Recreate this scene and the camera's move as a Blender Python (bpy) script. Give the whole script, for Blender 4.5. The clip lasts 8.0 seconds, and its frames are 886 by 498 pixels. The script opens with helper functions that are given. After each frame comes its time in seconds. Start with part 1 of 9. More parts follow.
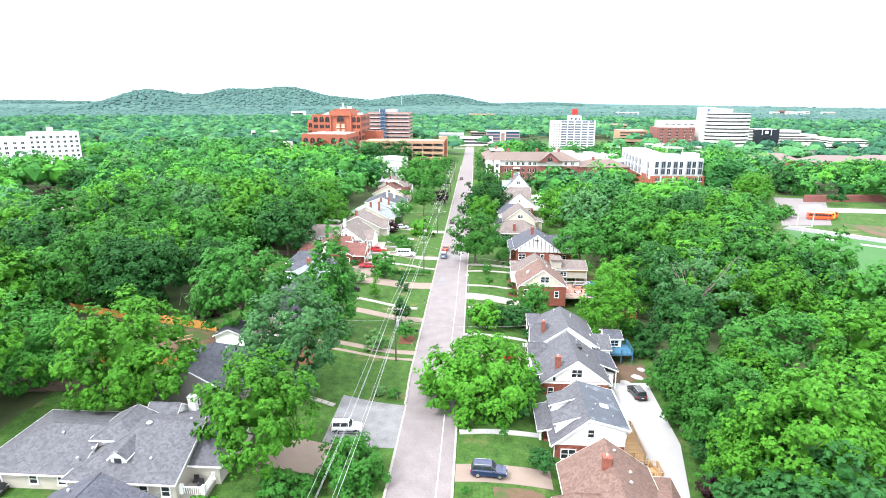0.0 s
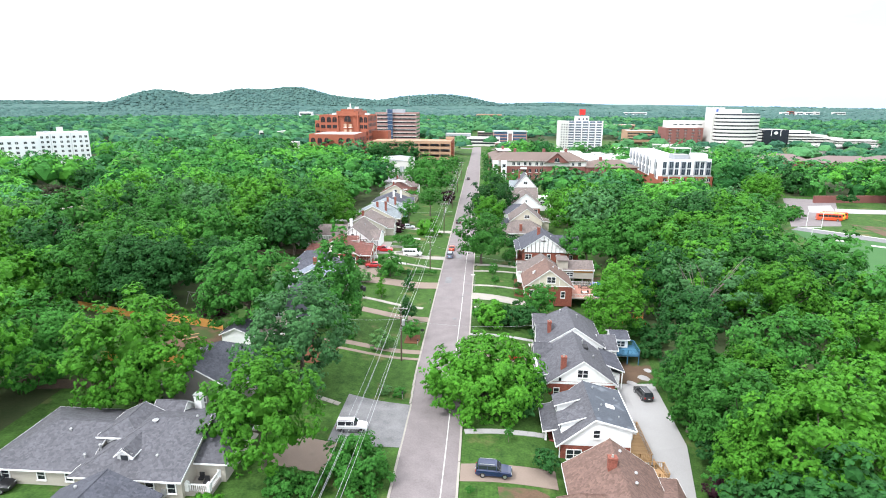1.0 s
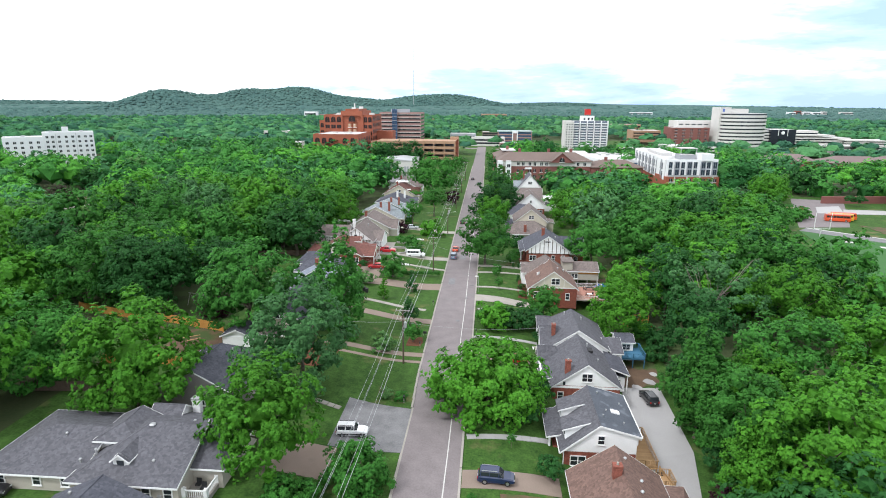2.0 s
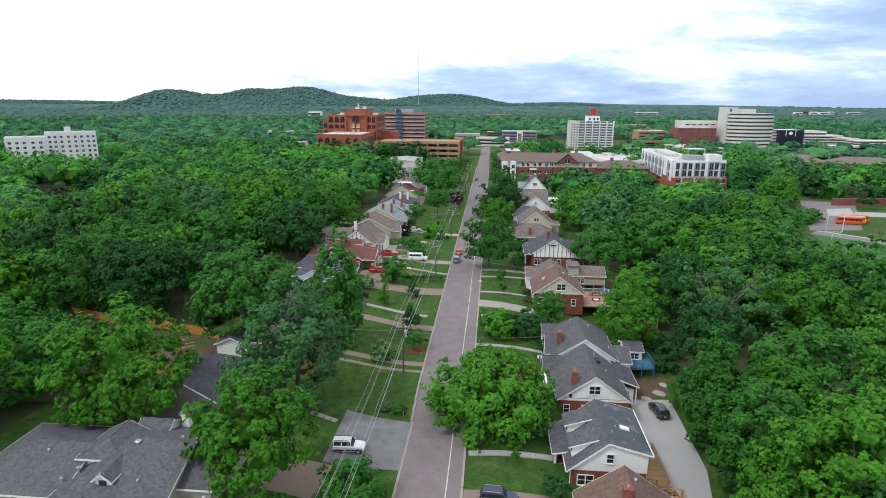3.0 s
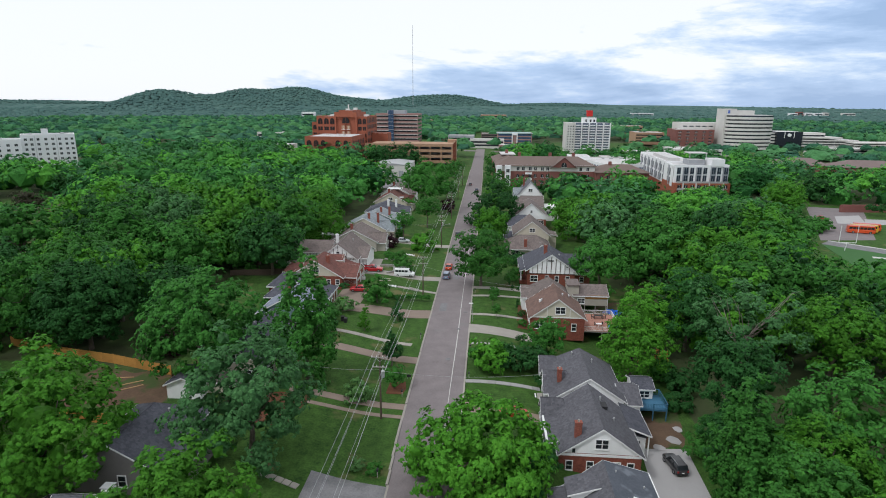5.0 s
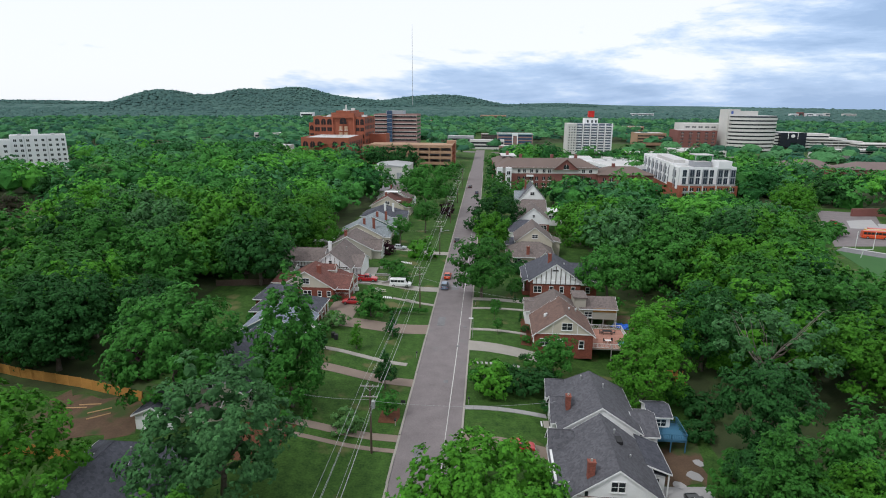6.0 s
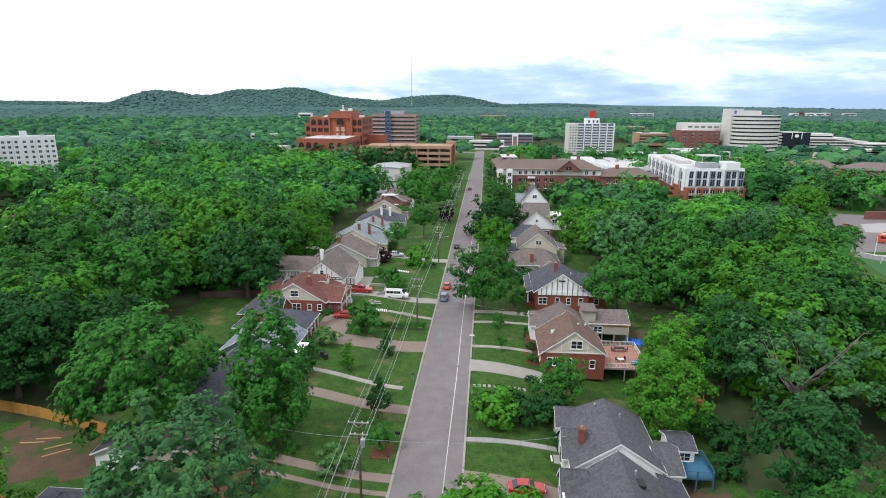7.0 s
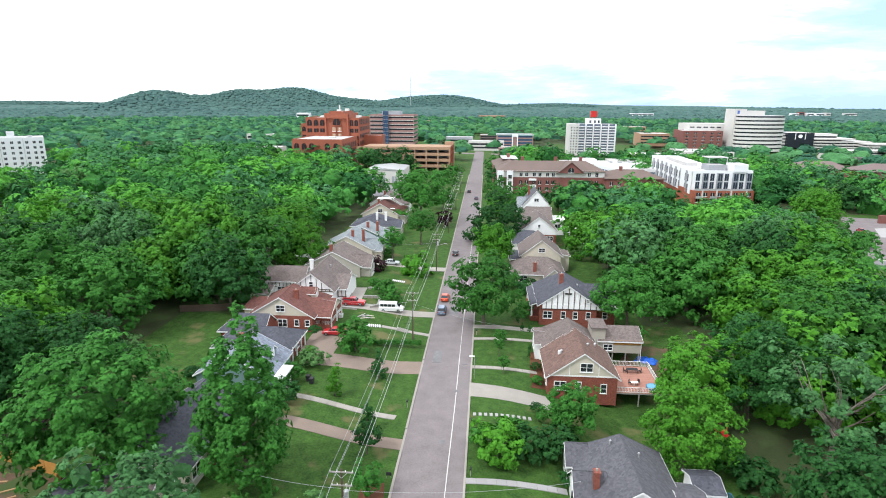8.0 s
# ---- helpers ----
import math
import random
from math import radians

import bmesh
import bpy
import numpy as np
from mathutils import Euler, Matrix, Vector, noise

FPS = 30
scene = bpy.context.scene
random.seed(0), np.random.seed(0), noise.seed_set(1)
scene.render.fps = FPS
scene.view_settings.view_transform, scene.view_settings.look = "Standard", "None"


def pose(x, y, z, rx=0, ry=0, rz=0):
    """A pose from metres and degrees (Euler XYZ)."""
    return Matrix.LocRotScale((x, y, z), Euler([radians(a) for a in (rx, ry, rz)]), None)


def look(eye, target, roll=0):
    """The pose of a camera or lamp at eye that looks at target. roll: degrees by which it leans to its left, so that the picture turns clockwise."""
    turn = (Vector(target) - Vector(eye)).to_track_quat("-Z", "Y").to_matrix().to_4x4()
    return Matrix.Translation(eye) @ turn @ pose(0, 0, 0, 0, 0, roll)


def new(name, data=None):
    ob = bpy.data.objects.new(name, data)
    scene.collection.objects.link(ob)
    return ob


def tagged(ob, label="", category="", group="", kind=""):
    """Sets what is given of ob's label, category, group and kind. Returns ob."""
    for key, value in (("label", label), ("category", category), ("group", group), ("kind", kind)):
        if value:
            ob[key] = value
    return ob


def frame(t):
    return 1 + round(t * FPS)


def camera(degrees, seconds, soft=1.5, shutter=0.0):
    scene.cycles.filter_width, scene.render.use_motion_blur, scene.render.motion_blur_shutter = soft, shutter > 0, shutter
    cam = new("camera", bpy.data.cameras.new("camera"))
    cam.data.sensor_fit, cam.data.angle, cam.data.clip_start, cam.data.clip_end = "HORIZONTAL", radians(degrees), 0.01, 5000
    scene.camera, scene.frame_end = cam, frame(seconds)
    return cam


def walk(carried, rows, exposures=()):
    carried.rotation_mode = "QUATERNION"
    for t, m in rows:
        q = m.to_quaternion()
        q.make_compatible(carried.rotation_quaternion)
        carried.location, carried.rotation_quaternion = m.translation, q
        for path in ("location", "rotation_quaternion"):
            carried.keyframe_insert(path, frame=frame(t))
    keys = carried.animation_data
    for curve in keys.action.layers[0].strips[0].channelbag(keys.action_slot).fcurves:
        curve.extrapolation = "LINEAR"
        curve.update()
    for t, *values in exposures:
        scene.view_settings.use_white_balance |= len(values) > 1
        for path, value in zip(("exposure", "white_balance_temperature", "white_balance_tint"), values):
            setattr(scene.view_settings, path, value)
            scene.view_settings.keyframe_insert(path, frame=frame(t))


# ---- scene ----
# Camera: a drone that hovers, then flies level along the street.
cam = camera(75.6, 8.0, soft=1.0)
PATH = [
    (0, (-0.038, 0.032, 46.292), (-0.045, 1.968, 45.793), 0.3),
    (0.5, (0.082, 0.049, 46.21), (0.061, 1.986, 45.712), 0.3),
    (1, (0.135, 0.049, 46.129), (0.104, 1.986, 45.631), 0.3),
    (1.5, (0.306, 0.423, 46.077), (0.268, 2.359, 45.579), 0.3),
    (3, (0.833, 5.298, 46.144), (0.77, 7.234, 45.645), 0.3),
    (3.5, (1.081, 7.982, 46.383), (1.02, 9.918, 45.885), 0.4),
    (4, (1.53, 11.123, 46.603), (1.473, 13.059, 46.105), 0.3),
    (4.5, (1.948, 14.896, 46.762), (1.899, 16.832, 46.264), 0.3),
    (6, (2.317, 27.646, 46.904), (2.272, 29.583, 46.407), 0.4),
    (6.5, (2.253, 32.22, 46.835), (2.208, 34.157, 46.338), 0.3),
    (7, (2.223, 36.86, 46.686), (2.18, 38.797, 46.19), 0.3),
    (7.5, (2.27, 41.669, 46.584), (2.229, 43.606, 46.088), 0.3),
    (8, (2.333, 46.206, 46.638), (2.293, 48.143, 46.142), 0.3),
]
EXPOSURES = [(t, e, 6150, 10) for t, e in (
    (0.0, 1.08), (0.5, 0.82), (1.0, 0.55), (1.5, 0.26), (1.7, 0.12), (2.8, -0.48), (3.0, -0.58), (3.5, -0.76),
    (6.0, -0.84), (6.5, -0.76), (7.0, -0.46), (7.5, -0.16), (8.0, 0.03))]
walk(cam, [(t, look(eye, target, roll)) for t, eye, target, roll in PATH], EXPOSURES)

# ---- world and sun: bright overcast, thinner cloud to the left ----
def build_sky():
    w = bpy.data.worlds.new("sky")
    scene.world = w
    w.use_nodes = True
    nt = w.node_tree
    nt.nodes.clear()
    N = nt.nodes.new
    L = nt.links.new
    out, bg = N("ShaderNodeOutputWorld"), N("ShaderNodeBackground")
    sky = N("ShaderNodeTexSky")
    sky.sky_type, sky.sun_disc = "NISHITA", False
    sky.sun_elevation, sky.sun_rotation = radians(52), radians(-128)
    scaled = N("ShaderNodeVectorMath")
    scaled.operation = "SCALE"
    scaled.inputs["Scale"].default_value = 0.11
    L(sky.outputs[0], scaled.inputs[0])
    tc = N("ShaderNodeTexCoord")
    sep = N("ShaderNodeSeparateXYZ")
    L(tc.outputs["Generated"], sep.inputs[0])
    # long level banks of cloud
    flat = N("ShaderNodeVectorMath")
    flat.operation = "MULTIPLY"
    flat.inputs[1].default_value = (2.2, 2.2, 10.5)
    L(tc.outputs["Generated"], flat.inputs[0])
    clouds = N("ShaderNodeTexNoise")
    clouds.inputs["Scale"].default_value, clouds.inputs["Detail"].default_value = 1.0, 10
    clouds.inputs["Roughness"].default_value, clouds.inputs["Distortion"].default_value = 0.62, 0.2
    L(flat.outputs[0], clouds.inputs["Vector"])
    # cloud is thicker to the right
    side = N("ShaderNodeMath")
    side.operation = "MULTIPLY_ADD"
    side.inputs[1].default_value, side.inputs[2].default_value = -0.26, 0.0
    L(sep.outputs["X"], side.inputs[0])
    both = N("ShaderNodeMath")
    both.operation = "ADD"
    bank = N("ShaderNodeMath")
    bank.operation = "MULTIPLY_ADD"
    bank.inputs[1].default_value, bank.inputs[2].default_value = 1.5, -0.235
    L(clouds.outputs["Fac"], bank.inputs[0])
    L(bank.outputs[0], both.inputs[0])
    L(side.outputs[0], both.inputs[1])
    # and greyer towards the horizon
    down = N("ShaderNodeMath")
    down.operation = "MULTIPLY_ADD"
    down.inputs[1].default_value, down.inputs[2].default_value = 1.1, -0.07
    L(sep.outputs["Z"], down.inputs[0])
    all3 = N("ShaderNodeMath")
    all3.operation = "ADD"
    L(both.outputs[0], all3.inputs[0])
    L(down.outputs[0], all3.inputs[1])
    ramp = N("ShaderNodeValToRGB")
    r = ramp.color_ramp
    r.elements[0].position, r.elements[0].color = 0.25, (0.58, 0.79, 1.14, 1)
    r.elements[1].position, r.elements[1].color = 0.50, (1.56, 1.56, 1.56, 1)
    e = r.elements.new(0.36)
    e.color = (0.78, 1.00, 1.36, 1)
    e = r.elements.new(0.43)
    e.color = (1.12, 1.28, 1.50, 1)
    L(all3.outputs[0], ramp.inputs[0])
    mix = N("ShaderNodeMix")
    mix.data_type = "RGBA"
    mix.inputs["Factor"].default_value = 0.86
    L(scaled.outputs[0], mix.inputs["A"])
    L(ramp.outputs[0], mix.inputs["B"])
    L(mix.outputs["Result"], bg.inputs["Color"])
    bg.inputs["Strength"].default_value = 1.25
    L(bg.outputs[0], out.inputs[0])


build_sky()
sun = new("sun", bpy.data.lights.new("sun", "SUN"))
sun.data.energy, sun.data.angle, sun.data.color = 2.5, radians(10), (1.0, 0.98, 0.94)
sun.matrix_world = look((-62, -48, 100), (0, 0, 0))

# ---- materials ----
def mat(name, a, b=None, rough=0.8, scale=0.6, fine=9.0, bump=0.2, metal=0.0, island=0.0, cells=0.0, obj=0.0, spec=0.3, through_light=0.0, stain=None, stain_scale=0.12, stain_at=0.58, detail=5.0, depth=0.05):
    """A surface that goes from colour a to b over a coarse and a fine grain, with optional cells, stains and piece-by-piece change."""
    b = b or tuple(c * 0.78 for c in a)
    m = bpy.data.materials.new(name)
    m.use_nodes = True
    nt = m.node_tree
    N, L = nt.nodes.new, nt.links.new
    p = nt.nodes["Principled BSDF"]
    p.inputs["Roughness"].default_value, p.inputs["Metallic"].default_value = rough, metal
    p.inputs["Specular IOR Level"].default_value = spec
    tc = N("ShaderNodeTexCoord")
    n1, n2 = N("ShaderNodeTexNoise"), N("ShaderNodeTexNoise")
    n1.inputs["Scale"].default_value, n1.inputs["Detail"].default_value = scale, detail
    n2.inputs["Scale"].default_value, n2.inputs["Detail"].default_value = fine, 4
    L(tc.outputs["Object"], n1.inputs["Vector"])
    L(tc.outputs["Object"], n2.inputs["Vector"])
    add = N("ShaderNodeMath")
    add.operation = "MULTIPLY_ADD"
    add.inputs[1].default_value = 0.55
    L(n2.outputs["Fac"], add.inputs[0])
    half = N("ShaderNodeMath")
    half.operation = "MULTIPLY"
    half.inputs[1].default_value = 0.55
    L(n1.outputs["Fac"], half.inputs[0])
    L(half.outputs[0], add.inputs[2])
    span = N("ShaderNodeMapRange")
    span.inputs["From Min"].default_value, span.inputs["From Max"].default_value = 0.36, 0.74
    L(add.outputs[0], span.inputs["Value"])
    mix = N("ShaderNodeMix")
    mix.data_type = "RGBA"
    mix.inputs["A"].default_value, mix.inputs["B"].default_value = (*a, 1), (*b, 1)
    L(span.outputs["Result"], mix.inputs["Factor"])
    col = mix.outputs["Result"]
    if stain:
        n3 = N("ShaderNodeTexNoise")
        n3.inputs["Scale"].default_value, n3.inputs["Detail"].default_value = stain_scale, 6
        L(tc.outputs["Object"], n3.inputs["Vector"])
        sr = N("ShaderNodeMapRange")
        sr.inputs["From Min"].default_value, sr.inputs["From Max"].default_value = stain_at, stain_at + 0.1
        sr.inputs["To Max"].default_value = 0.85
        L(n3.outputs["Fac"], sr.inputs["Value"])
        sm = N("ShaderNodeMix")
        sm.data_type = "RGBA"
        sm.inputs["B"].default_value = (*stain, 1)
        L(sr.outputs["Result"], sm.inputs["Factor"])
        L(col, sm.inputs["A"])
        col = sm.outputs["Result"]

    def shade(col, source, amount):
        hsv = N("ShaderNodeHueSaturation")
        mr = N("ShaderNodeMapRange")
        mr.inputs["To Min"].default_value, mr.inputs["To Max"].default_value = 1 - amount, 1 + amount
        L(source, mr.inputs["Value"])
        L(mr.outputs["Result"], hsv.inputs["Value"])
        L(col, hsv.inputs["Color"])
        return hsv.outputs["Color"]

    if cells:
        v = N("ShaderNodeTexVoronoi")
        v.inputs["Scale"].default_value = cells
        L(tc.outputs["Object"], v.inputs["Vector"])
        sx = N("ShaderNodeSeparateColor")
        L(v.outputs["Color"], sx.inputs[0])
        col = shade(col, sx.outputs[0], 0.22)
    if island:
        g = N("ShaderNodeNewGeometry")
        col = shade(col, g.outputs["Random Per Island"], island)
    if obj:
        o = N("ShaderNodeObjectInfo")
        col = shade(col, o.outputs["Random"], obj)
    L(col, p.inputs["Base Color"])
    if bump:
        bn = N("ShaderNodeBump")
        bn.inputs["Strength"].default_value, bn.inputs["Distance"].default_value = bump, depth
        L(n2.outputs["Fac"], bn.inputs["Height"])
        L(bn.outputs[0], p.inputs["Normal"])
    if through_light:
        tr = N("ShaderNodeBsdfTranslucent")
        ms = N("ShaderNodeMixShader")
        ms.inputs[0].default_value = through_light
        L(col, tr.inputs["Color"])
        L(p.outputs[0], ms.inputs[1])
        L(tr.outputs[0], ms.inputs[2])
        L(ms.outputs[0], nt.nodes["Material Output"].inputs["Surface"])
    return m


def leaf(name, a, b, island=0.16, obj=0.18, light=0.14):
    return mat(name, a, b, rough=0.6, scale=4.5, fine=22.0, bump=0.8, depth=0.05, island=island, obj=obj, through_light=light, spec=0.1)


LEAF = {
    "mid": leaf("leaf_green", (0.059, 0.205, 0.030), (0.026, 0.110, 0.017)),
    "bright": leaf("leaf_bright_green", (0.079, 0.245, 0.019), (0.039, 0.150, 0.013)),
    "dark": leaf("leaf_dark_green", (0.032, 0.116, 0.025), (0.014, 0.064, 0.015)),
    "grey": leaf("leaf_grey_green", (0.075, 0.197, 0.062), (0.037, 0.112, 0.036), island=0.3),
    "pale": leaf("leaf_pale_green", (0.096, 0.208, 0.064), (0.067, 0.157, 0.043)),
    "brown": leaf("leaf_brown_red", (0.066, 0.063, 0.039), (0.043, 0.042, 0.025)),
    "plum": leaf("leaf_plum", (0.036, 0.012, 0.018), (0.021, 0.008, 0.013)),
}
WOOD_TONES = [mat(n, a, b, rough=0.65, scale=0.05, fine=1.9, bump=0.8, depth=0.4, island=0.22, through_light=0.12, spec=0.08) for n, a, b in (
    ("wood_leaves", (0.073, 0.250, 0.044), (0.034, 0.144, 0.029)), ("wood_leaves_light", (0.119, 0.364, 0.044), (0.059, 0.228, 0.029)),
    ("wood_leaves_dark", (0.038, 0.151, 0.033), (0.016, 0.084, 0.022)), ("wood_leaves_grey", (0.075, 0.222, 0.076), (0.037, 0.132, 0.050)))]
# far trees carry some haze in their colour: bluer, duller than WOOD_TONES
FAR_HAZE_TONES = [mat(n, a, b, rough=0.75, scale=0.012, fine=0.6, bump=0.9, depth=1.2, island=0.16, spec=0.06) for n, a, b in (
    ("hazed_leaves", (0.056, 0.177, 0.068), (0.034, 0.119, 0.050)), ("hazed_leaves_light", (0.079, 0.217, 0.078), (0.053, 0.155, 0.059)), ("hazed_leaves_dark", (0.038, 0.123, 0.068), (0.028, 0.088, 0.052)))]
# distance haze painted into the leaves: grey-blue green for hills and horizon
HAZY_HILL_WOODS = mat("hazy_hill_leaves", (0.081, 0.148, 0.125), (0.046, 0.095, 0.090), rough=0.8, scale=0.006, fine=0.05, bump=0.5, depth=6.0, island=0.10, spec=0.05)
PALE_BARK = mat("pale_bark", (0.300, 0.265, 0.225), (0.190, 0.165, 0.140), rough=0.9, scale=1.5, fine=12, bump=0.6)
BARK = mat("bark", (0.150, 0.125, 0.100), (0.080, 0.066, 0.052), rough=0.9, scale=2.5, fine=18, bump=0.7)
GRASS = mat("lawn_grass", (0.064, 0.134, 0.025), (0.019, 0.050, 0.010), rough=0.9, scale=0.7, fine=3.2, bump=0.5, stain=(0.135, 0.125, 0.055), stain_scale=0.16, stain_at=0.59, detail=8, spec=0.15)
FOREST_FLOOR = mat("leaf_litter", (0.051, 0.060, 0.024), (0.027, 0.047, 0.013), rough=0.95, scale=0.2, fine=3, bump=0.6, stain=(0.055, 0.090, 0.025), stain_scale=0.12, stain_at=0.5)
BLADES = mat("grass_blades", (0.085, 0.190, 0.024), (0.050, 0.130, 0.018), rough=0.8, scale=0.4, fine=3, bump=0, island=0.3, through_light=0.2)
DIRT = mat("bare_earth", (0.138, 0.088, 0.055), (0.082, 0.052, 0.034), rough=0.95, scale=0.6, fine=4, bump=0.6, stain=(0.040, 0.082, 0.018), stain_scale=0.22, stain_at=0.47)
MULCH = mat("bark_mulch", (0.155, 0.062, 0.030), (0.085, 0.036, 0.020), rough=0.95, scale=1.5, fine=16, bump=0.9)
ASPHALT = mat("worn_asphalt", (0.227, 0.199, 0.199), (0.155, 0.134, 0.135), rough=0.9, scale=0.4, fine=5, bump=0.25, stain=(0.185, 0.176, 0.172), stain_scale=0.16, stain_at=0.62, detail=8)
LOT = mat("grey_asphalt", (0.225, 0.222, 0.226), (0.135, 0.133, 0.137), rough=0.92, scale=0.6, fine=5, bump=0.3, stain=(0.13, 0.13, 0.13), stain_scale=0.3, stain_at=0.6)
CONCRETE = mat("concrete", (0.365, 0.340, 0.301), (0.281, 0.259, 0.230), rough=0.88, scale=0.4, fine=10, bump=0.25, stain=(0.31, 0.29, 0.255), stain_scale=0.35, stain_at=0.6, obj=0.08)
PALE_CONCRETE = mat("pale_concrete", (0.371, 0.360, 0.357), (0.312, 0.303, 0.296), rough=0.85, scale=0.2, fine=9, bump=0.2, stain=(0.387, 0.370, 0.344), stain_scale=0.22, stain_at=0.62, obj=0.06)
PINK_CONCRETE = mat("aggregate_concrete", (0.258, 0.202, 0.164), (0.198, 0.154, 0.126), rough=0.9, scale=0.3, fine=12, bump=0.4, stain=(0.20, 0.16, 0.13), stain_scale=0.4, stain_at=0.6)
TRIM_STONE = mat("pale_kerb_stone", (0.55, 0.54, 0.52), (0.45, 0.44, 0.42), rough=0.85, scale=0.3, fine=5, bump=0.2)
LINE_WHITE = mat("worn_white_paint", (0.62, 0.61, 0.58), (0.42, 0.41, 0.39), rough=0.8, scale=1.2, fine=12, bump=0.1)
TURF = mat("sports_turf", (0.046, 0.133, 0.032), (0.034, 0.105, 0.026), rough=0.85, scale=0.1, fine=6, bump=0.2)
ROOFS = {
    "grey": mat("grey_shingle", (0.108, 0.107, 0.120), (0.083, 0.082, 0.093), rough=0.9, scale=0.9, fine=9, bump=0.45, cells=3.4),
    "dark": mat("dark_shingle", (0.089, 0.092, 0.111), (0.060, 0.062, 0.077), rough=0.9, scale=0.5, fine=7, bump=0.45, cells=3.2),
    "black": mat("black_membrane", (0.085, 0.095, 0.115), (0.050, 0.058, 0.072), rough=0.7, scale=0.35, fine=4, bump=0.2, stain=(0.15, 0.165, 0.19), stain_scale=0.5, stain_at=0.56),
    "brown": mat("brown_shingle", (0.168, 0.106, 0.086), (0.130, 0.082, 0.069), rough=0.9, scale=0.9, fine=9, bump=0.45, cells=3.4),
    "tan": mat("taupe_shingle", (0.174, 0.143, 0.132), (0.128, 0.105, 0.098), rough=0.9, scale=0.5, fine=7, bump=0.45, cells=3.2),
    "red": mat("red_brown_shingle", (0.166, 0.072, 0.058), (0.115, 0.051, 0.043), rough=0.9, scale=0.5, fine=7, bump=0.45, cells=3.2),
    "blue": mat("patterned_slate_shingle", (0.245, 0.275, 0.330), (0.130, 0.148, 0.185), rough=0.85, scale=1.6, fine=5, bump=0.5, cells=2.6),
    "green": mat("grey_green_shingle", (0.255, 0.285, 0.300), (0.191, 0.212, 0.228), rough=0.9, scale=0.5, fine=7, bump=0.4, cells=3.2),
}
WALLS = {
    "white": mat("white_siding", (0.840, 0.840, 0.835), (0.760, 0.760, 0.755), rough=0.7, scale=0.8, fine=8, bump=0.15),
    "cream": mat("cream_siding", (0.580, 0.530, 0.430), (0.500, 0.455, 0.370), rough=0.75, scale=0.8, fine=8, bump=0.15),
    "beige": mat("beige_siding", (0.430, 0.400, 0.340), (0.370, 0.342, 0.292), rough=0.75, scale=0.8, fine=8, bump=0.15),
    "greige": mat("grey_stucco", (0.230, 0.215, 0.205), (0.185, 0.172, 0.165), rough=0.85, scale=0.7, fine=10, bump=0.2),
    "brick": mat("red_brick_wall", (0.255, 0.080, 0.052), (0.165, 0.052, 0.038), rough=0.88, scale=1.2, fine=11, bump=0.4, cells=6.0),
    "teal": mat("teal_siding", (0.165, 0.250, 0.250), (0.130, 0.205, 0.205), rough=0.75, scale=0.8, fine=8, bump=0.15),
}
TRIM = mat("white_trim", (0.800, 0.800, 0.790), (0.720, 0.720, 0.710), rough=0.6, scale=1.5, fine=10, bump=0.1)
TIMBER = mat("dark_timber", (0.085, 0.060, 0.045), (0.055, 0.040, 0.030), rough=0.8, scale=2, fine=12, bump=0.3)
GLASS = mat("window_glass", (0.030, 0.036, 0.042), (0.018, 0.022, 0.026), rough=0.07, scale=0.5, fine=1.5, bump=0, spec=0.6)
TALL_GLASS = mat("tall_window_glass", (0.035, 0.050, 0.072), (0.020, 0.030, 0.045), rough=0.2, scale=0.3, fine=1.5, bump=0, spec=0.4)
DEEP = mat("deep_set_window", (0.028, 0.022, 0.022), (0.016, 0.013, 0.014), rough=0.45, scale=0.4, fine=2, bump=0, spec=0.2)
BLUE_GLASS = mat("blue_office_glass", (0.060, 0.110, 0.190), (0.030, 0.060, 0.110), rough=0.1, scale=0.15, fine=0.6, bump=0, spec=0.6)
BRICK_CHIMNEY = mat("chimney_brick", (0.270, 0.090, 0.062), (0.170, 0.060, 0.045), rough=0.9, scale=2.5, fine=12, bump=0.5, cells=7)
RIDGE = mat("ridge_cap", (0.330, 0.315, 0.310), (0.250, 0.240, 0.236), rough=0.9, scale=2, fine=9, bump=0.3)
METAL = mat("galvanised_metal", (0.500, 0.505, 0.510), (0.400, 0.405, 0.410), rough=0.45, metal=0.6, scale=2, fine=12, bump=0.05)
FENCE_WOOD = mat("new_fence_board", (0.520, 0.270, 0.070), (0.400, 0.195, 0.048), rough=0.8, scale=1.2, fine=9, bump=0.3, obj=0.14)
DECK_WOOD = mat("deck_board", (0.430, 0.270, 0.135), (0.330, 0.205, 0.100), rough=0.8, scale=1.5, fine=9, bump=0.3, obj=0.1)
PINK_DECK = mat("terracotta_deck", (0.420, 0.215, 0.160), (0.340, 0.170, 0.128), rough=0.8, scale=1.2, fine=9, bump=0.2, obj=0.08)
BLUE_PAINT = mat("blue_painted_wood", (0.060, 0.170, 0.270), (0.042, 0.125, 0.205), rough=0.6, scale=1.5, fine=10, bump=0.15)
POLE_WOOD = mat("pole_wood", (0.115, 0.085, 0.062), (0.070, 0.052, 0.040), rough=0.9, scale=3, fine=18, bump=0.5)
GREY_WOOD = mat("weathered_wood", (0.340, 0.320, 0.290), (0.250, 0.235, 0.215), rough=0.85, scale=3, fine=16, bump=0.3)
WIRE = mat("aluminium_wire", (0.420, 0.425, 0.430), (0.360, 0.365, 0.370), rough=0.5, metal=0.3, scale=1, fine=4, bump=0)
RUBBER = mat("tyre_rubber", (0.022, 0.022, 0.023), (0.016, 0.016, 0.017), rough=0.85, scale=4, fine=20, bump=0.2)
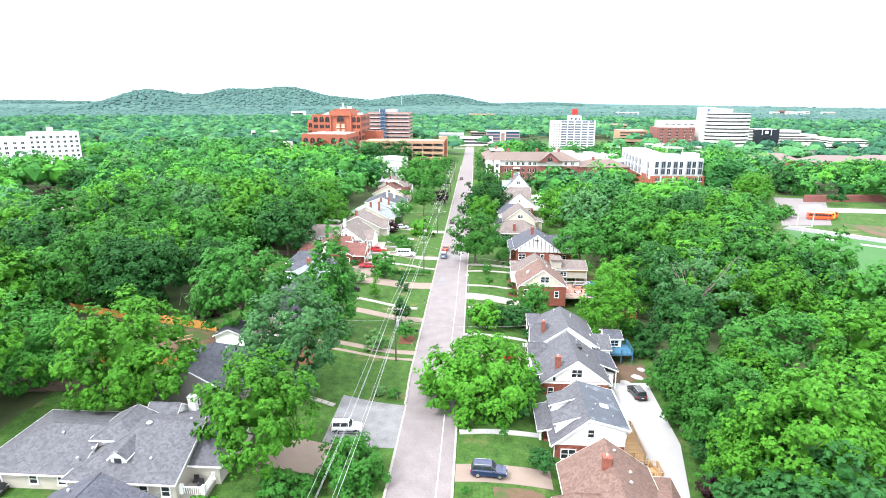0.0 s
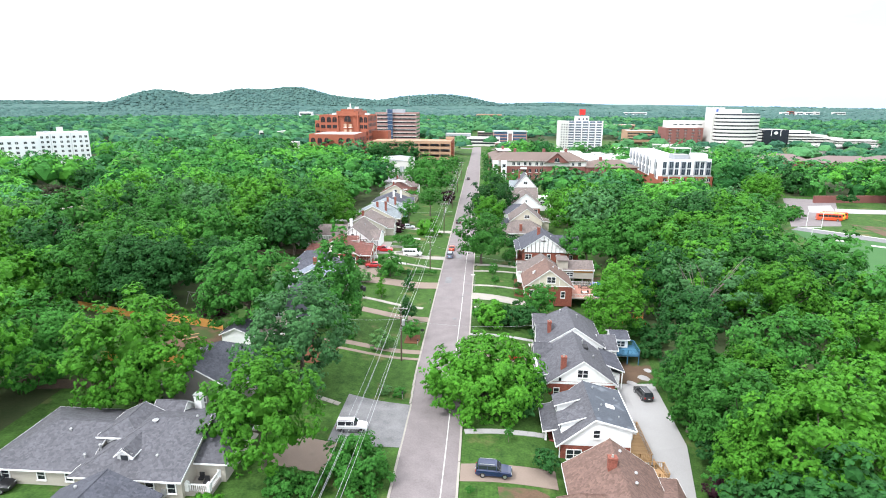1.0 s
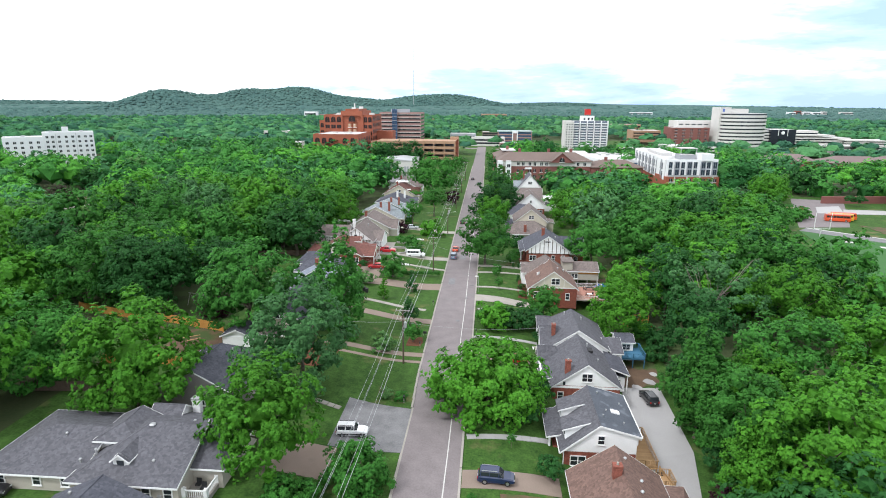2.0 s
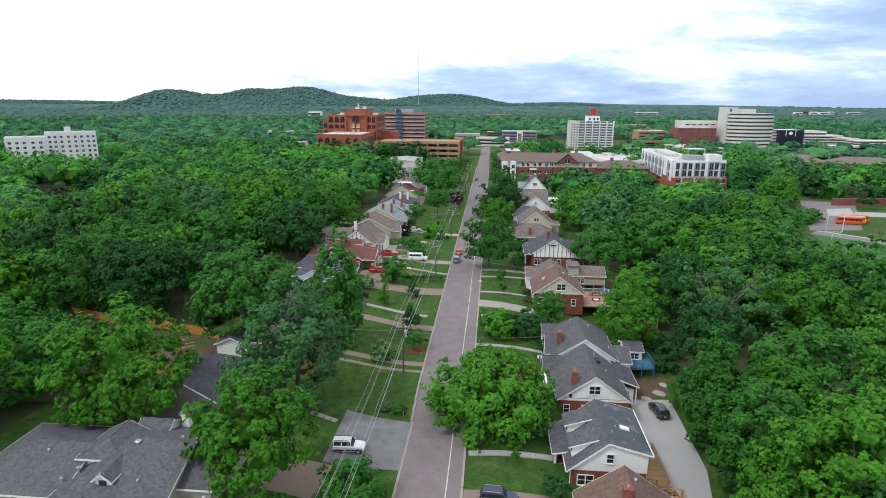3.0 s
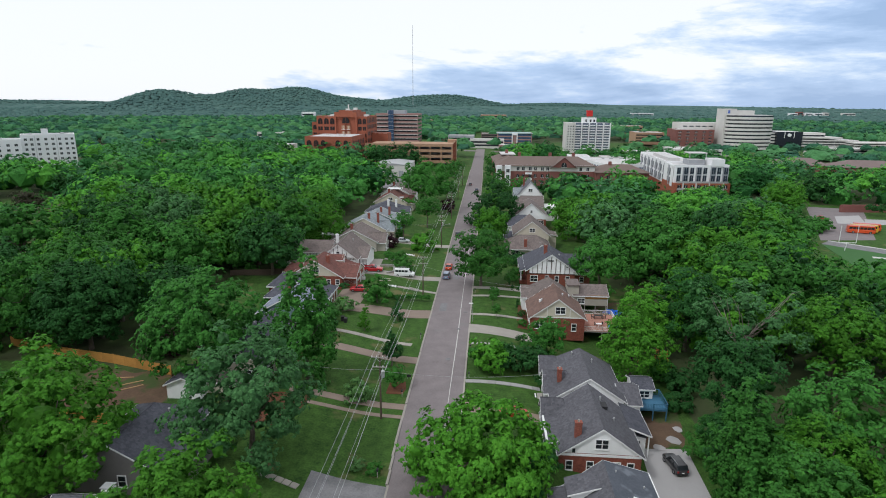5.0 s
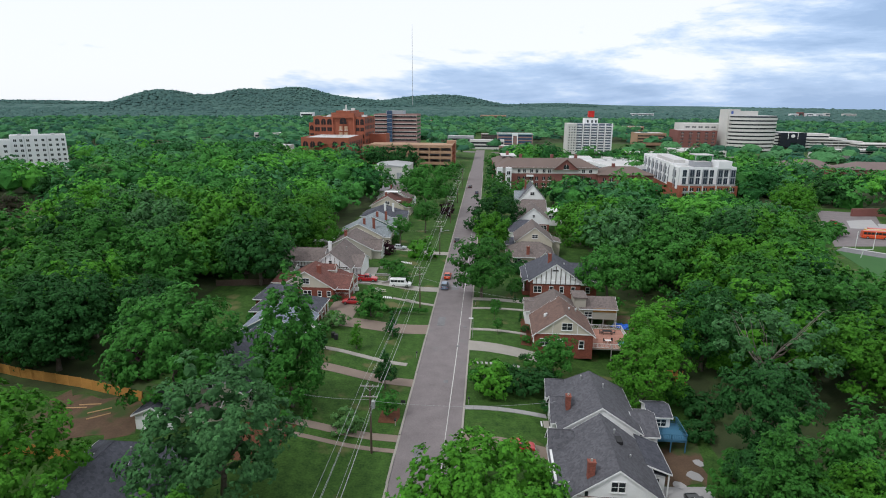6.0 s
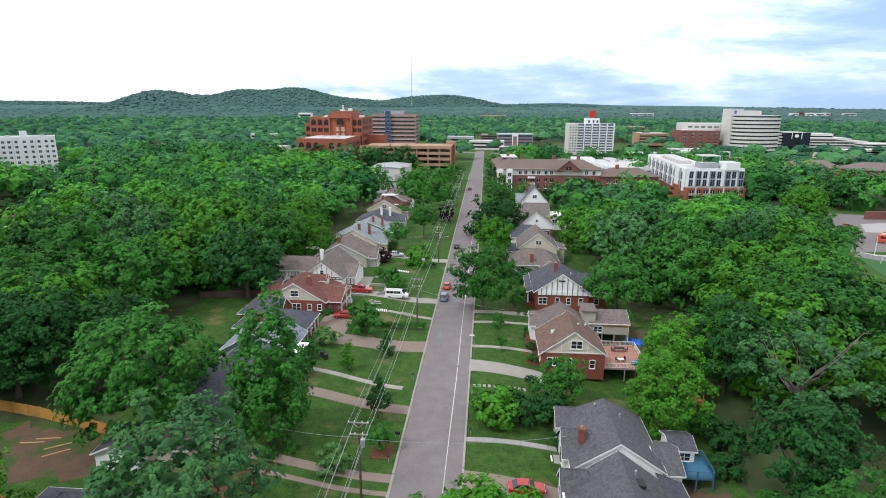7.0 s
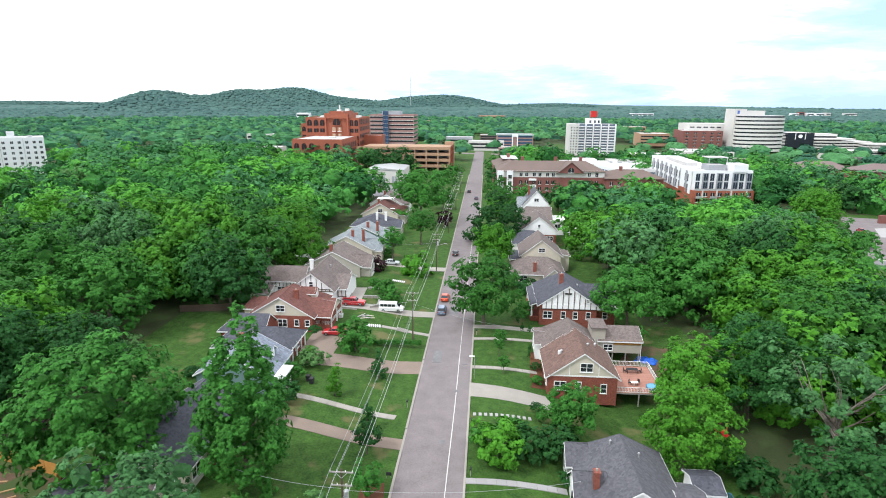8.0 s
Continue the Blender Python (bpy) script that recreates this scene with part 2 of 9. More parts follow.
ALLOY = mat("alloy_rim", (0.500, 0.505, 0.515), (0.400, 0.405, 0.412), rough=0.3, metal=0.8, scale=4, fine=15, bump=0)
LAMP_RED = mat("tail_lamp_red", (0.420, 0.018, 0.014), (0.300, 0.012, 0.010), rough=0.2, scale=5, fine=15, bump=0)
LAMP_CLEAR = mat("head_lamp_clear", (0.700, 0.720, 0.740), (0.600, 0.620, 0.640), rough=0.12, scale=5, fine=15, bump=0)
BLACK_PLASTIC = mat("black_plastic", (0.030, 0.030, 0.032), (0.020, 0.020, 0.022), rough=0.6, scale=5, fine=15, bump=0.1)
TARP = mat("blue_tarpaulin", (0.020, 0.135, 0.620), (0.014, 0.095, 0.470), rough=0.45, scale=1.2, fine=6, bump=0.6)
RED_PAINT = mat("red_paint", (0.520, 0.030, 0.024), (0.420, 0.024, 0.020), rough=0.4, scale=1, fine=6, bump=0)
YELLOW_PAINT = mat("yellow_paint", (0.650, 0.480, 0.060), (0.560, 0.400, 0.050), rough=0.5, scale=1, fine=6, bump=0)


def paint(name, c):
    m = mat(name, c, tuple(x * 0.9 for x in c), rough=0.28, scale=0.8, fine=5, bump=0, spec=0.5)
    m.node_tree.nodes["Principled BSDF"].inputs["Coat Weight"].default_value = 0.6
    return m


CAR = {
    "navy": paint("navy_car_paint", (0.012, 0.022, 0.070)), "black": paint("black_car_paint", (0.012, 0.012, 0.014)), "white": paint("white_car_paint", (0.78, 0.78, 0.78)),
    "red": paint("red_car_paint", (0.42, 0.012, 0.018)), "bluegrey": paint("blue_grey_car_paint", (0.16, 0.22, 0.32)), "orange": paint("orange_red_car_paint", (0.62, 0.075, 0.015)),
    "yellow": paint("yellow_car_paint", (0.66, 0.36, 0.03)), "silver": paint("silver_car_paint", (0.50, 0.53, 0.55)), "maroon": paint("maroon_car_paint", (0.24, 0.012, 0.018)),
}
BLDG = {
    "brick": mat("orange_brick_facade", (0.330, 0.105, 0.060), (0.255, 0.080, 0.048), rough=0.85, scale=0.12, fine=2, bump=0.2),
    "pinkbrick": mat("rose_brick_facade", (0.330, 0.205, 0.185), (0.270, 0.165, 0.150), rough=0.85, scale=0.12, fine=2, bump=0.2),
    "tanc": mat("tan_precast", (0.400, 0.255, 0.165), (0.330, 0.205, 0.132), rough=0.85, scale=0.12, fine=2, bump=0.2),
    "aptbrick": mat("plum_brick_facade", (0.235, 0.095, 0.080), (0.180, 0.074, 0.064), rough=0.85, scale=0.15, fine=3, bump=0.2),
    "white": mat("white_facade", (0.780, 0.785, 0.790), (0.700, 0.705, 0.710), rough=0.7, scale=0.15, fine=3, bump=0.1),
    "pale": mat("pale_facade", (0.600, 0.585, 0.555), (0.520, 0.505, 0.480), rough=0.8, scale=0.12, fine=2, bump=0.1),
    "grey": mat("grey_facade", (0.330, 0.345, 0.365), (0.270, 0.282, 0.300), rough=0.8, scale=0.12, fine=2, bump=0.1),
    "slate": mat("slate_blue_wall", (0.130, 0.155, 0.200), (0.095, 0.115, 0.150), rough=0.6, scale=0.2, fine=3, bump=0.1),
    "roof": mat("flat_roof_membrane", (0.560, 0.550, 0.540), (0.440, 0.430, 0.420), rough=0.85, scale=0.08, fine=1.5, bump=0.1),
    "teal": mat("teal_metal_roof", (0.330, 0.480, 0.470), (0.270, 0.400, 0.395), rough=0.5, scale=0.2, fine=2, bump=0.1),
    "black": mat("black_cladding", (0.020, 0.024, 0.032), (0.014, 0.018, 0.026), rough=0.25, scale=0.2, fine=2, bump=0),
    "mauve": mat("mauve_shingle", (0.200, 0.150, 0.140), (0.155, 0.118, 0.112), rough=0.9, scale=0.12, fine=3, bump=0.3),
    "aptroof": mat("umber_shingle", (0.175, 0.130, 0.112), (0.130, 0.098, 0.086), rough=0.9, scale=0.12, fine=3, bump=0.3),
}

# ---- plan: u metres to the right of the street's middle line, v metres along it ----
ROAD = pose(-5.9, 0, 0, 0, 0, -3)
RNG = np.random.default_rng(7)


def ease(a, b, x):
    t = np.clip((np.asarray(x, float) - a) / (b - a), 0, 1)
    return t * t * (3 - 2 * t)


def land(u, v):
    """Height of the ground: a bank on the left, a fall behind the houses on the right, wooded hills far off."""
    u, v = np.asarray(u, float), np.asarray(v, float)
    z = 1.6 * (1 - ease(-24, -8, u)) * (1 - 0.6 * ease(170, 260, v)) - 3.8 * ease(6, 34, u) * (1 - 0.5 * ease(125, 165, v))
    z = z * (1 - ease(600, 1200, np.hypot(u, v)))
    for hu, hv, su, sv, top in ((-1500, 2640, 175, 260, 88), (-1260, 2980, 150, 300, 80), (-985, 2980, 200, 300, 96), (-640, 3000, 280, 300, 50), (-440, 3500, 300, 260, 56),
                                (-130, 3500, 260, 260, 52), (-2500, 3300, 800, 300, 24), (-3600, 3000, 800, 400, 30), (420, 4000, 500, 300, 34), (1300, 4300, 1000, 300, 22)):
        z = z + top * np.exp(-((u - hu) / su) ** 2 - ((v - hv) / sv) ** 2)
    return z + 12 * ease(2600, 4600, np.hypot(u, v))


class Mesh:
    """Collects vertices and faces, and becomes one mesh."""

    def __init__(self):
        self.v, self.f = [], []

    def add(self, verts, faces):
        n = len(self.v)
        self.v += [tuple(p) for p in verts]
        self.f += [tuple(i + n for i in face) for face in faces]
        return self

    def box(self, x0, x1, y0, y1, z0, z1, top=None):
        """A box; top: its upper face drawn in by that much on each side."""
        d = top or 0.0
        return self.add([(x0, y0, z0), (x1, y0, z0), (x1, y1, z0), (x0, y1, z0), (x0 + d, y0 + d, z1), (x1 - d, y0 + d, z1), (x1 - d, y1 - d, z1), (x0 + d, y1 - d, z1)],
                        [(3, 2, 1, 0), (4, 5, 6, 7), (0, 1, 5, 4), (1, 2, 6, 5), (2, 3, 7, 6), (3, 0, 4, 7)])

    def tube(self, a, b, r0, r1=None, n=8, caps=True):
        a, b, r1 = Vector(a), Vector(b), r0 if r1 is None else r1
        q = (b - a).to_track_quat("Z", "Y")
        ring = [(q @ Vector((math.cos(2 * math.pi * k / n), math.sin(2 * math.pi * k / n), 0))) for k in range(n)]
        faces = [(k, (k + 1) % n, n + (k + 1) % n, n + k) for k in range(n)]
        if caps:
            faces += [tuple(range(n - 1, -1, -1)), tuple(range(n, 2 * n))]
        return self.add([a + r0 * p for p in ring] + [b + r1 * p for p in ring], faces)

    def prism(self, outline, y0, y1):
        """An outline in x and z, drawn out along y."""
        n = len(outline)
        return self.add([(x, y0, z) for x, z in outline] + [(x, y1, z) for x, z in outline],
                        [tuple(range(n)), tuple(range(2 * n - 1, n - 1, -1))] + [(k, n + k, n + (k + 1) % n, (k + 1) % n) for k in range(n)])

    def slab(self, outline, z0, z1):
        """An outline in x and y, from z0 up to z1."""
        n = len(outline)
        return self.add([(x, y, z0) for x, y in outline] + [(x, y, z1) for x, y in outline],
                        [tuple(range(n - 1, -1, -1)), tuple(range(n, 2 * n))] + [(k, (k + 1) % n, n + (k + 1) % n, n + k) for k in range(n)])

    def turned(self, m):
        self.v = [tuple(m @ Vector(p)) for p in self.v]
        return self

    def data(self, name, material, smooth=False):
        me = bpy.data.meshes.new(name)
        me.from_pydata(self.v, [], self.f)
        bm = bmesh.new()
        bm.from_mesh(me)
        bmesh.ops.recalc_face_normals(bm, faces=bm.faces)
        bm.to_mesh(me)
        bm.free()
        me.materials.append(material)
        if smooth:
            me.shade_smooth()
        return me


def part(name, m, material, parent, label="", at=None, smooth=False):
    """One mesh under a thing or under one of its parts."""
    ob = new(name, m.data(name, material, smooth) if isinstance(m, Mesh) else m)
    ob.parent = parent
    if at is not None:
        ob.matrix_basis = at
    return tagged(ob, label)


def thing(name, u, v, label, category, rot=0.0, z=None, group=""):
    """An empty on the ground that carries a thing's parts."""
    ob = new(name)
    ob.empty_display_size = 0.2
    ob.matrix_world = ROAD @ pose(u, v, float(land(u, v)) if z is None else z, 0, 0, rot)
    return tagged(ob, label, category, group)


def setting(name, m, material, label="", category="", kind="structure", smooth=False):
    ob = new(name, m.data(name, material, smooth) if isinstance(m, Mesh) else m)
    ob.matrix_world = ROAD
    return tagged(ob, label, category, kind=kind)


def sheet(us, vs, lift=0.0, fn=land):
    """A grid laid on the ground."""
    U, V = np.meshgrid(us, vs)
    Z = fn(U, V) + lift
    n, m = len(us), len(vs)
    me = Mesh()
    me.v = np.stack([U.ravel(), V.ravel(), Z.ravel()], 1).tolist()
    me.f = [(j * n + i, j * n + i + 1, j * n + n + i + 1, j * n + n + i) for j in range(m - 1) for i in range(n - 1)]
    return me


def spread(*stretches):
    """Even steps through several stretches: (from, to, step), ..."""
    out = [np.arange(a, b, s) for a, b, s in stretches]
    return np.unique(np.concatenate(out + [[stretches[-1][1]]]).round(3))


# ---- ground ----
us = spread((-4600, -1200, 110), (-1200, -300, 45), (-300, -60, 8), (-60, 60, 2), (60, 300, 8), (300, 1200, 45), (1200, 4600, 110))
vs = spread((-300, 20, 20), (20, 260, 3), (260, 600, 14), (600, 1500, 40), (1500, 4850, 55))
ground = setting("ground", sheet(us, vs), GRASS, "lawns and open grass sloping gently away from the street", "ground", smooth=True)


def surface(name, corners, material, lift, label, category, kind="structure", thick=0.25, step=2.0):
    """A paved or bare patch: a quadrilateral of (u, v) corners that follows the ground, with a skirt."""
    a, b, c, d = [np.array(p, float) for p in corners]
    nu = max(2, int(max(np.linalg.norm(b - a), np.linalg.norm(c - d)) / step) + 1)
    nv = max(2, int(max(np.linalg.norm(d - a), np.linalg.norm(c - b)) / step) + 1)
    s, t = np.meshgrid(np.linspace(0, 1, nu), np.linspace(0, 1, nv))
    p = (1 - s)[..., None] * (1 - t)[..., None] * a + s[..., None] * (1 - t)[..., None] * b + s[..., None] * t[..., None] * c + (1 - s)[..., None] * t[..., None] * d
    if material in (DIRT, MULCH, FOREST_FLOOR):
        p = p + 0.9 * np.stack([np.sin(1.3 * p[..., 1] + 0.7 * p[..., 0]), np.sin(1.1 * p[..., 0] - 0.9 * p[..., 1])], -1) * min(1.0, nu * 0.12)
    z = land(p[..., 0], p[..., 1]) + lift
    m = Mesh()
    m.v = np.concatenate([p, z[..., None]], -1).reshape(-1, 3).tolist()
    m.f = [(j * nu + i, j * nu + i + 1, j * nu + nu + i + 1, j * nu + nu + i) for j in range(nv - 1) for i in range(nu - 1)]
    rim = [i for i in range(nu)] + [j * nu + nu - 1 for j in range(1, nv)] + [(nv - 1) * nu + i for i in range(nu - 2, -1, -1)] + [j * nu for j in range(nv - 2, 0, -1)]
    base = len(m.v)
    m.v += [(m.v[i][0], m.v[i][1], m.v[i][2] - thick) for i in rim]
    k = len(rim)
    m.f += [(rim[i], rim[(i + 1) % k], base + (i + 1) % k, base + i) for i in range(k)]
    return setting(name, m, material, label, category, kind)


# the street, its gutters, kerbs and worn edge line
RL, RR = -4.75, 3.95


def kerb_line(x, v):
    """The street is a little narrower at its near end."""
    return x + float(0.5 * (1 - ease(76, 94, v))) * (1 if x < 0 else -0.65)


road = Mesh()
for v0 in np.arange(-118, 620, 6.0):
    a, b = v0, v0 + 6.0
    road.add([(kerb_line(RL, a), a, 0.03), (-0.4, a, 0.10), (kerb_line(RR, a), a, 0.03), (kerb_line(RL, b), b, 0.03), (-0.4, b, 0.10), (kerb_line(RR, b), b, 0.03)], [(0, 1, 4, 3), (1, 2, 5, 4)])
setting("road", road, ASPHALT, "worn pale asphalt street running straight ahead", "road")
lines = Mesh()
for v0 in np.arange(-110, 250, 1.5):
    k = 0.06 * math.sin(v0 * 0.11)
    lines.box(1.72 + k, 1.86 + k, v0, v0 + 1.5, 0.05, 0.066)
setting("edge_line", lines, LINE_WHITE, "worn white line painted along the street", "line")
for name, x0, x1, gaps in (("kerb_left", RL - 0.32, RL, ((61.5, 81), (96.3, 101), (115.3, 121), (138, 144.5), (166, 171), (203, 207))), ("kerb_right", RR, RR + 0.3, ((62.5, 66.5), (98, 103), (130, 136.3), (160, 163), (205, 209)))):
    k, v0 = Mesh(), -110.0
    for a, b in gaps + ((430.0, 430.0),):
        for c in np.arange(v0, a, 3.0):
            d = kerb_line(x0, c + 1.5) - x0
            k.box(x0 + d, x1 + d, c + 0.012, min(c + 3.0, a) - 0.012, -0.2, 0.17)
        if b > a:
            d = kerb_line(x0, (a + b) / 2) - x0
            k.box(x0 + d, x1 + d, a, b, -0.2, 0.055)
        v0 = b
    setting(name, k, CONCRETE, "concrete kerb with dropped stretches at the drives", "kerb")
# a manhole lid and a few asphalt repairs
patches = Mesh()
for u, v, a, b in ((-1.8, 96, 0.5, 1.6), (0.6, 118, 0.4, 0.5), (-2.4, 146, 0.8, 2.6), (1.9, 133, 0.35, 0.35), (-0.6, 171, 0.9, 3.0), (2.9, 143.2, 0.5, 0.25)):
    patches.box(u - a, u + a, v - b, v + b, 0.05, 0.105)
setting("road_patch", patches, LOT, "darker asphalt repairs set in the street", "repair")

# drives, lots and bare ground
surface("parking_lot", ((-14.6, 69.2), (-4.5, 69.2), (-4.5, 80.6), (-14.6, 82.3)), LOT, 0.06, "grey asphalt parking pad beside the street", "parking lot")
surface("driveway_1", ((-20.5, 62.4), (-12.6, 62.0), (-13.2, 68.9), (-20.5, 69.2)), PINK_CONCRETE, 0.05, "tan concrete drive in front of the grey-roofed house", "driveway")
for n, (va, vb, u0) in enumerate(((96.6, 97.5, -24), (99.2, 100.9, -24)), 2):
    surface(f"driveway_{n}", ((u0, va + 1.4), (-4.8, va), (-4.8, vb), (u0, vb + 1.4)), PINK_CONCRETE, 0.05, "worn concrete drive strip across the lawn", "driveway")
surface("driveway_4", ((-24, 118.2), (-4.8, 115.6), (-4.8, 118.2), (-24, 120.9)), PINK_CONCRETE, 0.05, "tan aggregate drive across the lawn", "driveway")
surface("driveway_5", ((-25, 137.4), (-4.8, 138.6), (-4.8, 143.6), (-25, 142.3)), PINK_CONCRETE, 0.05, "broad tan aggregate drive", "driveway")
surface("driveway_6", ((-28, 142.3), (-21.5, 142.3), (-21.5, 154.0), (-28, 152.5)), PINK_CONCRETE, 0.054, "tan drive leading up to the dark-roofed house", "driveway")
surface("driveway_7", ((-30, 166.5), (-4.8, 166.2), (-4.8, 169.6), (-30, 170.2)), CONCRETE, 0.05, "concrete drive with a van on it", "driveway")
surface("driveway_8", ((-28, 203.0), (-4.8, 202.4), (-4.8, 206.2), (-28, 207.0)), CONCRETE, 0.05, "concrete drive with a silver car on it", "driveway")
surface("driveway_9", ((4.0, 62.6), (16.5, 63.4), (16.5, 67.2), (4.0, 66.2)), PINK_CONCRETE, 0.05, "short worn drive with a dark car on it", "driveway")
surface("driveway_10", ((4.0, 98.4), (18.0, 98.6), (18.0, 101.4), (4.0, 102.6)), PINK_CONCRETE, 0.05, "worn brown drive with a red car on it", "driveway")
surface("driveway_11", ((4.0, 131.6), (17.5, 130.2), (17.5, 134.4), (4.0, 136.2)), CONCRETE, 0.05, "pale concrete drive running in from the street", "driveway")
surface("driveway_12", ((4.0, 160.8), (18.5, 161.2), (18.5, 163.2), (4.0, 162.8)), CONCRETE, 0.05, "narrow concrete drive beside the brick house", "driveway")
surface("back_lot_1", ((29.6, 76.0), (37.6, 78.5), (38.2, 98.2), (31.2, 97.6)), PALE_CONCRETE, 0.06, "pale concrete yard behind the white houses", "parking lot")
surface("back_lot_2", ((30.6, 61.0), (34.8, 66.5), (37.6, 78.5), (29.6, 76.0)), PALE_CONCRETE, 0.06, "pale concrete drive curving behind the houses", "driveway")
surface("yard_earth_1", ((31.0, 97.8), (38.2, 98.4), (41.0, 113.0), (31.0, 113.0)), DIRT, 0.04, "trodden earth below the blue deck", "earth")
surface("yard_earth_2", ((-80, 108.5), (-46, 104.5), (-50, 122), (-82, 126)), FOREST_FLOOR, 0.04, "dark leaf-strewn earth behind the fence", "earth")
surface("yard_earth_3", ((-58, 93), (-42, 95), (-44, 104), (-60, 106)), DIRT, 0.04, "half-bare earth in a back yard", "earth")
surface("yard_earth_4", ((29.5, 146.5), (41, 147), (44, 158.5), (36.5, 159)), DIRT, 0.04, "worn earth behind the brick house", "earth")
surface("wood_floor", ((43, 97), (66, 97), (66, 118), (43, 118)), FOREST_FLOOR, 0.03, "dark leaf litter at the edge of the wood", "earth")
surface("mulch_bed_1", ((-28, 91), (-21, 91), (-20, 100), (-27, 100)), MULCH, 0.05, "red-brown mulch under the poplar", "mulch")
surface("mulch_bed_2", ((-8.6, 104.2), (-5.8, 104.0), (-5.8, 108.4), (-8.8, 108.0)), MULCH, 0.06, "round mulch bed at the pole", "mulch")
surface("mulch_bed_3", ((14.6, 136.8), (17.0, 136.8), (17.0, 151), (15.2, 151)), MULCH, 0.05, "mulch bed along the brick house", "mulch")
surface("lawn_earth_1", ((8.5, 59.5), (15.5, 58.8), (15.5, 62.3), (9.0, 62.4)), DIRT, 0.03, "worn earth at the side of the drive", "earth")

# the far street on the right, its turf field and yard
surface("far_yard", ((131, 235.5), (152, 238), (187, 304), (164, 310)), ASPHALT, 0.06, "worn pale paved yard beside the playing field", "parking lot", step=8)
surface("far_path_1", ((155.5, 268.5), (167, 268.2), (176, 288.5), (163.5, 285)), PALE_CONCRETE, 0.10, "pale concrete apron at the bend of a path", "path", step=6)
surface("far_path_2", ((166.5, 268), (193, 266.5), (199.5, 277), (173, 279.5)), PALE_CONCRETE, 0.09, "pale curving concrete path", "path", step=8)
surface("far_path_3", ((193, 266.5), (240, 264), (246, 274), (199.5, 277)), PALE_CONCRETE, 0.09, "pale curving concrete path", "path", step=8)
surface("far_path_4", ((120, 262), (150, 270), (150, 276), (120, 268)), CONCRETE, 0.10, "pale path between the trees", "path", step=8)
surface("sports_field", ((112, 150), (190, 120), (210, 160), (128, 229.5)), TURF, 0.06, "green sports turf", "field", step=10)
surface("running_track", ((128, 229.5), (205, 158), (212, 162), (133, 234.5)), LOT, 0.09, "dark running track beside the turf", "track", step=8)
surface("track_kerb", ((133, 234.5), (212, 162), (212.6, 162.8), (133.6, 235.3)), TRIM_STONE, 0.12, "pale kerb along the running track", "kerb", step=8)
surface("dirt_infield", ((158, 242), (158, 216), (190, 190), (200, 222)), DIRT, 0.07, "tan worn infield", "field", step=8)
surface("field_mark_1", ((135, 212.6), (138.4, 211.2), (137.6, 209.4), (134.2, 210.8)), LINE_WHITE, 0.14, "white ground sheet on the turf", "marking", step=4)
surface("field_mark_2", ((143, 205.5), (152, 198.5), (151, 196.5), (142, 203.5)), LINE_WHITE, 0.14, "long white ground sheet on the turf", "marking", step=4)
surface("far_path_5", ((-179, 219), (-176.5, 219), (-167, 252), (-169.5, 252)), CONCRETE, 0.08, "pale path across a clearing", "path", step=4)
surface("far_lawn", ((-196, 242), (-176, 240), (-172, 262), (-205, 262)), DIRT, 0.05, "half-bare earth in a clearing among trees", "earth", step=8)
surface("cross_street", ((-120, 590), (120, 590), (120, 602), (-120, 602)), ASPHALT, 0.05, "pale cross street far ahead", "road", step=12)
surface("shop_lot", ((-70, 330), (-30, 330), (-30, 372), (-74, 372)), LOT, 0.06, "grey car park behind the trees", "parking lot", step=8)


def slab_path(name, a, b, width, n, material, label, gap=0.025, lift=0.1):
    """A footpath of separate slabs from a to b."""
    a, b = Vector(a), Vector(b)
    way = b - a
    top = thing(name, a.x, a.y, label, "path")
    tagged(top, kind="structure")
    length = way.length / n
    tilt = math.degrees(math.atan2(way.y, way.x))
    piece = Mesh().box(gap / 2, length - gap / 2, -width / 2, width / 2, -0.25, 0.0).data("slab", material)
    for k in range(n):
        p = a + way * (k / n)
        q = a + way * ((k + 1) / n)
        z = float(land(p.x, p.y)) - float(land(a.x, a.y)) + lift + RNG.uniform(-0.006, 0.006)
        fall = -math.degrees(math.atan2(float(land(q.x, q.y)) - float(land(p.x, p.y)), length))
        ob = part("slab", piece, None, top, at=pose(p.x - a.x, p.y - a.y, z, RNG.uniform(-0.3, 0.3), fall + RNG.uniform(-0.2, 0.2), tilt))
    return top


slab_path("footpath", (4.25, 73.8), (16.0, 75.3), 1.15, 9, PALE_CONCRETE, "pale concrete footpath from the street to a white house")
slab_path("footpath", (4.25, 109.7), (17.2, 110.3), 1.1, 10, PALE_CONCRETE, "pale concrete footpath across a clipped lawn")
slab_path("footpath", (4.25, 142.2), (16.0, 142.5), 1.1, 9, CONCRETE, "concrete footpath up to the brick house")
slab_path("footpath", (4.25, 155.1), (17.0, 156.5), 1.1, 10, CONCRETE, "concrete footpath across a lawn")
slab_path("footpath", (-23.5, 126.6), (-7.0, 123.9), 1.2, 12, CONCRETE, "grey concrete footpath across the lawn")
slab_path("stepping_stones", (4.6, 125.9), (14.0, 126.4), 0.8, 11, PALE_CONCRETE, "pale stepping stones in the grass beside the drive", gap=0.4)
slab_path("stepping_stones", (-20.5, 80.2), (-15.2, 78.8), 0.9, 5, CONCRETE, "old stone slabs in the grass by the parking pad", gap=0.12)
slab_path("footpath", (4.4, 58.9), (8.6, 55.4), 1.0, 5, CONCRETE, "short flagstone path beside the drive", gap=0.1)
slab_path("footpath", (-15.3, 158.4), (-12.2, 158.2), 1.1, 3, CONCRETE, "worn concrete footpath between two short flights of steps", gap=0.04)
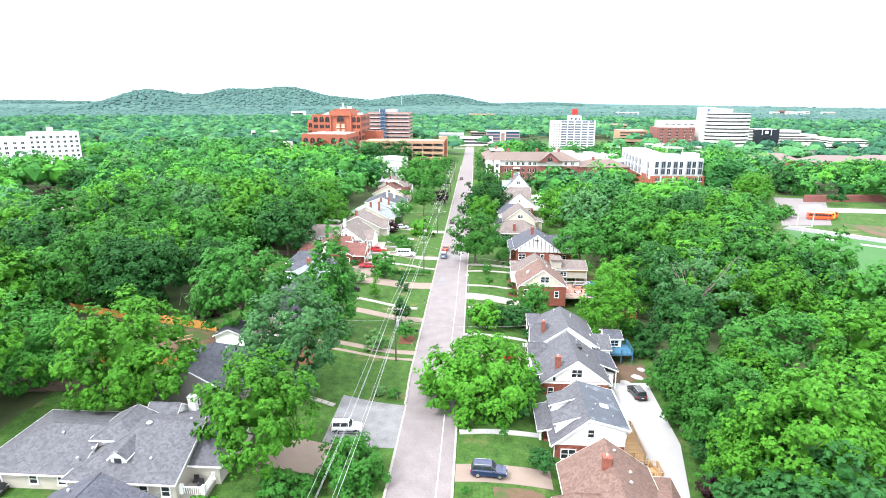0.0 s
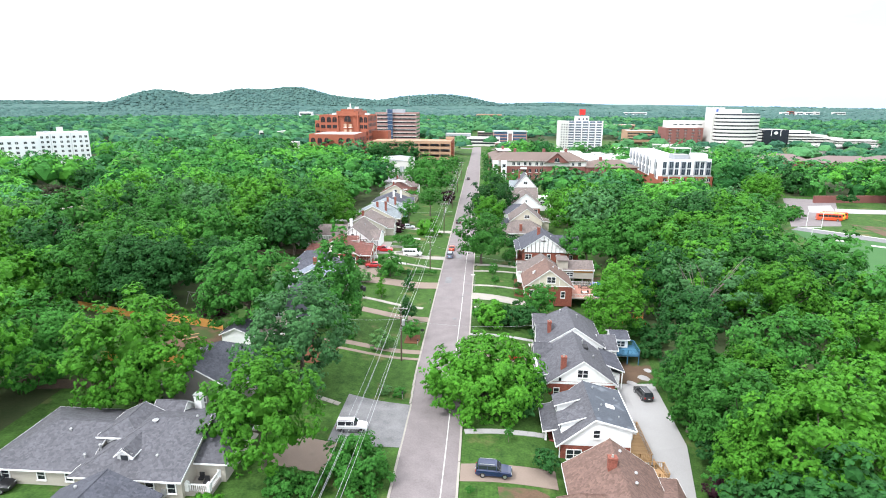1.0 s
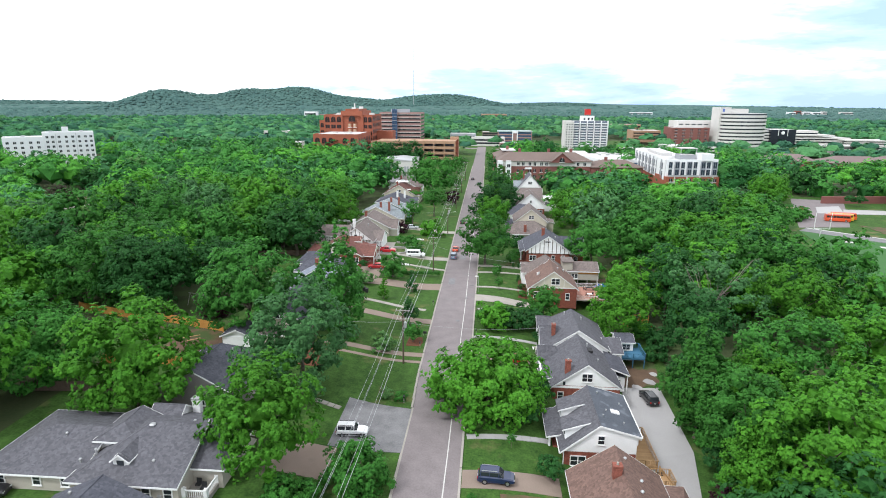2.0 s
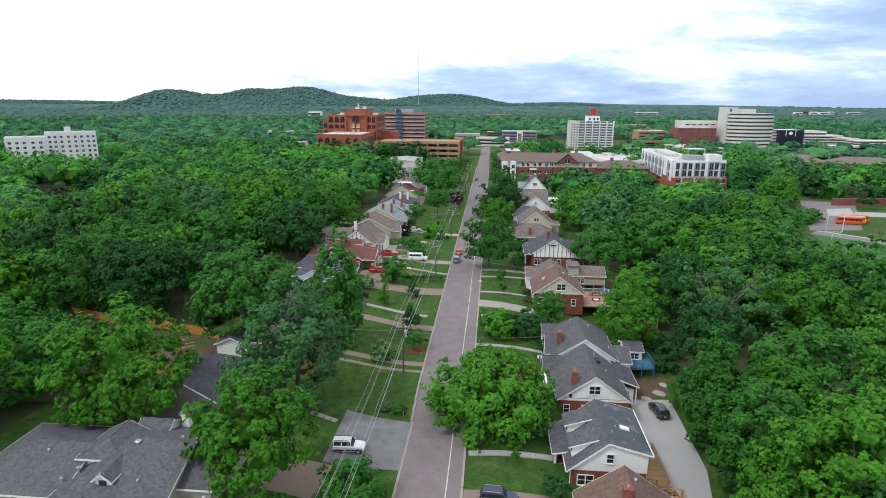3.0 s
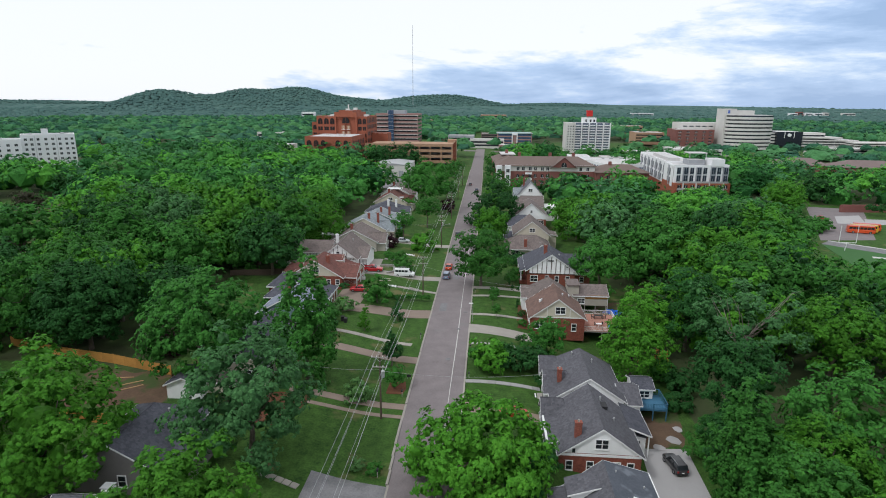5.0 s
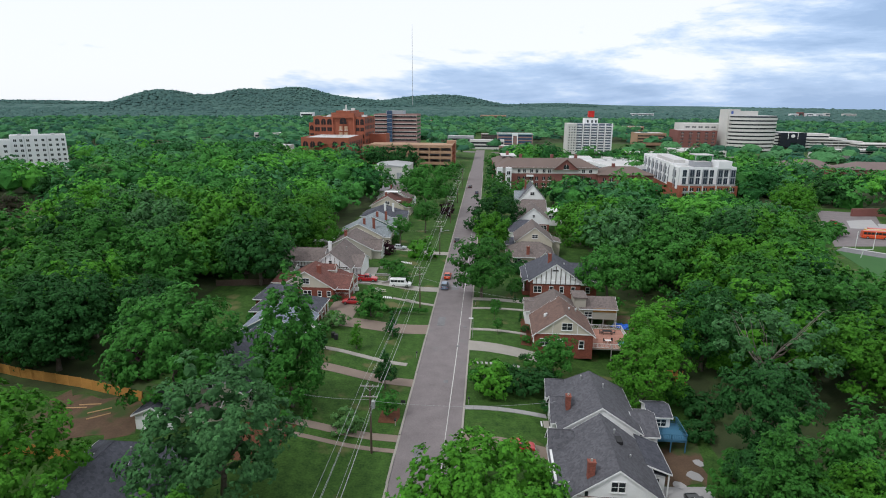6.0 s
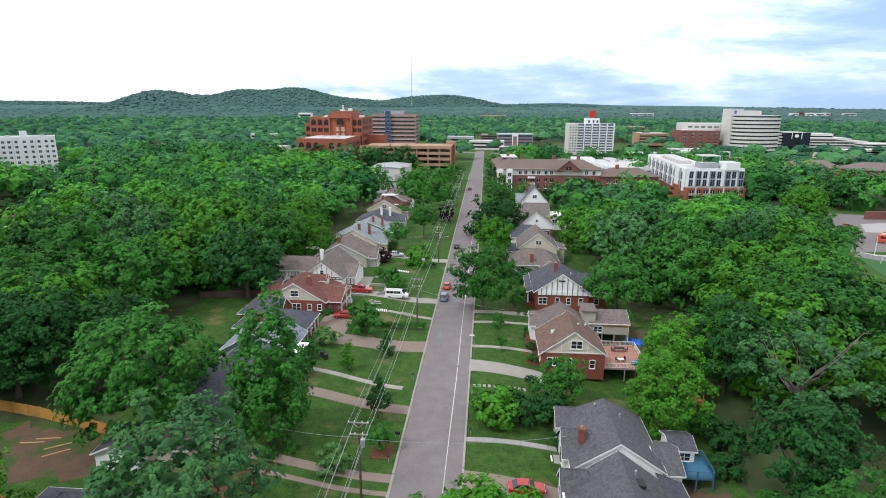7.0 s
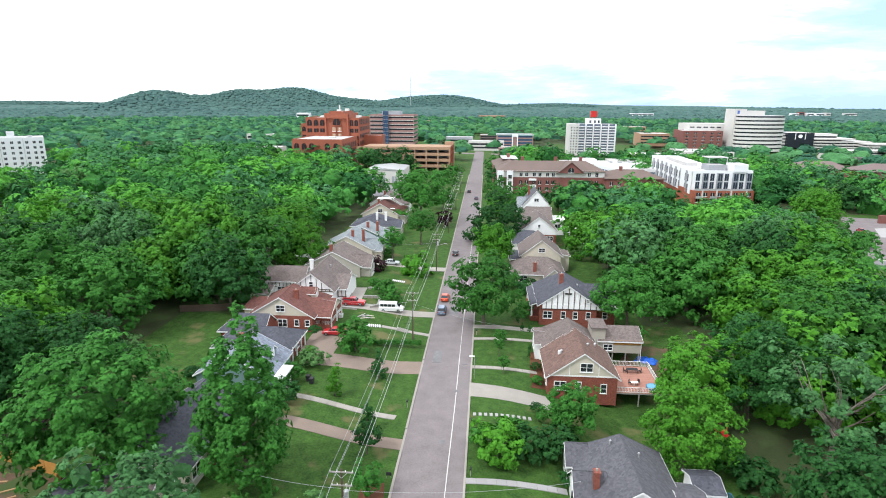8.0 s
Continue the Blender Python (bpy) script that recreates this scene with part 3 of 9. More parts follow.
slab_path("footpath", (-9.6, 157.6), (-5.0, 156.0), 1.1, 4, CONCRETE, "worn concrete footpath down to the kerb", gap=0.04)

# ---- trees ----
def ico(n=1):
    bm = bmesh.new()
    bmesh.ops.create_icosphere(bm, subdivisions=n, radius=1.0)
    v = np.array([p.co[:] for p in bm.verts])
    f = np.array([[q.index for q in t.verts] for t in bm.faces])
    bm.free()
    return v, f


ICO0, ICO1 = ico(1), ico(2)


def crown(rng, boughs, sprays, leaf, tall=0.85, per=5, reach=0.68, bough_r=(0.26, 0.40), low=-0.5, cone=0.0, ragged=0.1, heart=0.5, flat=0.72, inner=12, knot=0.36):
    """A crown of radius 1 round the origin: boughs that bear leaf sprays on their upper and outer sides, about one inner mass. Returns vertices and faces."""
    k = np.arange(boughs) + 0.5
    zz = 1 - k / boughs * (1 - low)
    az = k * 2.39996 + rng.uniform(0, 6)
    rr = np.sqrt(np.maximum(0, 1 - zz**2))
    d = np.stack([rr * np.cos(az), rr * np.sin(az), zz], 1) + rng.normal(0, 0.14, (boughs, 3))
    c = d * (reach * rng.uniform(0.84 - ragged, 1.10 + ragged, boughs)).clip(0, 1.1)[:, None]
    if cone:
        c[:, :2] *= 1 - cone * (c[:, 2:3] + 0.4).clip(0, 1.2)
    c = np.concatenate([c, rng.normal(0, 0.3, (inner, 3))])
    c[:, 2] *= tall
    n = len(c)
    size = rng.uniform(*bough_r, n) * (1 - 0.35 * cone * (c[:, 2] > 0.3))
    size[boughs:] *= 1.4
    out = c / (np.linalg.norm(c, axis=1, keepdims=True) + 1e-6)
    # an uneven mass inside, and a small one in each bough
    core = ICO1 if boughs > 30 else ICO0
    v = core[0] * (1 + rng.normal(0, 0.10, (len(core[0]), 1))) * heart
    if cone:
        v[:, :2] *= 1 - cone * (v[:, 2:3] + 0.4).clip(0, 1.2)
    V, F, count = [v * (1, 1, tall)], core[1].tolist(), len(v)
    for p, s in zip(c, size) if knot else ():
        v = ICO0[0] * (1 + rng.normal(0, 0.22, (len(ICO0[0]), 1))) * (s * knot, s * knot, s * knot * flat) + p - (0, 0, 0.15 * s)
        V.append(v)
        F += (ICO0[1] + count).tolist()
        count += len(v)
    # each bough is an uneven cushion, leaning outwards
    bough = np.repeat(np.arange(n), sprays)
    m = len(bough)
    q = rng.normal(0, 1, (m, 3)) + 1.0 * out[bough] + (0, 0, 0.95)
    q /= np.linalg.norm(q, axis=1, keepdims=True)
    q[:, 2] = np.where(q[:, 2] < -0.35, -q[:, 2] * 0.5, q[:, 2])
    wave = 1 + 0.16 * np.sin(5.1 * q[:, 0] + 3.0 * bough) * np.sin(4.3 * q[:, 1] + 1.7 * bough + 4.0 * q[:, 2])
    mid = c[bough] + q * (1, 1, flat) * (size[bough] * wave * rng.uniform(0.62, 1.14, m))[:, None]
    nor = q * (0.8, 0.8, 1.0) + 0.45 * out[bough] + rng.normal(0, 0.28, (m, 3)) + (0, 0, 0.30)
    nor /= np.linalg.norm(nor, axis=1, keepdims=True)
    t1 = np.cross(nor, rng.normal(0, 1, (m, 3)))
    t1 /= np.linalg.norm(t1, axis=1, keepdims=True) + 1e-9
    t2 = np.cross(nor, t1)
    # a spray: leaves round one point, their tips hanging
    parts = [mid + nor * leaf * 0.25]
    for j in range(per):
        turn = 2 * np.pi * j / per + rng.uniform(-0.45, 0.45, m)
        long = leaf * rng.uniform(0.6, 1.3, m)[:, None]
        way = t1 * np.cos(turn)[:, None] + t2 * np.sin(turn)[:, None]
        side = np.cross(nor, way) * rng.uniform(0.32, 0.50, m)[:, None]
        tip = nor * rng.uniform(-0.75, 0.30, m)[:, None]
        parts += [mid + (way * 0.52 - side + tip * 0.2) * long, mid + (way + tip) * long, mid + (way * 0.52 + side + tip * 0.2) * long]
    V.append(np.stack(parts, 1).reshape(-1, 3))
    base = count + np.arange(m) * (1 + 3 * per)
    quads = np.concatenate([np.stack([base, base + 1 + 3 * j, base + 2 + 3 * j, base + 3 + 3 * j], 1) for j in range(per)])
    return np.concatenate(V), F + quads.tolist()


def raw(name, V, F, material):
    me = bpy.data.meshes.new(name)
    me.from_pydata(V.tolist() if hasattr(V, "tolist") else V, [], F)
    me.materials.append(material)
    return me


def trunk_mesh(rng, bare=0.0):
    """A tapered trunk with limbs, one unit high to the crown's middle; its girth is set by scale."""
    m = Mesh()
    pts = [Vector((0, 0, -0.05))]
    for k in range(1, 5):
        pts.append(Vector((rng.normal(0, 0.012) * k, rng.normal(0, 0.012) * k, k / 4)))
    rad = [0.052, 0.036, 0.031, 0.026, 0.018]
    for k in range(4):
        m.tube(pts[k], pts[k + 1], rad[k], rad[k + 1], 8, caps=False)
    for k in range(7):
        az, z = k * 2.4 + rng.uniform(0, 1), rng.uniform(0.5, 0.95)
        a = Vector((0, 0, z))
        reach = rng.uniform(0.22, 0.42)
        b = a + Vector((math.cos(az) * reach * 0.5, math.sin(az) * reach * 0.5, rng.uniform(0.12, 0.24)))
        c = b + Vector((math.cos(az + 0.3) * reach * 0.6, math.sin(az + 0.3) * reach * 0.6, rng.uniform(0.10, 0.26)))
        m.tube(a, b, 0.017, 0.011, 6, caps=False).tube(b, c, 0.011, 0.004, 6, caps=False)
        e = b + Vector((math.cos(az - 0.8) * reach * 0.45, math.sin(az - 0.8) * reach * 0.45, rng.uniform(0.05, 0.2)))
        m.tube(b, e, 0.008, 0.003, 5, caps=False)
    return m.data("trunk", BARK, True)


TRUNKS = [trunk_mesh(np.random.default_rng(40 + k)) for k in range(4)]
SHAPES = {  # kind: boughs, sprays a bough, length of a leaf, height to width, and so on
    "dome": dict(inner=40, boughs=130, sprays=24, leaf=0.040, tall=0.72, reach=0.84, bough_r=(0.13, 0.20), ragged=-0.11, heart=0.26, low=-0.75, flat=0.9),
    "round": dict(boughs=84, sprays=34, leaf=0.044, tall=1.0, bough_r=(0.17, 0.27), ragged=0.0, low=-0.8, reach=0.78, heart=0.26, flat=0.85),
    "oak": dict(boughs=80, sprays=34, leaf=0.043, tall=1.1, bough_r=(0.15, 0.27), ragged=0.05, low=-0.85, reach=0.78, heart=0.26, flat=0.85),
    "poplar": dict(inner=20, boughs=104, sprays=28, leaf=0.056, tall=2.05, reach=0.78, bough_r=(0.17, 0.27), cone=0.27, low=-0.9, ragged=0.05, flat=1.1, heart=0.26),
    "maple": dict(boughs=74, sprays=34, leaf=0.052, tall=1.05, bough_r=(0.15, 0.27), cone=0.12, ragged=0.08, low=-0.75, reach=0.78, heart=0.26, flat=1.1),
    "wide": dict(boughs=72, sprays=28, leaf=0.048, tall=0.95, bough_r=(0.16, 0.28), reach=0.78, ragged=0.03, low=-0.6, heart=0.26, flat=0.85),
    "sparse": dict(inner=3, boughs=46, sprays=24, leaf=0.044, tall=0.95, bough_r=(0.12, 0.24), reach=0.82, ragged=0.16, low=-0.3, heart=0.1, flat=0.8),
    "wood": dict(inner=9, boughs=42, sprays=21, leaf=0.060, tall=1.0, bough_r=(0.20, 0.33), ragged=0.04, reach=0.75, heart=0.26, flat=0.85),
    "mid": dict(inner=7, boughs=34, sprays=15, leaf=0.078, tall=0.85, bough_r=(0.22, 0.35), ragged=0.04, per=4, reach=0.74, heart=0.26, flat=0.85),
    "small": dict(inner=5, boughs=24, sprays=15, leaf=0.12, tall=1.0, ragged=0.08, low=-0.8, bough_r=(0.22, 0.35), reach=0.74, heart=0.26),
    "cone": dict(inner=4, boughs=24, sprays=15, leaf=0.11, tall=1.9, cone=0.7, low=-0.95, heart=0.26, flat=1.0),
    "bush": dict(inner=4, boughs=20, sprays=13, leaf=0.13, tall=0.75, ragged=0.06, low=-0.3, heart=0.26, bough_r=(0.24, 0.36), reach=0.72),
}
CROWNS, HALF = {}, {}


def crown_mesh(kind, tone, variant):
    key = (kind, tone, variant)
    if key not in CROWNS:
        shape = SHAPES[kind]
        V, F = crown(np.random.default_rng(sum(map(ord, kind)) * 7 + variant), **shape)
        HALF[kind, variant] = float(np.quantile(V[:, 2], 0.999))
        CROWNS[key] = raw("crown", V, F, LEAF[tone])
    return CROWNS[key]


TREE_N = 0


def tree(kind, tone, u, v, R, tall, label, variant=None, group="", category="tree", name="tree"):
    """A tree of crown radius R and full height tall at (u, v)."""
    global TREE_N
    TREE_N += 1
    top = thing(name, u, v, label, category, rot=float(RNG.uniform(0, 360)), group=group)
    variant = TREE_N % 3 if variant is None else variant
    mesh = crown_mesh(kind, tone, variant)
    half = R * HALF[kind, variant]
    mid = max(tall - half, half * (0.5 if category == "shrub" else 0.4))
    part("crown", mesh, None, top, at=pose(0, 0, mid, RNG.uniform(-4, 4), RNG.uniform(-4, 4), 0) @ Matrix.Diagonal((R, R, R, 1)))
    if category != "shrub":
        g = mid * (0.7 if R < 3 else 1.0)
        part("trunk", TRUNKS[TREE_N % 4], None, top, at=Matrix.Diagonal((max(R * 1.25, mid * 0.6), max(R * 1.25, mid * 0.6), mid, 1)))
    return top


# street and garden trees: kind, tone, u, v, crown radius, height, label
for kind, tone, u, v, R, tall, label in (
    ("dome", "bright", 7.2, 83.4, 9.3, 10.7, "broad round maple in full bright green leaf beside the street"),
    ("maple", "bright", -20.6, 61.5, 6.8, 15.4, "young light-green maple with loose upright branches"),
    ("maple", "mid", -8.7, 61.6, 4.3, 5.4, "low spreading green tree under the wires"),
    ("oak", "grey", -22.0, 81.6, 8.4, 18.5, "large grey-green oak with a few bare branches on a lawn"),
    ("poplar", "mid", -22.0, 105.0, 6.2, 22.6, "tall slender tulip poplar on a mulched bed"),
    ("round", "bright", -44.5, 74.8, 9.4, 17.8, "spreading fresh-green tree beside the grey-roofed house"),
    ("round", "mid", -64.6, 80.9, 8.2, 16.0, "full green tree at the back of a yard"),
    ("round", "mid", -39.5, 103.5, 9.5, 19.0, "full round green tree beyond the fence"),
    ("wide", "mid", -57.5, 172, 11.6, 17.0, "broad green tree at the end of the lawn"),
    ("round", "bright", -44.8, 199, 7.6, 14.0, "round green tree behind the houses"),
    ("wide", "mid", -79.5, 133, 13.0, 18.0, "huge wide-crowned green tree"),
    ("wide", "mid", -68.3, 149, 10.0, 18.5, "tall green tree at the edge of the lawn"),
    ("wide", "dark", -67.5, 118, 9.0, 18.5, "dark-leaved tree behind the wooden fence"),
    ("wide", "mid", -19.5, 268, 10.4, 23.0, "big green tree close to the street"),
    ("mid", "mid", -16.0, 344, 8.0, 14.0, "green tree beside the far end of the street"),
    ("wood", "mid", -50.0, 322, 9.0, 16.0, "green tree before the workshop"),
    ("mid", "dark", -51.0, 426, 11.5, 19.0, "dark tree before the parking garage"),
    ("mid", "dark", -68.0, 428, 11.5, 18.0, "dark tree before the parking garage"),
    ("mid", "mid", -12.5, 300, 5.5, 9.0, "small green tree beside the street"),
    ("mid", "mid", -30.0, 318, 8.0, 14.0, "green tree behind the far houses"),
    ("mid", "mid", -14.0, 385, 6.5, 12.0, "green tree beside the far end of the street"),
    ("mid", "dark", 12.5, 372, 7.0, 13.0, "dark tree beside the far end of the street"),
    ("mid", "mid", 12.5, 440, 7.5, 13.0, "green tree beside the far end of the street"),
    ("mid", "bright", 11.0, 268, 6.0, 11.0, "light-green tree on the verge"),
    ("mid", "mid", 13.0, 300, 6.5, 11.0, "green tree on the verge"),
    ("wood", "mid", -15.2, 232, 5.2, 12.5, "round green tree beside the street"),
    ("wood", "mid", -21.4, 211, 3.9, 10.2, "small round front-garden tree"),
    ("small", "bright", -12.9, 198, 4.6, 6.5, "low green tree under the wires"),
    ("small", "mid", -18.0, 145.1, 3.6, 7.0, "round green tree on the lawn"),
    ("cone", "bright", -17.4, 128, 1.7, 5.6, "young light-green tree on the lawn"),
    ("cone", "dark", -11.7, 136, 1.9, 5.6, "dark conical evergreen under the wires"),
    ("cone", "dark", -10.4, 120, 1.5, 4.6, "dark slim evergreen under the wires"),
    ("small", "dark", -9.4, 114.4, 1.9, 4.8, "small dark-leaved tree under the wires"),
    ("small", "mid", -7.6, 106, 2.0, 4.6, "small green tree in the mulch bed at the pole"),
    ("mid", "mid", -185.8, 246, 6.4, 10.0, "olive tree at the far clearing"),
    ("mid", "brown", -183, 240, 6.0, 10.0, "brown-leaved tree at the far clearing"),
    ("mid", "dark", -197, 281, 8.0, 12.0, "dark tree behind the far clearing"),
    ("mid", "pale", -178, 291, 13.0, 15.0, "pale yellow-green weeping tree"),
    ("round", "mid", 6.2, 163.2, 7.6, 16.0, "big street tree overhanging the kerb"),
    ("round", "dark", 10.6, 240, 10.6, 17.6, "broad dark green tree beside the street"),
    ("mid", "mid", 12.0, 332, 7.0, 12.0, "green tree beside the far end of the street"),
    ("mid", "dark", 40.0, 312, 8.0, 13.0, "dark tree in front of the apartments"),
    ("mid", "mid", 26.0, 318, 7.5, 11.0, "green tree in front of the apartments"),
    ("maple", "bright", 9.0, 205, 5.8, 14.0, "light-green tree on the verge"),
    ("small", "bright", 8.2, 114.4, 3.6, 6.2, "light-green small tree above a hedge"),
    ("maple", "mid", 19.6, 124.2, 3.9, 8.5, "leafy green tree beside the brick house"),
    ("wide", "mid", 37.3, 165.5, 7.4, 16.0, "green tree behind the dark-roofed house"),
    ("wide", "bright", 41.0, 229, 9.8, 16.5, "light-green tree behind the houses"),
    ("mid", "dark", 56, 322, 10.0, 13.0, "dark tree in front of the apartments"),
    ("oak", "bright", 34.5, 119.2, 6.2, 14.5, "green tree overhanging the grey roof"),
    ("oak", "bright", 40.5, 132.5, 6.5, 15.0, "green tree behind the brick house's deck"),
    ("sparse", "grey", 55.0, 120.5, 9.4, 20.0, "tall grey-green tree with long bare branches"),
    ("poplar", "mid", 39.0, 82.5, 4.8, 20.5, "tall narrow green tree at the edge of the yard"),
    ("round", "bright", 46.0, 62.5, 8.6, 20.0, "big bright green tree beside the yard"),
    ("oak", "mid", 41.6, 72.0, 6.4, 16.5, "green tree leaning over the concrete yard"),
    ("wide", "bright", 55.6, 69.0, 7.6, 19.5, "bright green tree among the wood"),
    ("oak", "mid", 53.0, 87.0, 8.6, 19.0, "full green tree in the wood"),
    ("maple", "dark", 43.5, 98.0, 5.8, 19.0, "dark green tree at the edge of the wood"),
    ("wide", "bright", 69.8, 90.8, 8.0, 20.0, "tall green tree in the wood"),
    ("oak", "dark", -66.0, 113.0, 8.0, 17.0, "dark green tree behind the wooden fence"),
    ("oak", "mid", -80.0, 114.0, 8.5, 18.0, "green tree behind the wooden fence"),
    ("wide", "dark", -54.0, 121.0, 6.5, 15.5, "dark green tree behind the wooden fence"),
    ("oak", "mid", 66.0, 144.0, 12.0, 20.0, "broad green tree in the wood"),
    ("oak", "dark", 49.5, 134.0, 7.6, 18.0, "dark green tree behind the garden"),
    ("wide", "bright", 70.3, 120.0, 8.6, 19.0, "light-green crown in the wood"),
    ("wide", "mid", 54.2, 178.0, 11.5, 18.0, "tall wide tree behind the lawn"),
    ("wide", "bright", 76.0, 182.0, 12.0, 18.0, "wide green tree in the wood"),
    ("maple", "mid", 41.2, 79.0, 4.4, 12.5, "green tree hanging over the concrete yard"),
    ("maple", "dark", 42.2, 92.5, 4.2, 11.5, "dark green tree at the edge of the concrete yard"),
    ("maple", "bright", 39.4, 64.5, 4.2, 12.0, "light-green tree at the end of the concrete yard"),
    ("oak", "bright", 46.5, 80.5, 6.0, 16.5, "green tree in the wood behind the yard"),
    ("wood", "mid", 117, 232, 9.0, 11.0, "green tree before the playing field"),
    ("wood", "bright", 145, 292, 9.0, 15.0, "light-green tree beside the paved yard"),
    ("wood", "bright", 152, 309, 10.0, 14.0, "light-green tree beside the paved yard"),
    ("mid", "dark", 176, 328, 12.0, 13.0, "dark tree at the far yard"),
    ("small", "mid", 9.6, 153.0, 1.4, 3.4, "young tree on the lawn"),
    ("small", "mid", 9.9, 140.5, 1.1, 3.6, "thin young tree on the lawn"),
    ("small", "mid", 9.2, 147.5, 1.1, 3.6, "thin young tree on the lawn"),
    ("small", "mid", 10.5, 72.2, 0.7, 2.2, "sapling beside the footpath"),
    ("small", "mid", -15.3, 171.7, 2.6, 5.0, "small round green tree by the low garden wall"),
    ("small", "plum", -24.5, 197.5, 3.2, 4.2, "low plum-leaved tree in a front garden"),
    ("small", "plum", -9.5, 262, 3.4, 7.0, "dark plum-leaved tree beside the street"),
    ("small", "plum", 37.2, 66.0, 1.7, 3.6, "small red-leaved tree at the end of the yard"),
    ("small", "plum", -50.5, 112.0, 3.4, 5.0, "dark plum-leaved tree behind the fence"),
    ("small", "pale", -58.5, 139.5, 2.6, 4.0, "small silvery-green tree on the lawn"),
    ("small", "pale", -12.5, 100.5, 2.2, 4.2, "thin pale-leaved young tree"),
):
    tree(kind, tone, u, v, R, tall, label)

# long bare grey limbs that show through the tall grey-green tree
for o in list(scene.objects):
    if o.name.startswith("tree") and abs((ROAD.inverted() @ o.matrix_world.translation).x - 55.0) < 0.2:
        m, rng = Mesh(), np.random.default_rng(77)
        for k in range(9):
            az = -2.6 + k * 0.42 + rng.uniform(-0.15, 0.15)
            a = Vector((0, 0, 5.5 + 0.5 * k))
            r = 0.17
            for j in range(5):
                reach = 1.5 - 0.1 * j
                b = a + Vector((math.cos(az) * reach, math.sin(az) * reach, rng.uniform(1.5, 2.4)))
                m.tube(a, b, r, r * 0.72, 6, caps=False)
                e = b + Vector((math.cos(az + rng.choice((-0.9, 0.9))) * 1.3, math.sin(az + rng.choice((-0.9, 0.9))) * 1.3, rng.uniform(0.5, 1.3)))
                m.tube(b, e, r * 0.4, r * 0.12, 5, caps=False)
                a, r, az = b, r * 0.72, az + rng.uniform(-0.3, 0.3)
        o.rotation_mode = "XYZ"
        part("dead_limb", m.data("dead_limb", PALE_BARK, True), None, o, label="bare grey dead limb")

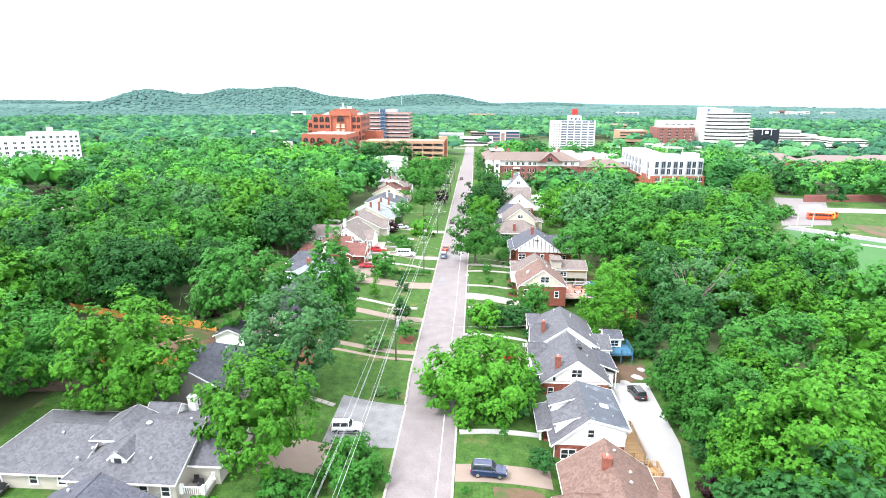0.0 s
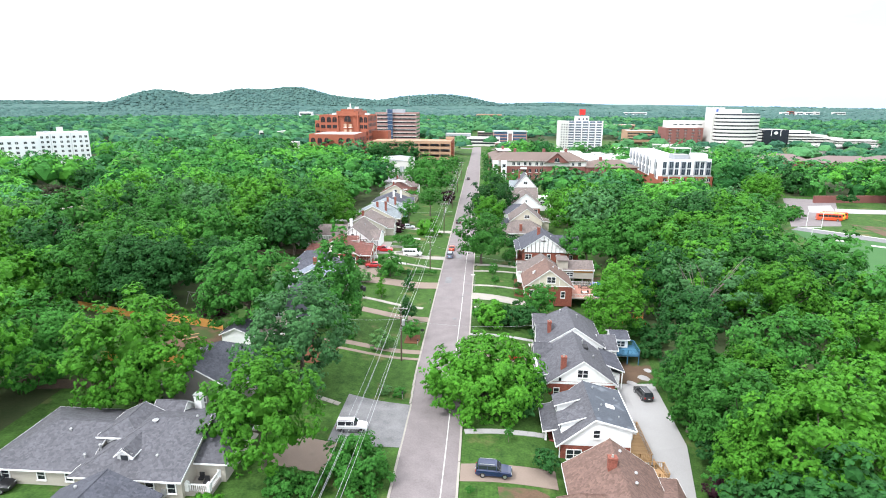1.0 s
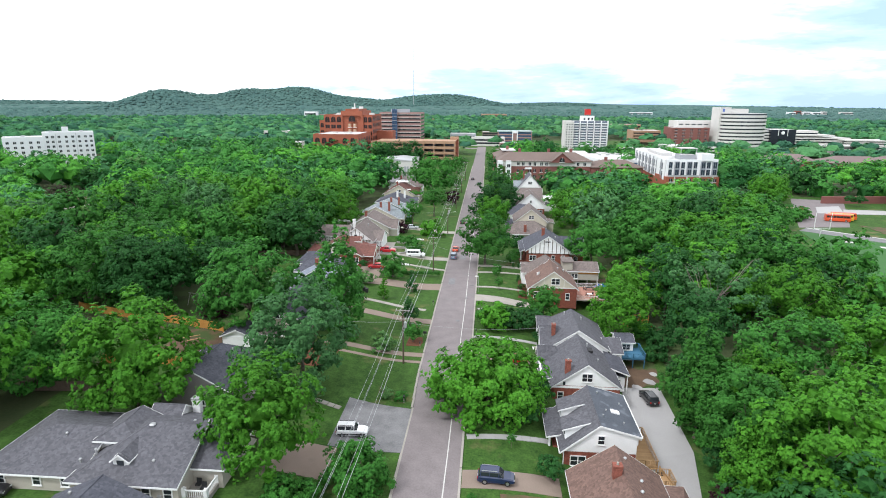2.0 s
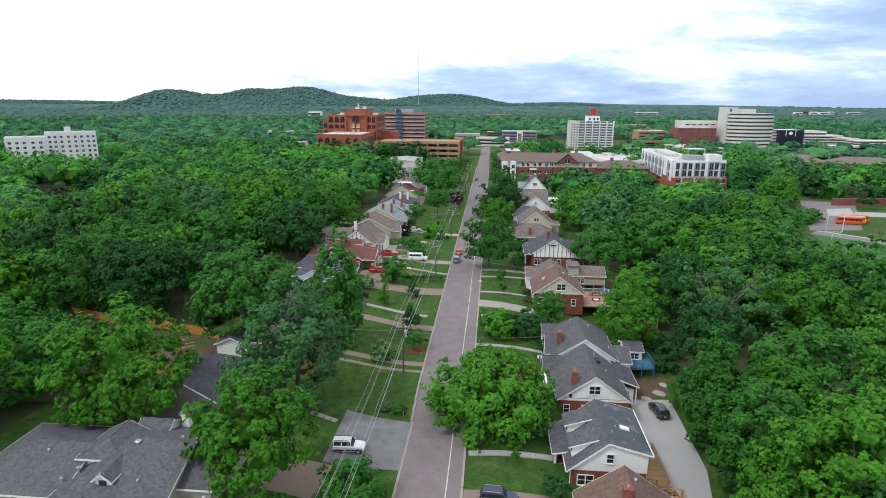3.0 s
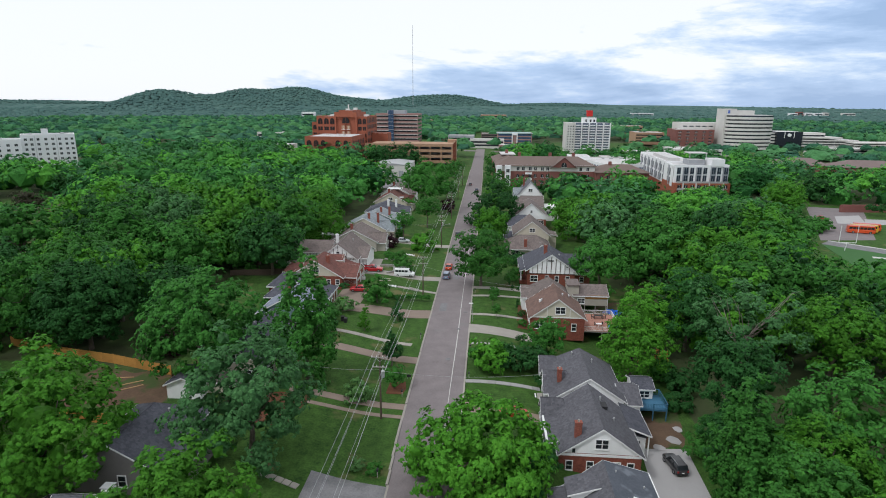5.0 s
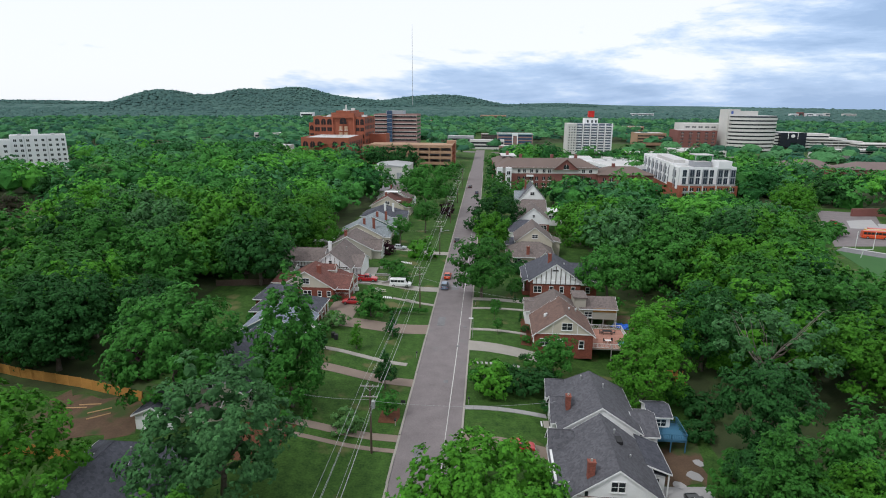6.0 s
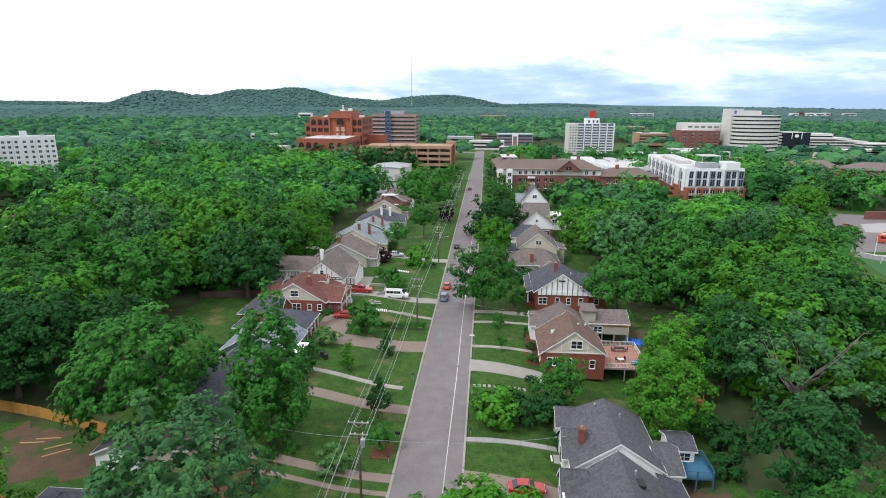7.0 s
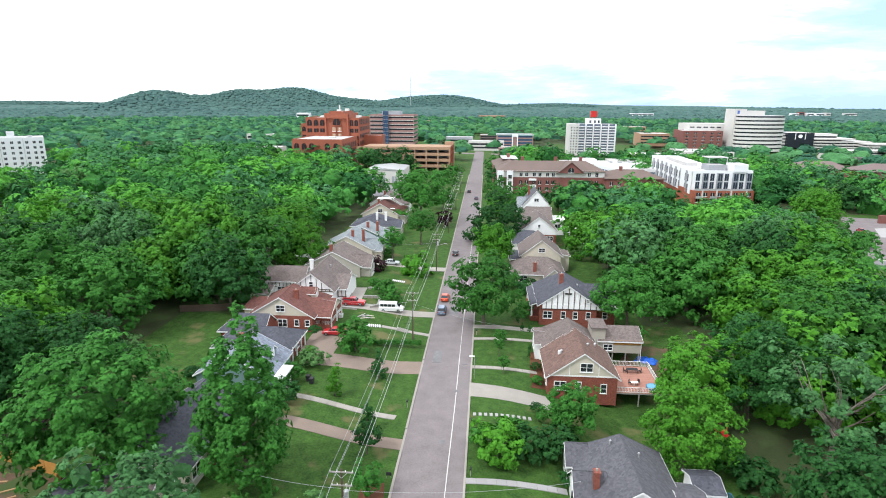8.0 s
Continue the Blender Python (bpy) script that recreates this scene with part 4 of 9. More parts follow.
# shrubs and hedges
for kind, tone, u, v, R, tall, label in (
    ("bush", "dark", 15.2, 66.6, 1.9, 3.2, "flowering shrub at the corner of a house"), ("bush", "mid", 5.3, 60.2, 0.6, 1.1, "small round shrub at the kerb"),
    ("bush", "dark", 12.6, 80.5, 2.6, 3.4, "dark evergreen shrub beside a white house"), ("bush", "dark", 14.8, 86.0, 3.0, 4.6, "dense dark shrub by the brick wall"),
    ("bush", "mid", 6.8, 117.5, 2.6, 3.4, "overgrown hedge shrub beside the street"), ("bush", "dark", 12.6, 116.4, 3.2, 4.4, "overgrown dark hedge shrub on the lawn"),
    ("bush", "dark", 16.6, 117.6, 3.2, 4.6, "overgrown dark hedge shrub on the lawn"), ("bush", "mid", 10.4, 119.4, 2.6, 3.6, "overgrown green hedge shrub on the lawn"), ("bush", "dark", 17.4, 111.2, 1.2, 2.4, "clipped shrub at the porch steps"),
    ("bush", "dark", 14.6, 128.4, 1.0, 1.9, "round dark shrub by the drive"), ("bush", "mid", 15.3, 126.0, 1.0, 1.8, "small round green shrub by the drive"),
    ("bush", "mid", -25.6, 131.5, 2.0, 3.2, "twiggy shrub by a porch"), ("bush", "dark", -23.8, 124.5, 2.1, 3.4, "dark rhododendron by the house"), ("bush", "mid", -24.2, 119.0, 1.8, 3.2, "green shrub at a house corner"),
    ("bush", "pale", -23.8, 137.0, 2.4, 3.4, "twiggy grey shrub beside the drive"), ("bush", "mid", -41.5, 138.5, 2.0, 2.6, "round shrub behind the house"), ("bush", "dark", -43.0, 131.5, 1.6, 1.8, "low shrub behind the house"),
    ("bush", "mid", -29.5, 145.8, 1.0, 1.9, "clipped round green shrub beside the house"), ("bush", "bright", -25.8, 142.0, 1.1, 1.6, "clipped bright green shrub"), ("bush", "dark", -26.6, 148.0, 1.3, 3.2, "clipped dark conical shrub"),
    ("bush", "mid", -14.2, 58.5, 2.0, 1.5, "low hedge by the drive"), ("bush", "mid", -17.2, 58.0, 2.2, 1.6, "low hedge by the drive"), ("bush", "bright", -24.0, 52.5, 2.0, 2.4, "bright green shrub beside the porch"),
    ("bush", "pale", -9.0, 84.0, 1.2, 0.5, "low weedy clump on the lawn"), ("bush", "mid", -6.6, 83.4, 1.2, 0.5, "low weedy clump on the lawn"),
    ("cone", "dark", 14.2, 158.6, 0.6, 3.0, "slim dark evergreen column on a lawn"), ("cone", "dark", 15.6, 157.8, 0.6, 3.0, "slim dark evergreen column on a lawn"), ("cone", "dark", 13.6, 163.6, 0.6, 2.8, "slim dark evergreen column on a lawn"),
    ("cone", "dark", 15.2, 150.4, 0.5, 2.0, "slim dark evergreen beside the path"), ("cone", "dark", 14.9, 147.4, 0.5, 2.0, "slim dark evergreen beside the path"), ("bush", "dark", 15.8, 143.6, 1.0, 1.6, "round shrub on the mulch bed"),
    ("bush", "mid", 15.6, 138.6, 1.1, 1.5, "round shrub on the mulch bed"), ("bush", "mid", 14.0, 166, 1.8, 3.4, "green shrub by the dark-roofed house"), ("bush", "mid", 15.5, 170, 2.0, 3.8, "green shrub by the dark-roofed house"),
    ("bush", "dark", 17.5, 187, 3.4, 4.0, "dark hedge between two houses"), ("bush", "dark", 12.0, 190, 3.2, 3.4, "dark hedge between two houses"), ("bush", "dark", 22.5, 188, 3.0, 4.0, "dark hedge between two houses"),
    ("bush", "mid", -22.0, 184, 1.6, 2.0, "green shrub in a front garden"), ("bush", "mid", -18.0, 178, 2.6, 4.0, "small garden tree clipped low"), ("bush", "mid", -23.0, 213, 2.0, 2.6, "green shrub in a front garden"), ("bush", "dark", 180.6, 288.6, 2.6, 5.6, "dark rounded evergreen on the far lawn"), ("bush", "dark", 185.0, 287.8, 2.9, 5.8, "dark rounded evergreen on the far lawn"), ("bush", "mid", 141.0, 254.0, 4.5, 5.0, "green hedge shrub beside the far yard"), ("bush", "mid", 135.5, 249.0, 4.5, 5.0, "green hedge shrub beside the far yard"), ("bush", "dark", 45, 92, 3.5, 4.5, "dense green undergrowth at the edge of the yard"),
    ("bush", "mid", 39.6, 84.0, 2.6, 4.2, "dense green undergrowth beside the yard"), ("bush", "mid", 40.0, 95.6, 2.8, 4.4, "dense green undergrowth beside the yard"), ("bush", "dark", 39.8, 74.0, 2.6, 4.4, "dense green undergrowth beside the yard"), ("bush", "mid", 38.6, 69.0, 2.2, 3.4, "dense green undergrowth beside the yard"), ("bush", "mid", 42.6, 100.0, 3.0, 4.6, "dense green undergrowth beside the yard"), ("bush", "dark", 43.0, 116.0, 3.2, 4.6, "dense green undergrowth below the trees"), ("bush", "mid", 41.0, 121.0, 3.0, 4.0, "dense green undergrowth below the trees"), ("bush", "mid", 46.0, 70.0, 3.4, 5.0, "dense green undergrowth in the wood"), ("bush", "dark", 47.0, 86.0, 3.4, 5.0, "dense green undergrowth in the wood"),
    ("bush", "dark", 42, 88, 2.8, 3.5, "dense green undergrowth at the edge of the yard"), ("bush", "mid", 40.4, 80.0, 2.4, 3.0, "dense green undergrowth at the edge of the yard"), ("bush", "dark", 40.5, 110.0, 2.6, 3.2, "undergrowth below the trees"),
):
    tree(kind, tone, u, v, R, tall, label, category="shrub", name="shrub")
# clipped hedge along a lawn, low and long
hedge = thing("hedge", -14.0, 149.4, "long low clipped green hedge beside a drive", "hedge")
hv, hf = [], []
for k in range(16):
    V, F = crown(np.random.default_rng(300 + k), boughs=8, sprays=10, leaf=0.16, tall=0.9)
    n = sum(len(x) for x in hv)
    hv.append(V * (0.85, 0.75, 0.75) + ((k - 8) * 1.1, 0.03 * (k - 8), 0.62))
    hf += [tuple(i + n for i in f) for f in F]
part("foliage", raw("foliage", np.concatenate(hv), hf, LEAF["mid"]), None, hedge)


# ---- woods: real trees joined ----
def clear(u, v):
    """Where no wood stands: gardens, roads, fields and buildings."""
    if -47 < u < 39 and v < 340:
        return True
    if -62 < u < -30 and 128 < v < 160 or -64 < u < -40 and v < 110 or -82 < u < -40 and 88 < v < 107 or -60 < u < -40 and 104 < v < 116:
        return True
    if -75 < u < 10 and 330 < v < 640 or 8 < u < 102 and 322 < v < 470 or -150 < u < -55 and 440 < v < 560 or u < 20 and u > -20:
        return True
    if 85 < u < 135 and 250 < v < 405 or 96 < u < 235 and 128 < v < 262 or 135 < u < 205 and 240 < v < 320:
        return True
    if 44 < u < 64 and 98 < v < 117:
        return True
    if -335 < u < -245 and 335 < v < 425 or -0.84 * (v - 8) < u < -0.69 * (v - 8) and 188 < math.hypot(u, v - 8) < 338:
        return True
    if 38 < u < 50 and 140 < v < 170 or -210 < u < -150 and 222 < v < 268 or 198 < u < 330 and 372 < v < 482:
        return True
    return False


def far_clear(u, v):
    if abs(u - 0) < 12 and v < 900:
        return True
    for a, b, c, d in ((-170, -40, 380, 640), (-150, -60, 640, 760), (10, 85, 560, 720), (80, 190, 570, 780), (205, 450, 590, 800), (-20, 100, 330, 480), (-335, -245, 335, 425), (-60, 60, 560, 640), (198, 330, 372, 482), (60, 220, 470, 560)):
        if a < u < b and c < v < d:
            return True
    return False


TAKEN = []
for o in scene.objects:
    if o.name.startswith("tree"):
        p = ROAD.inverted() @ o.matrix_world.translation
        TAKEN.append((p.x, p.y))
TAKEN = np.array(TAKEN)


def scatter(rng, u0, u1, v0, v1, gap, inside, jitter=0.42):
    """Places on a jittered grid where inside(u, v) holds."""
    out = []
    for j, v in enumerate(np.arange(v0, v1, gap * 0.87)):
        for u in np.arange(u0 + (j % 2) * gap / 2, u1, gap):
            a, b = u + rng.uniform(-jitter, jitter) * gap, v + rng.uniform(-jitter, jitter) * gap
            if inside(a, b):
                out.append((a, b))
    return np.array(out).reshape(-1, 2)


def joined(name, templates, places, rng, rad, tall, tones, label, category, squash=(0.8, 1.1), drape=False):
    """Many crowns from a few templates, laid out over the ground; one mesh for each leaf tone."""
    pick = rng.integers(0, len(tones), len(places))
    for t, material in enumerate(tones):
        VV, FF, n = [], [], 0
        for u, v in places[pick == t]:
            V, F = templates[rng.integers(len(templates))]
            r, h = rng.uniform(*rad), rng.uniform(*tall)
            a = rng.uniform(0, 6.28)
            c, s = math.cos(a), math.sin(a)
            P = np.stack([V[:, 0] * c - V[:, 1] * s, V[:, 0] * s + V[:, 1] * c, V[:, 2] * rng.uniform(*squash)], 1) * r
            P += (u, v, h - r * 0.8)
            P[:, 2] += land(P[:, 0], P[:, 1]) if drape else float(land(u, v))
            VV.append(P)
            FF.append((F, n))
            n += len(P)
        if not VV:
            continue
        F = [tuple(i + k for i in f) for fs, k in FF for f in fs]
        setting(name, raw(name, np.concatenate(VV), F, material), None, label, category, kind="stuff")


wr = np.random.default_rng(11)


def mid_wood(u, v):
    if clear(u, v) or v < 46 or abs(u + 0) > 0.86 * v + 60:
        return False
    return len(TAKEN) == 0 or np.min(np.hypot(TAKEN[:, 0] - u, TAKEN[:, 1] - v)) > 8.5


def has_trunk(places, rng, name, tall):
    m = Mesh()
    for u, v in places:
        z = float(land(u, v))
        a, lean = Vector((u, v, z - 0.3)), Vector((rng.normal(0, 0.5), rng.normal(0, 0.5), tall))
        m.tube(a, a + lean, 0.34, 0.16, 6, caps=False)
        b = a + lean * 0.7
        for k in range(2):
            az = rng.uniform(0, 6.28)
            m.tube(b, b + Vector((math.cos(az) * 3, math.sin(az) * 3, 3.5)), 0.14, 0.05, 5, caps=False)
    return m


# leaf litter below the woods; the haze-tinted hill colour on the wooded land far off
ground.data.materials.append(FOREST_FLOOR)
ground.data.materials.append(HAZY_HILL_WOODS)
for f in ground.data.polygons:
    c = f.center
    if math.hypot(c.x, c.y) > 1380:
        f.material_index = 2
    elif c.y > 50 and abs(c.x) > 41 and not clear(c.x, c.y) and not (c.y > 380 and far_clear(c.x, c.y)):
        f.material_index = 1
near = scatter(wr, -130, 130, 46, 240, 13.6, mid_wood)
# nearest stretch: trees of their own
kinds = [("mid", "mid"), ("mid", "bright"), ("mid", "dark"), ("mid", "bright"), ("oak", "mid"), ("mid", "grey")]
order = sorted(range(len(near)), key=lambda i: near[i][1] + 0.55 * abs(near[i][0]))
OWN = 120
for i in order[:OWN]:
    u, v = near[i]
    kind, tone = kinds[int(wr.integers(len(kinds)))]
    tree("wood" if v < 165 and abs(u) < 90 else "mid", tone, float(u), float(v), float(wr.uniform(7.5, 11.5)), float(wr.uniform(13.0, 21.5)), "leafy %s tree standing in the wood" % {"mid": "green", "bright": "light-green", "dark": "dark green", "grey": "grey-green"}[tone], group="trees of the wood")
rest = near[order[OWN:]]
MIDS = [crown(np.random.default_rng(500 + k), boughs=26, sprays=8, leaf=0.11, per=4, tall=0.85, ragged=0.05, bough_r=(0.24, 0.36), heart=0.5, inner=0, low=-0.25, reach=0.73, flat=0.85) for k in range(6)]
setting("wood_trunks", has_trunk(rest, wr, "wood_trunks", 11.0), BARK, "brown trunks standing in the wood", "trunks", kind="stuff")
joined("wood", MIDS, rest, wr, (8.0, 12.0), (12.0, 20.0), WOOD_TONES, "mixed green broadleaf wood", "wood")


def back_wood(u, v):
    far = math.hypot(u, v)
    if far > 520 or clear(u, v) or abs(u) > 0.84 * v + 70 or v < 46:
        return False
    return not (-130 < u < 130 and v < 240) and (len(TAKEN) == 0 or np.min(np.hypot(TAKEN[:, 0] - u, TAKEN[:, 1] - v)) > 8.0)


BACKS = [crown(np.random.default_rng(560 + k), boughs=16, sprays=5, leaf=0.15, per=4, tall=0.85, ragged=0.05, bough_r=(0.28, 0.42), heart=0.58, inner=0, low=-0.1, reach=0.70, flat=0.85, knot=0) for k in range(6)]
joined("wood", BACKS, scatter(wr, -440, 440, 46, 520, 14.6, back_wood), wr, (7.0, 12.0), (9.5, 19.0), WOOD_TONES, "mixed green broadleaf wood farther off", "wood")


def far_wood(u, v):
    far = math.hypot(u, v)
    return 500 < far < 1560 and not far_clear(u, v) and abs(u) < 0.93 * v + 40


def blob(rng, base, bumps, keep=-0.35, tall=1.0):
    """A far crown as one lumpy cap."""
    top = rng.normal(0, 1, (bumps, 3)) + (0, 0, 0.4)
    top /= np.linalg.norm(top, axis=1, keepdims=True)
    near = np.arccos((base[0] @ top.T).clip(-1, 1)).min(1)
    V = base[0] * (0.72 + 0.34 * np.exp(-((near / 0.38) ** 2)) + rng.normal(0, 0.03, len(near)))[:, None] * (1, 1, tall)
    F = [tuple(f) for f in base[1] if base[0][list(f)][:, 2].mean() > keep]
    used = sorted({i for f in F for i in f})
    back = {i: n for n, i in enumerate(used)}
    return V[used], [tuple(back[i] for i in f) for f in F]


FARS = []
for k in range(10):
    V, F = blob(np.random.default_rng(600 + k), ICO1, 10, keep=-0.1, tall=0.85)
    V2, F2 = crown(np.random.default_rng(640 + k), boughs=1, sprays=10, leaf=0.26, per=3, tall=0.85, bough_r=(0.9, 0.9), heart=0.1, inner=0, low=1.0, reach=0.02, knot=0)
    FARS.append((np.concatenate([V * 0.93, V2]), F + [tuple(i + len(V) for i in f) for f in F2[20:]]))
joined("far_wood", FARS, scatter(wr, -1450, 1350, 380, 1560, 19.6, far_wood), wr, (7.0, 13.0), (9.0, 18.0), FAR_HAZE_TONES, "wide green woods reaching towards the hills", "wood", squash=(0.7, 0.95))
HILLS = [blob(np.random.default_rng(700 + k), ICO0, 5, keep=0.1) for k in range(8)]


def hill_wood(u, v):
    return math.hypot(u, v) > 1540 and abs(u) < 0.95 * v


joined("hill_wood", HILLS, scatter(wr, -3000, 2800, 900, 2600, 29, hill_wood), wr, (13, 20), (9.0, 16.0), [HAZY_HILL_WOODS], "distant woods over rolling land", "wood", squash=(0.5, 0.75), drape=True)
joined("hill_wood", HILLS, scatter(wr, -2900, 700, 2400, 3900, 21, lambda u, v: float(land(u, v)) > 26), wr, (10, 15), (9.0, 14.0), [HAZY_HILL_WOODS], "woods over the far hills", "wood", squash=(0.5, 0.75), drape=True)
joined("hill_wood", HILLS, scatter(wr, -4400, 4400, 2600, 4800, 44, lambda u, v: hill_wood(u, v) and float(land(u, v)) < 26), wr, (24, 34), (14.0, 20.0), [HAZY_HILL_WOODS], "woods reaching to the horizon", "wood", squash=(0.3, 0.45), drape=True)

hollow = scatter(wr, 72, 150, 252, 322, 9.0, lambda u, v: 85 < u < 135)
joined("wood", MIDS, hollow, wr, (4.0, 6.5), (5.0, 8.5), WOOD_TONES, "low green trees in a hollow before the flats", "wood")

# ---- houses ----
def roof_shell(m, x0, x1, y0, y1, ze, zr, axis="y", in0=0.0, in1=0.0, over=0.45, t=0.16):
    """A gabled or hipped roof over a rectangle. axis: the way the ridge runs; in0, in1: how far each ridge end is drawn in (0: a gable)."""
    slope = (zr - ze) / ((x1 - x0) / 2 if axis == "y" else (y1 - y0) / 2)
    zo = ze - over * slope
    g0, g1 = (over if in0 else 0.3), (over if in1 else 0.3)
    if axis == "y":
        mid, X0, X1, Y0, Y1 = (x0 + x1) / 2, x0 - over, x1 + over, y0 - g0, y1 + g1
        top = [(X0, Y0, zo), (X1, Y0, zo), (X1, Y1, zo), (X0, Y1, zo), (mid, Y0 + in0, zr), (mid, Y1 - in1, zr)]
    else:
        mid, X0, X1, Y0, Y1 = (y0 + y1) / 2, x0 - g0, x1 + g1, y0 - over, y1 + over
        top = [(X0, Y1, zo), (X0, Y0, zo), (X1, Y0, zo), (X1, Y1, zo), (X0 + in0, mid, zr), (X1 - in1, mid, zr)]
    low = [(x, y, z - t) for x, y, z in top]
    f = [(1, 2, 5, 4), (3, 0, 4, 5)]
    f += [(0, 1, 4)] if in0 else []
    f += [(2, 3, 5)] if in1 else []
    faces = f + [tuple(i + 6 for i in reversed(q)) for q in f]
    rim = [(1, 2), (3, 0)] + ([(0, 1)] if in0 else [(0, 4), (4, 1)]) + ([(2, 3)] if in1 else [(2, 5), (5, 3)])
    faces += [(a, b, b + 6, a + 6) for a, b in rim]
    m.add(top + low, faces)
    return top


def fascia(house, top, axis, in0, in1, t=0.16):
    """White boards along eaves and rakes, each a part."""
    P = [Vector(p) for p in top]
    rim = [(1, 2), (3, 0)] + ([(0, 1)] if in0 else [(0, 4), (4, 1)]) + ([(2, 3)] if in1 else [(2, 5), (5, 3)])
    mid = sum(P, Vector()) / 6
    for a, b in rim:
        A, B = P[a], P[b]
        way = (B - A).normalized()
        out = way.cross(Vector((0, 0, 1))).normalized()
        if out.dot((A + B) / 2 - mid) < 0:
            out = -out
        o, d = out * 0.035, Vector((0, 0, -t - 0.05))
        u = Vector((0, 0, 0.015))
        m = Mesh().add([A + u, B + u, B + o + u, A + o + u, A + d, B + d, B + o + d, A + o + d], [(0, 1, 2, 3), (7, 6, 5, 4), (0, 4, 5, 1), (1, 5, 6, 2), (2, 6, 7, 3), (3, 7, 4, 0)])
        part("fascia", m, TRIM, house)


def block(house, x0, x1, y0, y1, zb, ze, zr, wall, roof, axis="y", in0=0.0, in1=0.0, over=0.45, gable=None, trim=True, band=None, cap=True):
    """One volume of a house: wall, gable ends, roof, fascia and ridge cap as parts."""
    part("wall", Mesh().box(x0, x1, y0, y1, zb, ze), WALLS[wall], house)
    e = 0.02
    if axis == "y":
        mid = (x0 + x1) / 2
        for y, on in ((y0 - e, in0), (y1 - 0.2 + e, in1)):
            if not on:
                part("gable", Mesh().prism([(x0, ze), (x1, ze), (mid, zr - 0.05)], y, y + 0.2), WALLS[gable or wall], house)
    else:
        mid = (y0 + y1) / 2
        for x, on in ((x0 - e, in0), (x1 - 0.2 + e, in1)):
            if not on:
                part("gable", Mesh().add([(x, y0, ze), (x, y1, ze), (x, mid, zr - 0.05), (x + 0.2, y0, ze), (x + 0.2, y1, ze), (x + 0.2, mid, zr - 0.05)], [(0, 1, 2), (5, 4, 3), (0, 3, 4, 1), (1, 4, 5, 2), (2, 5, 3, 0)]), WALLS[gable or wall], house)
    r = Mesh()
    top = roof_shell(r, x0, x1, y0, y1, ze, zr, axis, in0, in1, over)
    part("roof", r, ROOFS[roof], house)
    if trim:
        fascia(house, top, axis, in0, in1)
    if cap:
        c = Mesh()
        a, b = Vector(top[4]), Vector(top[5])
        c.tube(a + Vector((0, 0, -0.02)), b + Vector((0, 0, -0.02)), 0.09, 0.09, 6)
        for k, on in ((0, in0), (1, in0), (2, in1), (3, in1)):
            if on:
                c.tube(Vector(top[k]) + Vector((0, 0, -0.02)), (a if k < 2 else b) + Vector((0, 0, -0.02)), 0.07, 0.07, 6)
        part("ridge_cap", c, ROOFS[roof], house)


PANE = {}


def window(house, x, y, z, w=0.95, h=1.4, face=0, double=False):
    """A sash window in a wall: its middle at (x, y, z); face: 0 looks to -y, 90 to +x, 180 to +y, -90 to -x."""
    if double:
        for s in (-1, 1):
            c, q = math.cos(radians(face)), math.sin(radians(face))
            window(house, x + s * (w / 2 + 0.06) * c, y + s * (w / 2 + 0.06) * q, z, w, h, face)
        return
    key = (w, h)
    if key not in PANE:
        f, t = Mesh(), 0.11
        f.box(-w / 2 - t, -w / 2, -0.06, 0.05, -h / 2 - t, h / 2 + t).box(w / 2, w / 2 + t, -0.06, 0.05, -h / 2 - t, h / 2 + t)
        f.box(-w / 2, w / 2, -0.06, 0.05, h / 2, h / 2 + t).box(-w / 2, w / 2, -0.06, 0.05, -h / 2 - t, -h / 2).box(-w / 2, w / 2, -0.05, 0.04, -0.035, 0.035)
        PANE[key] = (f.data("window", TRIM), Mesh().box(-w / 2, w / 2, -0.025, 0.03, 0.035, h / 2).data("pane", GLASS), Mesh().box(-w / 2, w / 2, -0.012, 0.03, -h / 2, -0.035).data("pane", GLASS),
                     Mesh().box(-w / 2 - 0.16, w / 2 + 0.16, -0.13, 0.02, -h / 2 - 0.17, -h / 2 - t).data("sill", TRIM))
    f, p1, p2, s = PANE[key]
    ob = part("window", f, None, house, "white-framed sash window", at=pose(x, y, z, 0, 0, face))
    part("pane", p1, None, ob)
    part("pane", p2, None, ob)
    part("sill", s, None, ob)


def chimney(house, x, y, z0, z1, w=0.75, d=0.6, material=None, capped=True):
    m = Mesh().box(x - w / 2, x + w / 2, y - d / 2, y + d / 2, z0, z1 - 0.22).box(x - w / 2 - 0.06, x + w / 2 + 0.06, y - d / 2 - 0.06, y + d / 2 + 0.06, z1 - 0.22, z1)
    ob = part("chimney", m, material or BRICK_CHIMNEY, house, "brick chimney" if material is None else "white-rendered chimney")
    if capped:
        part("flue", Mesh().tube((x, y, z1), (x, y, z1 + 0.3), 0.16, 0.13, 8), METAL if material else CONCRETE, ob)


def vent(house, x, y, z, r=0.12, tall=0.4):
    part("roof_vent", Mesh().tube((x, y, z - 0.5), (x, y, z + tall), r, r, 8).tube((x, y, z + tall), (x, y, z + tall + 0.12), r * 1.7, r * 1.1, 8), METAL, house, "metal roof vent")


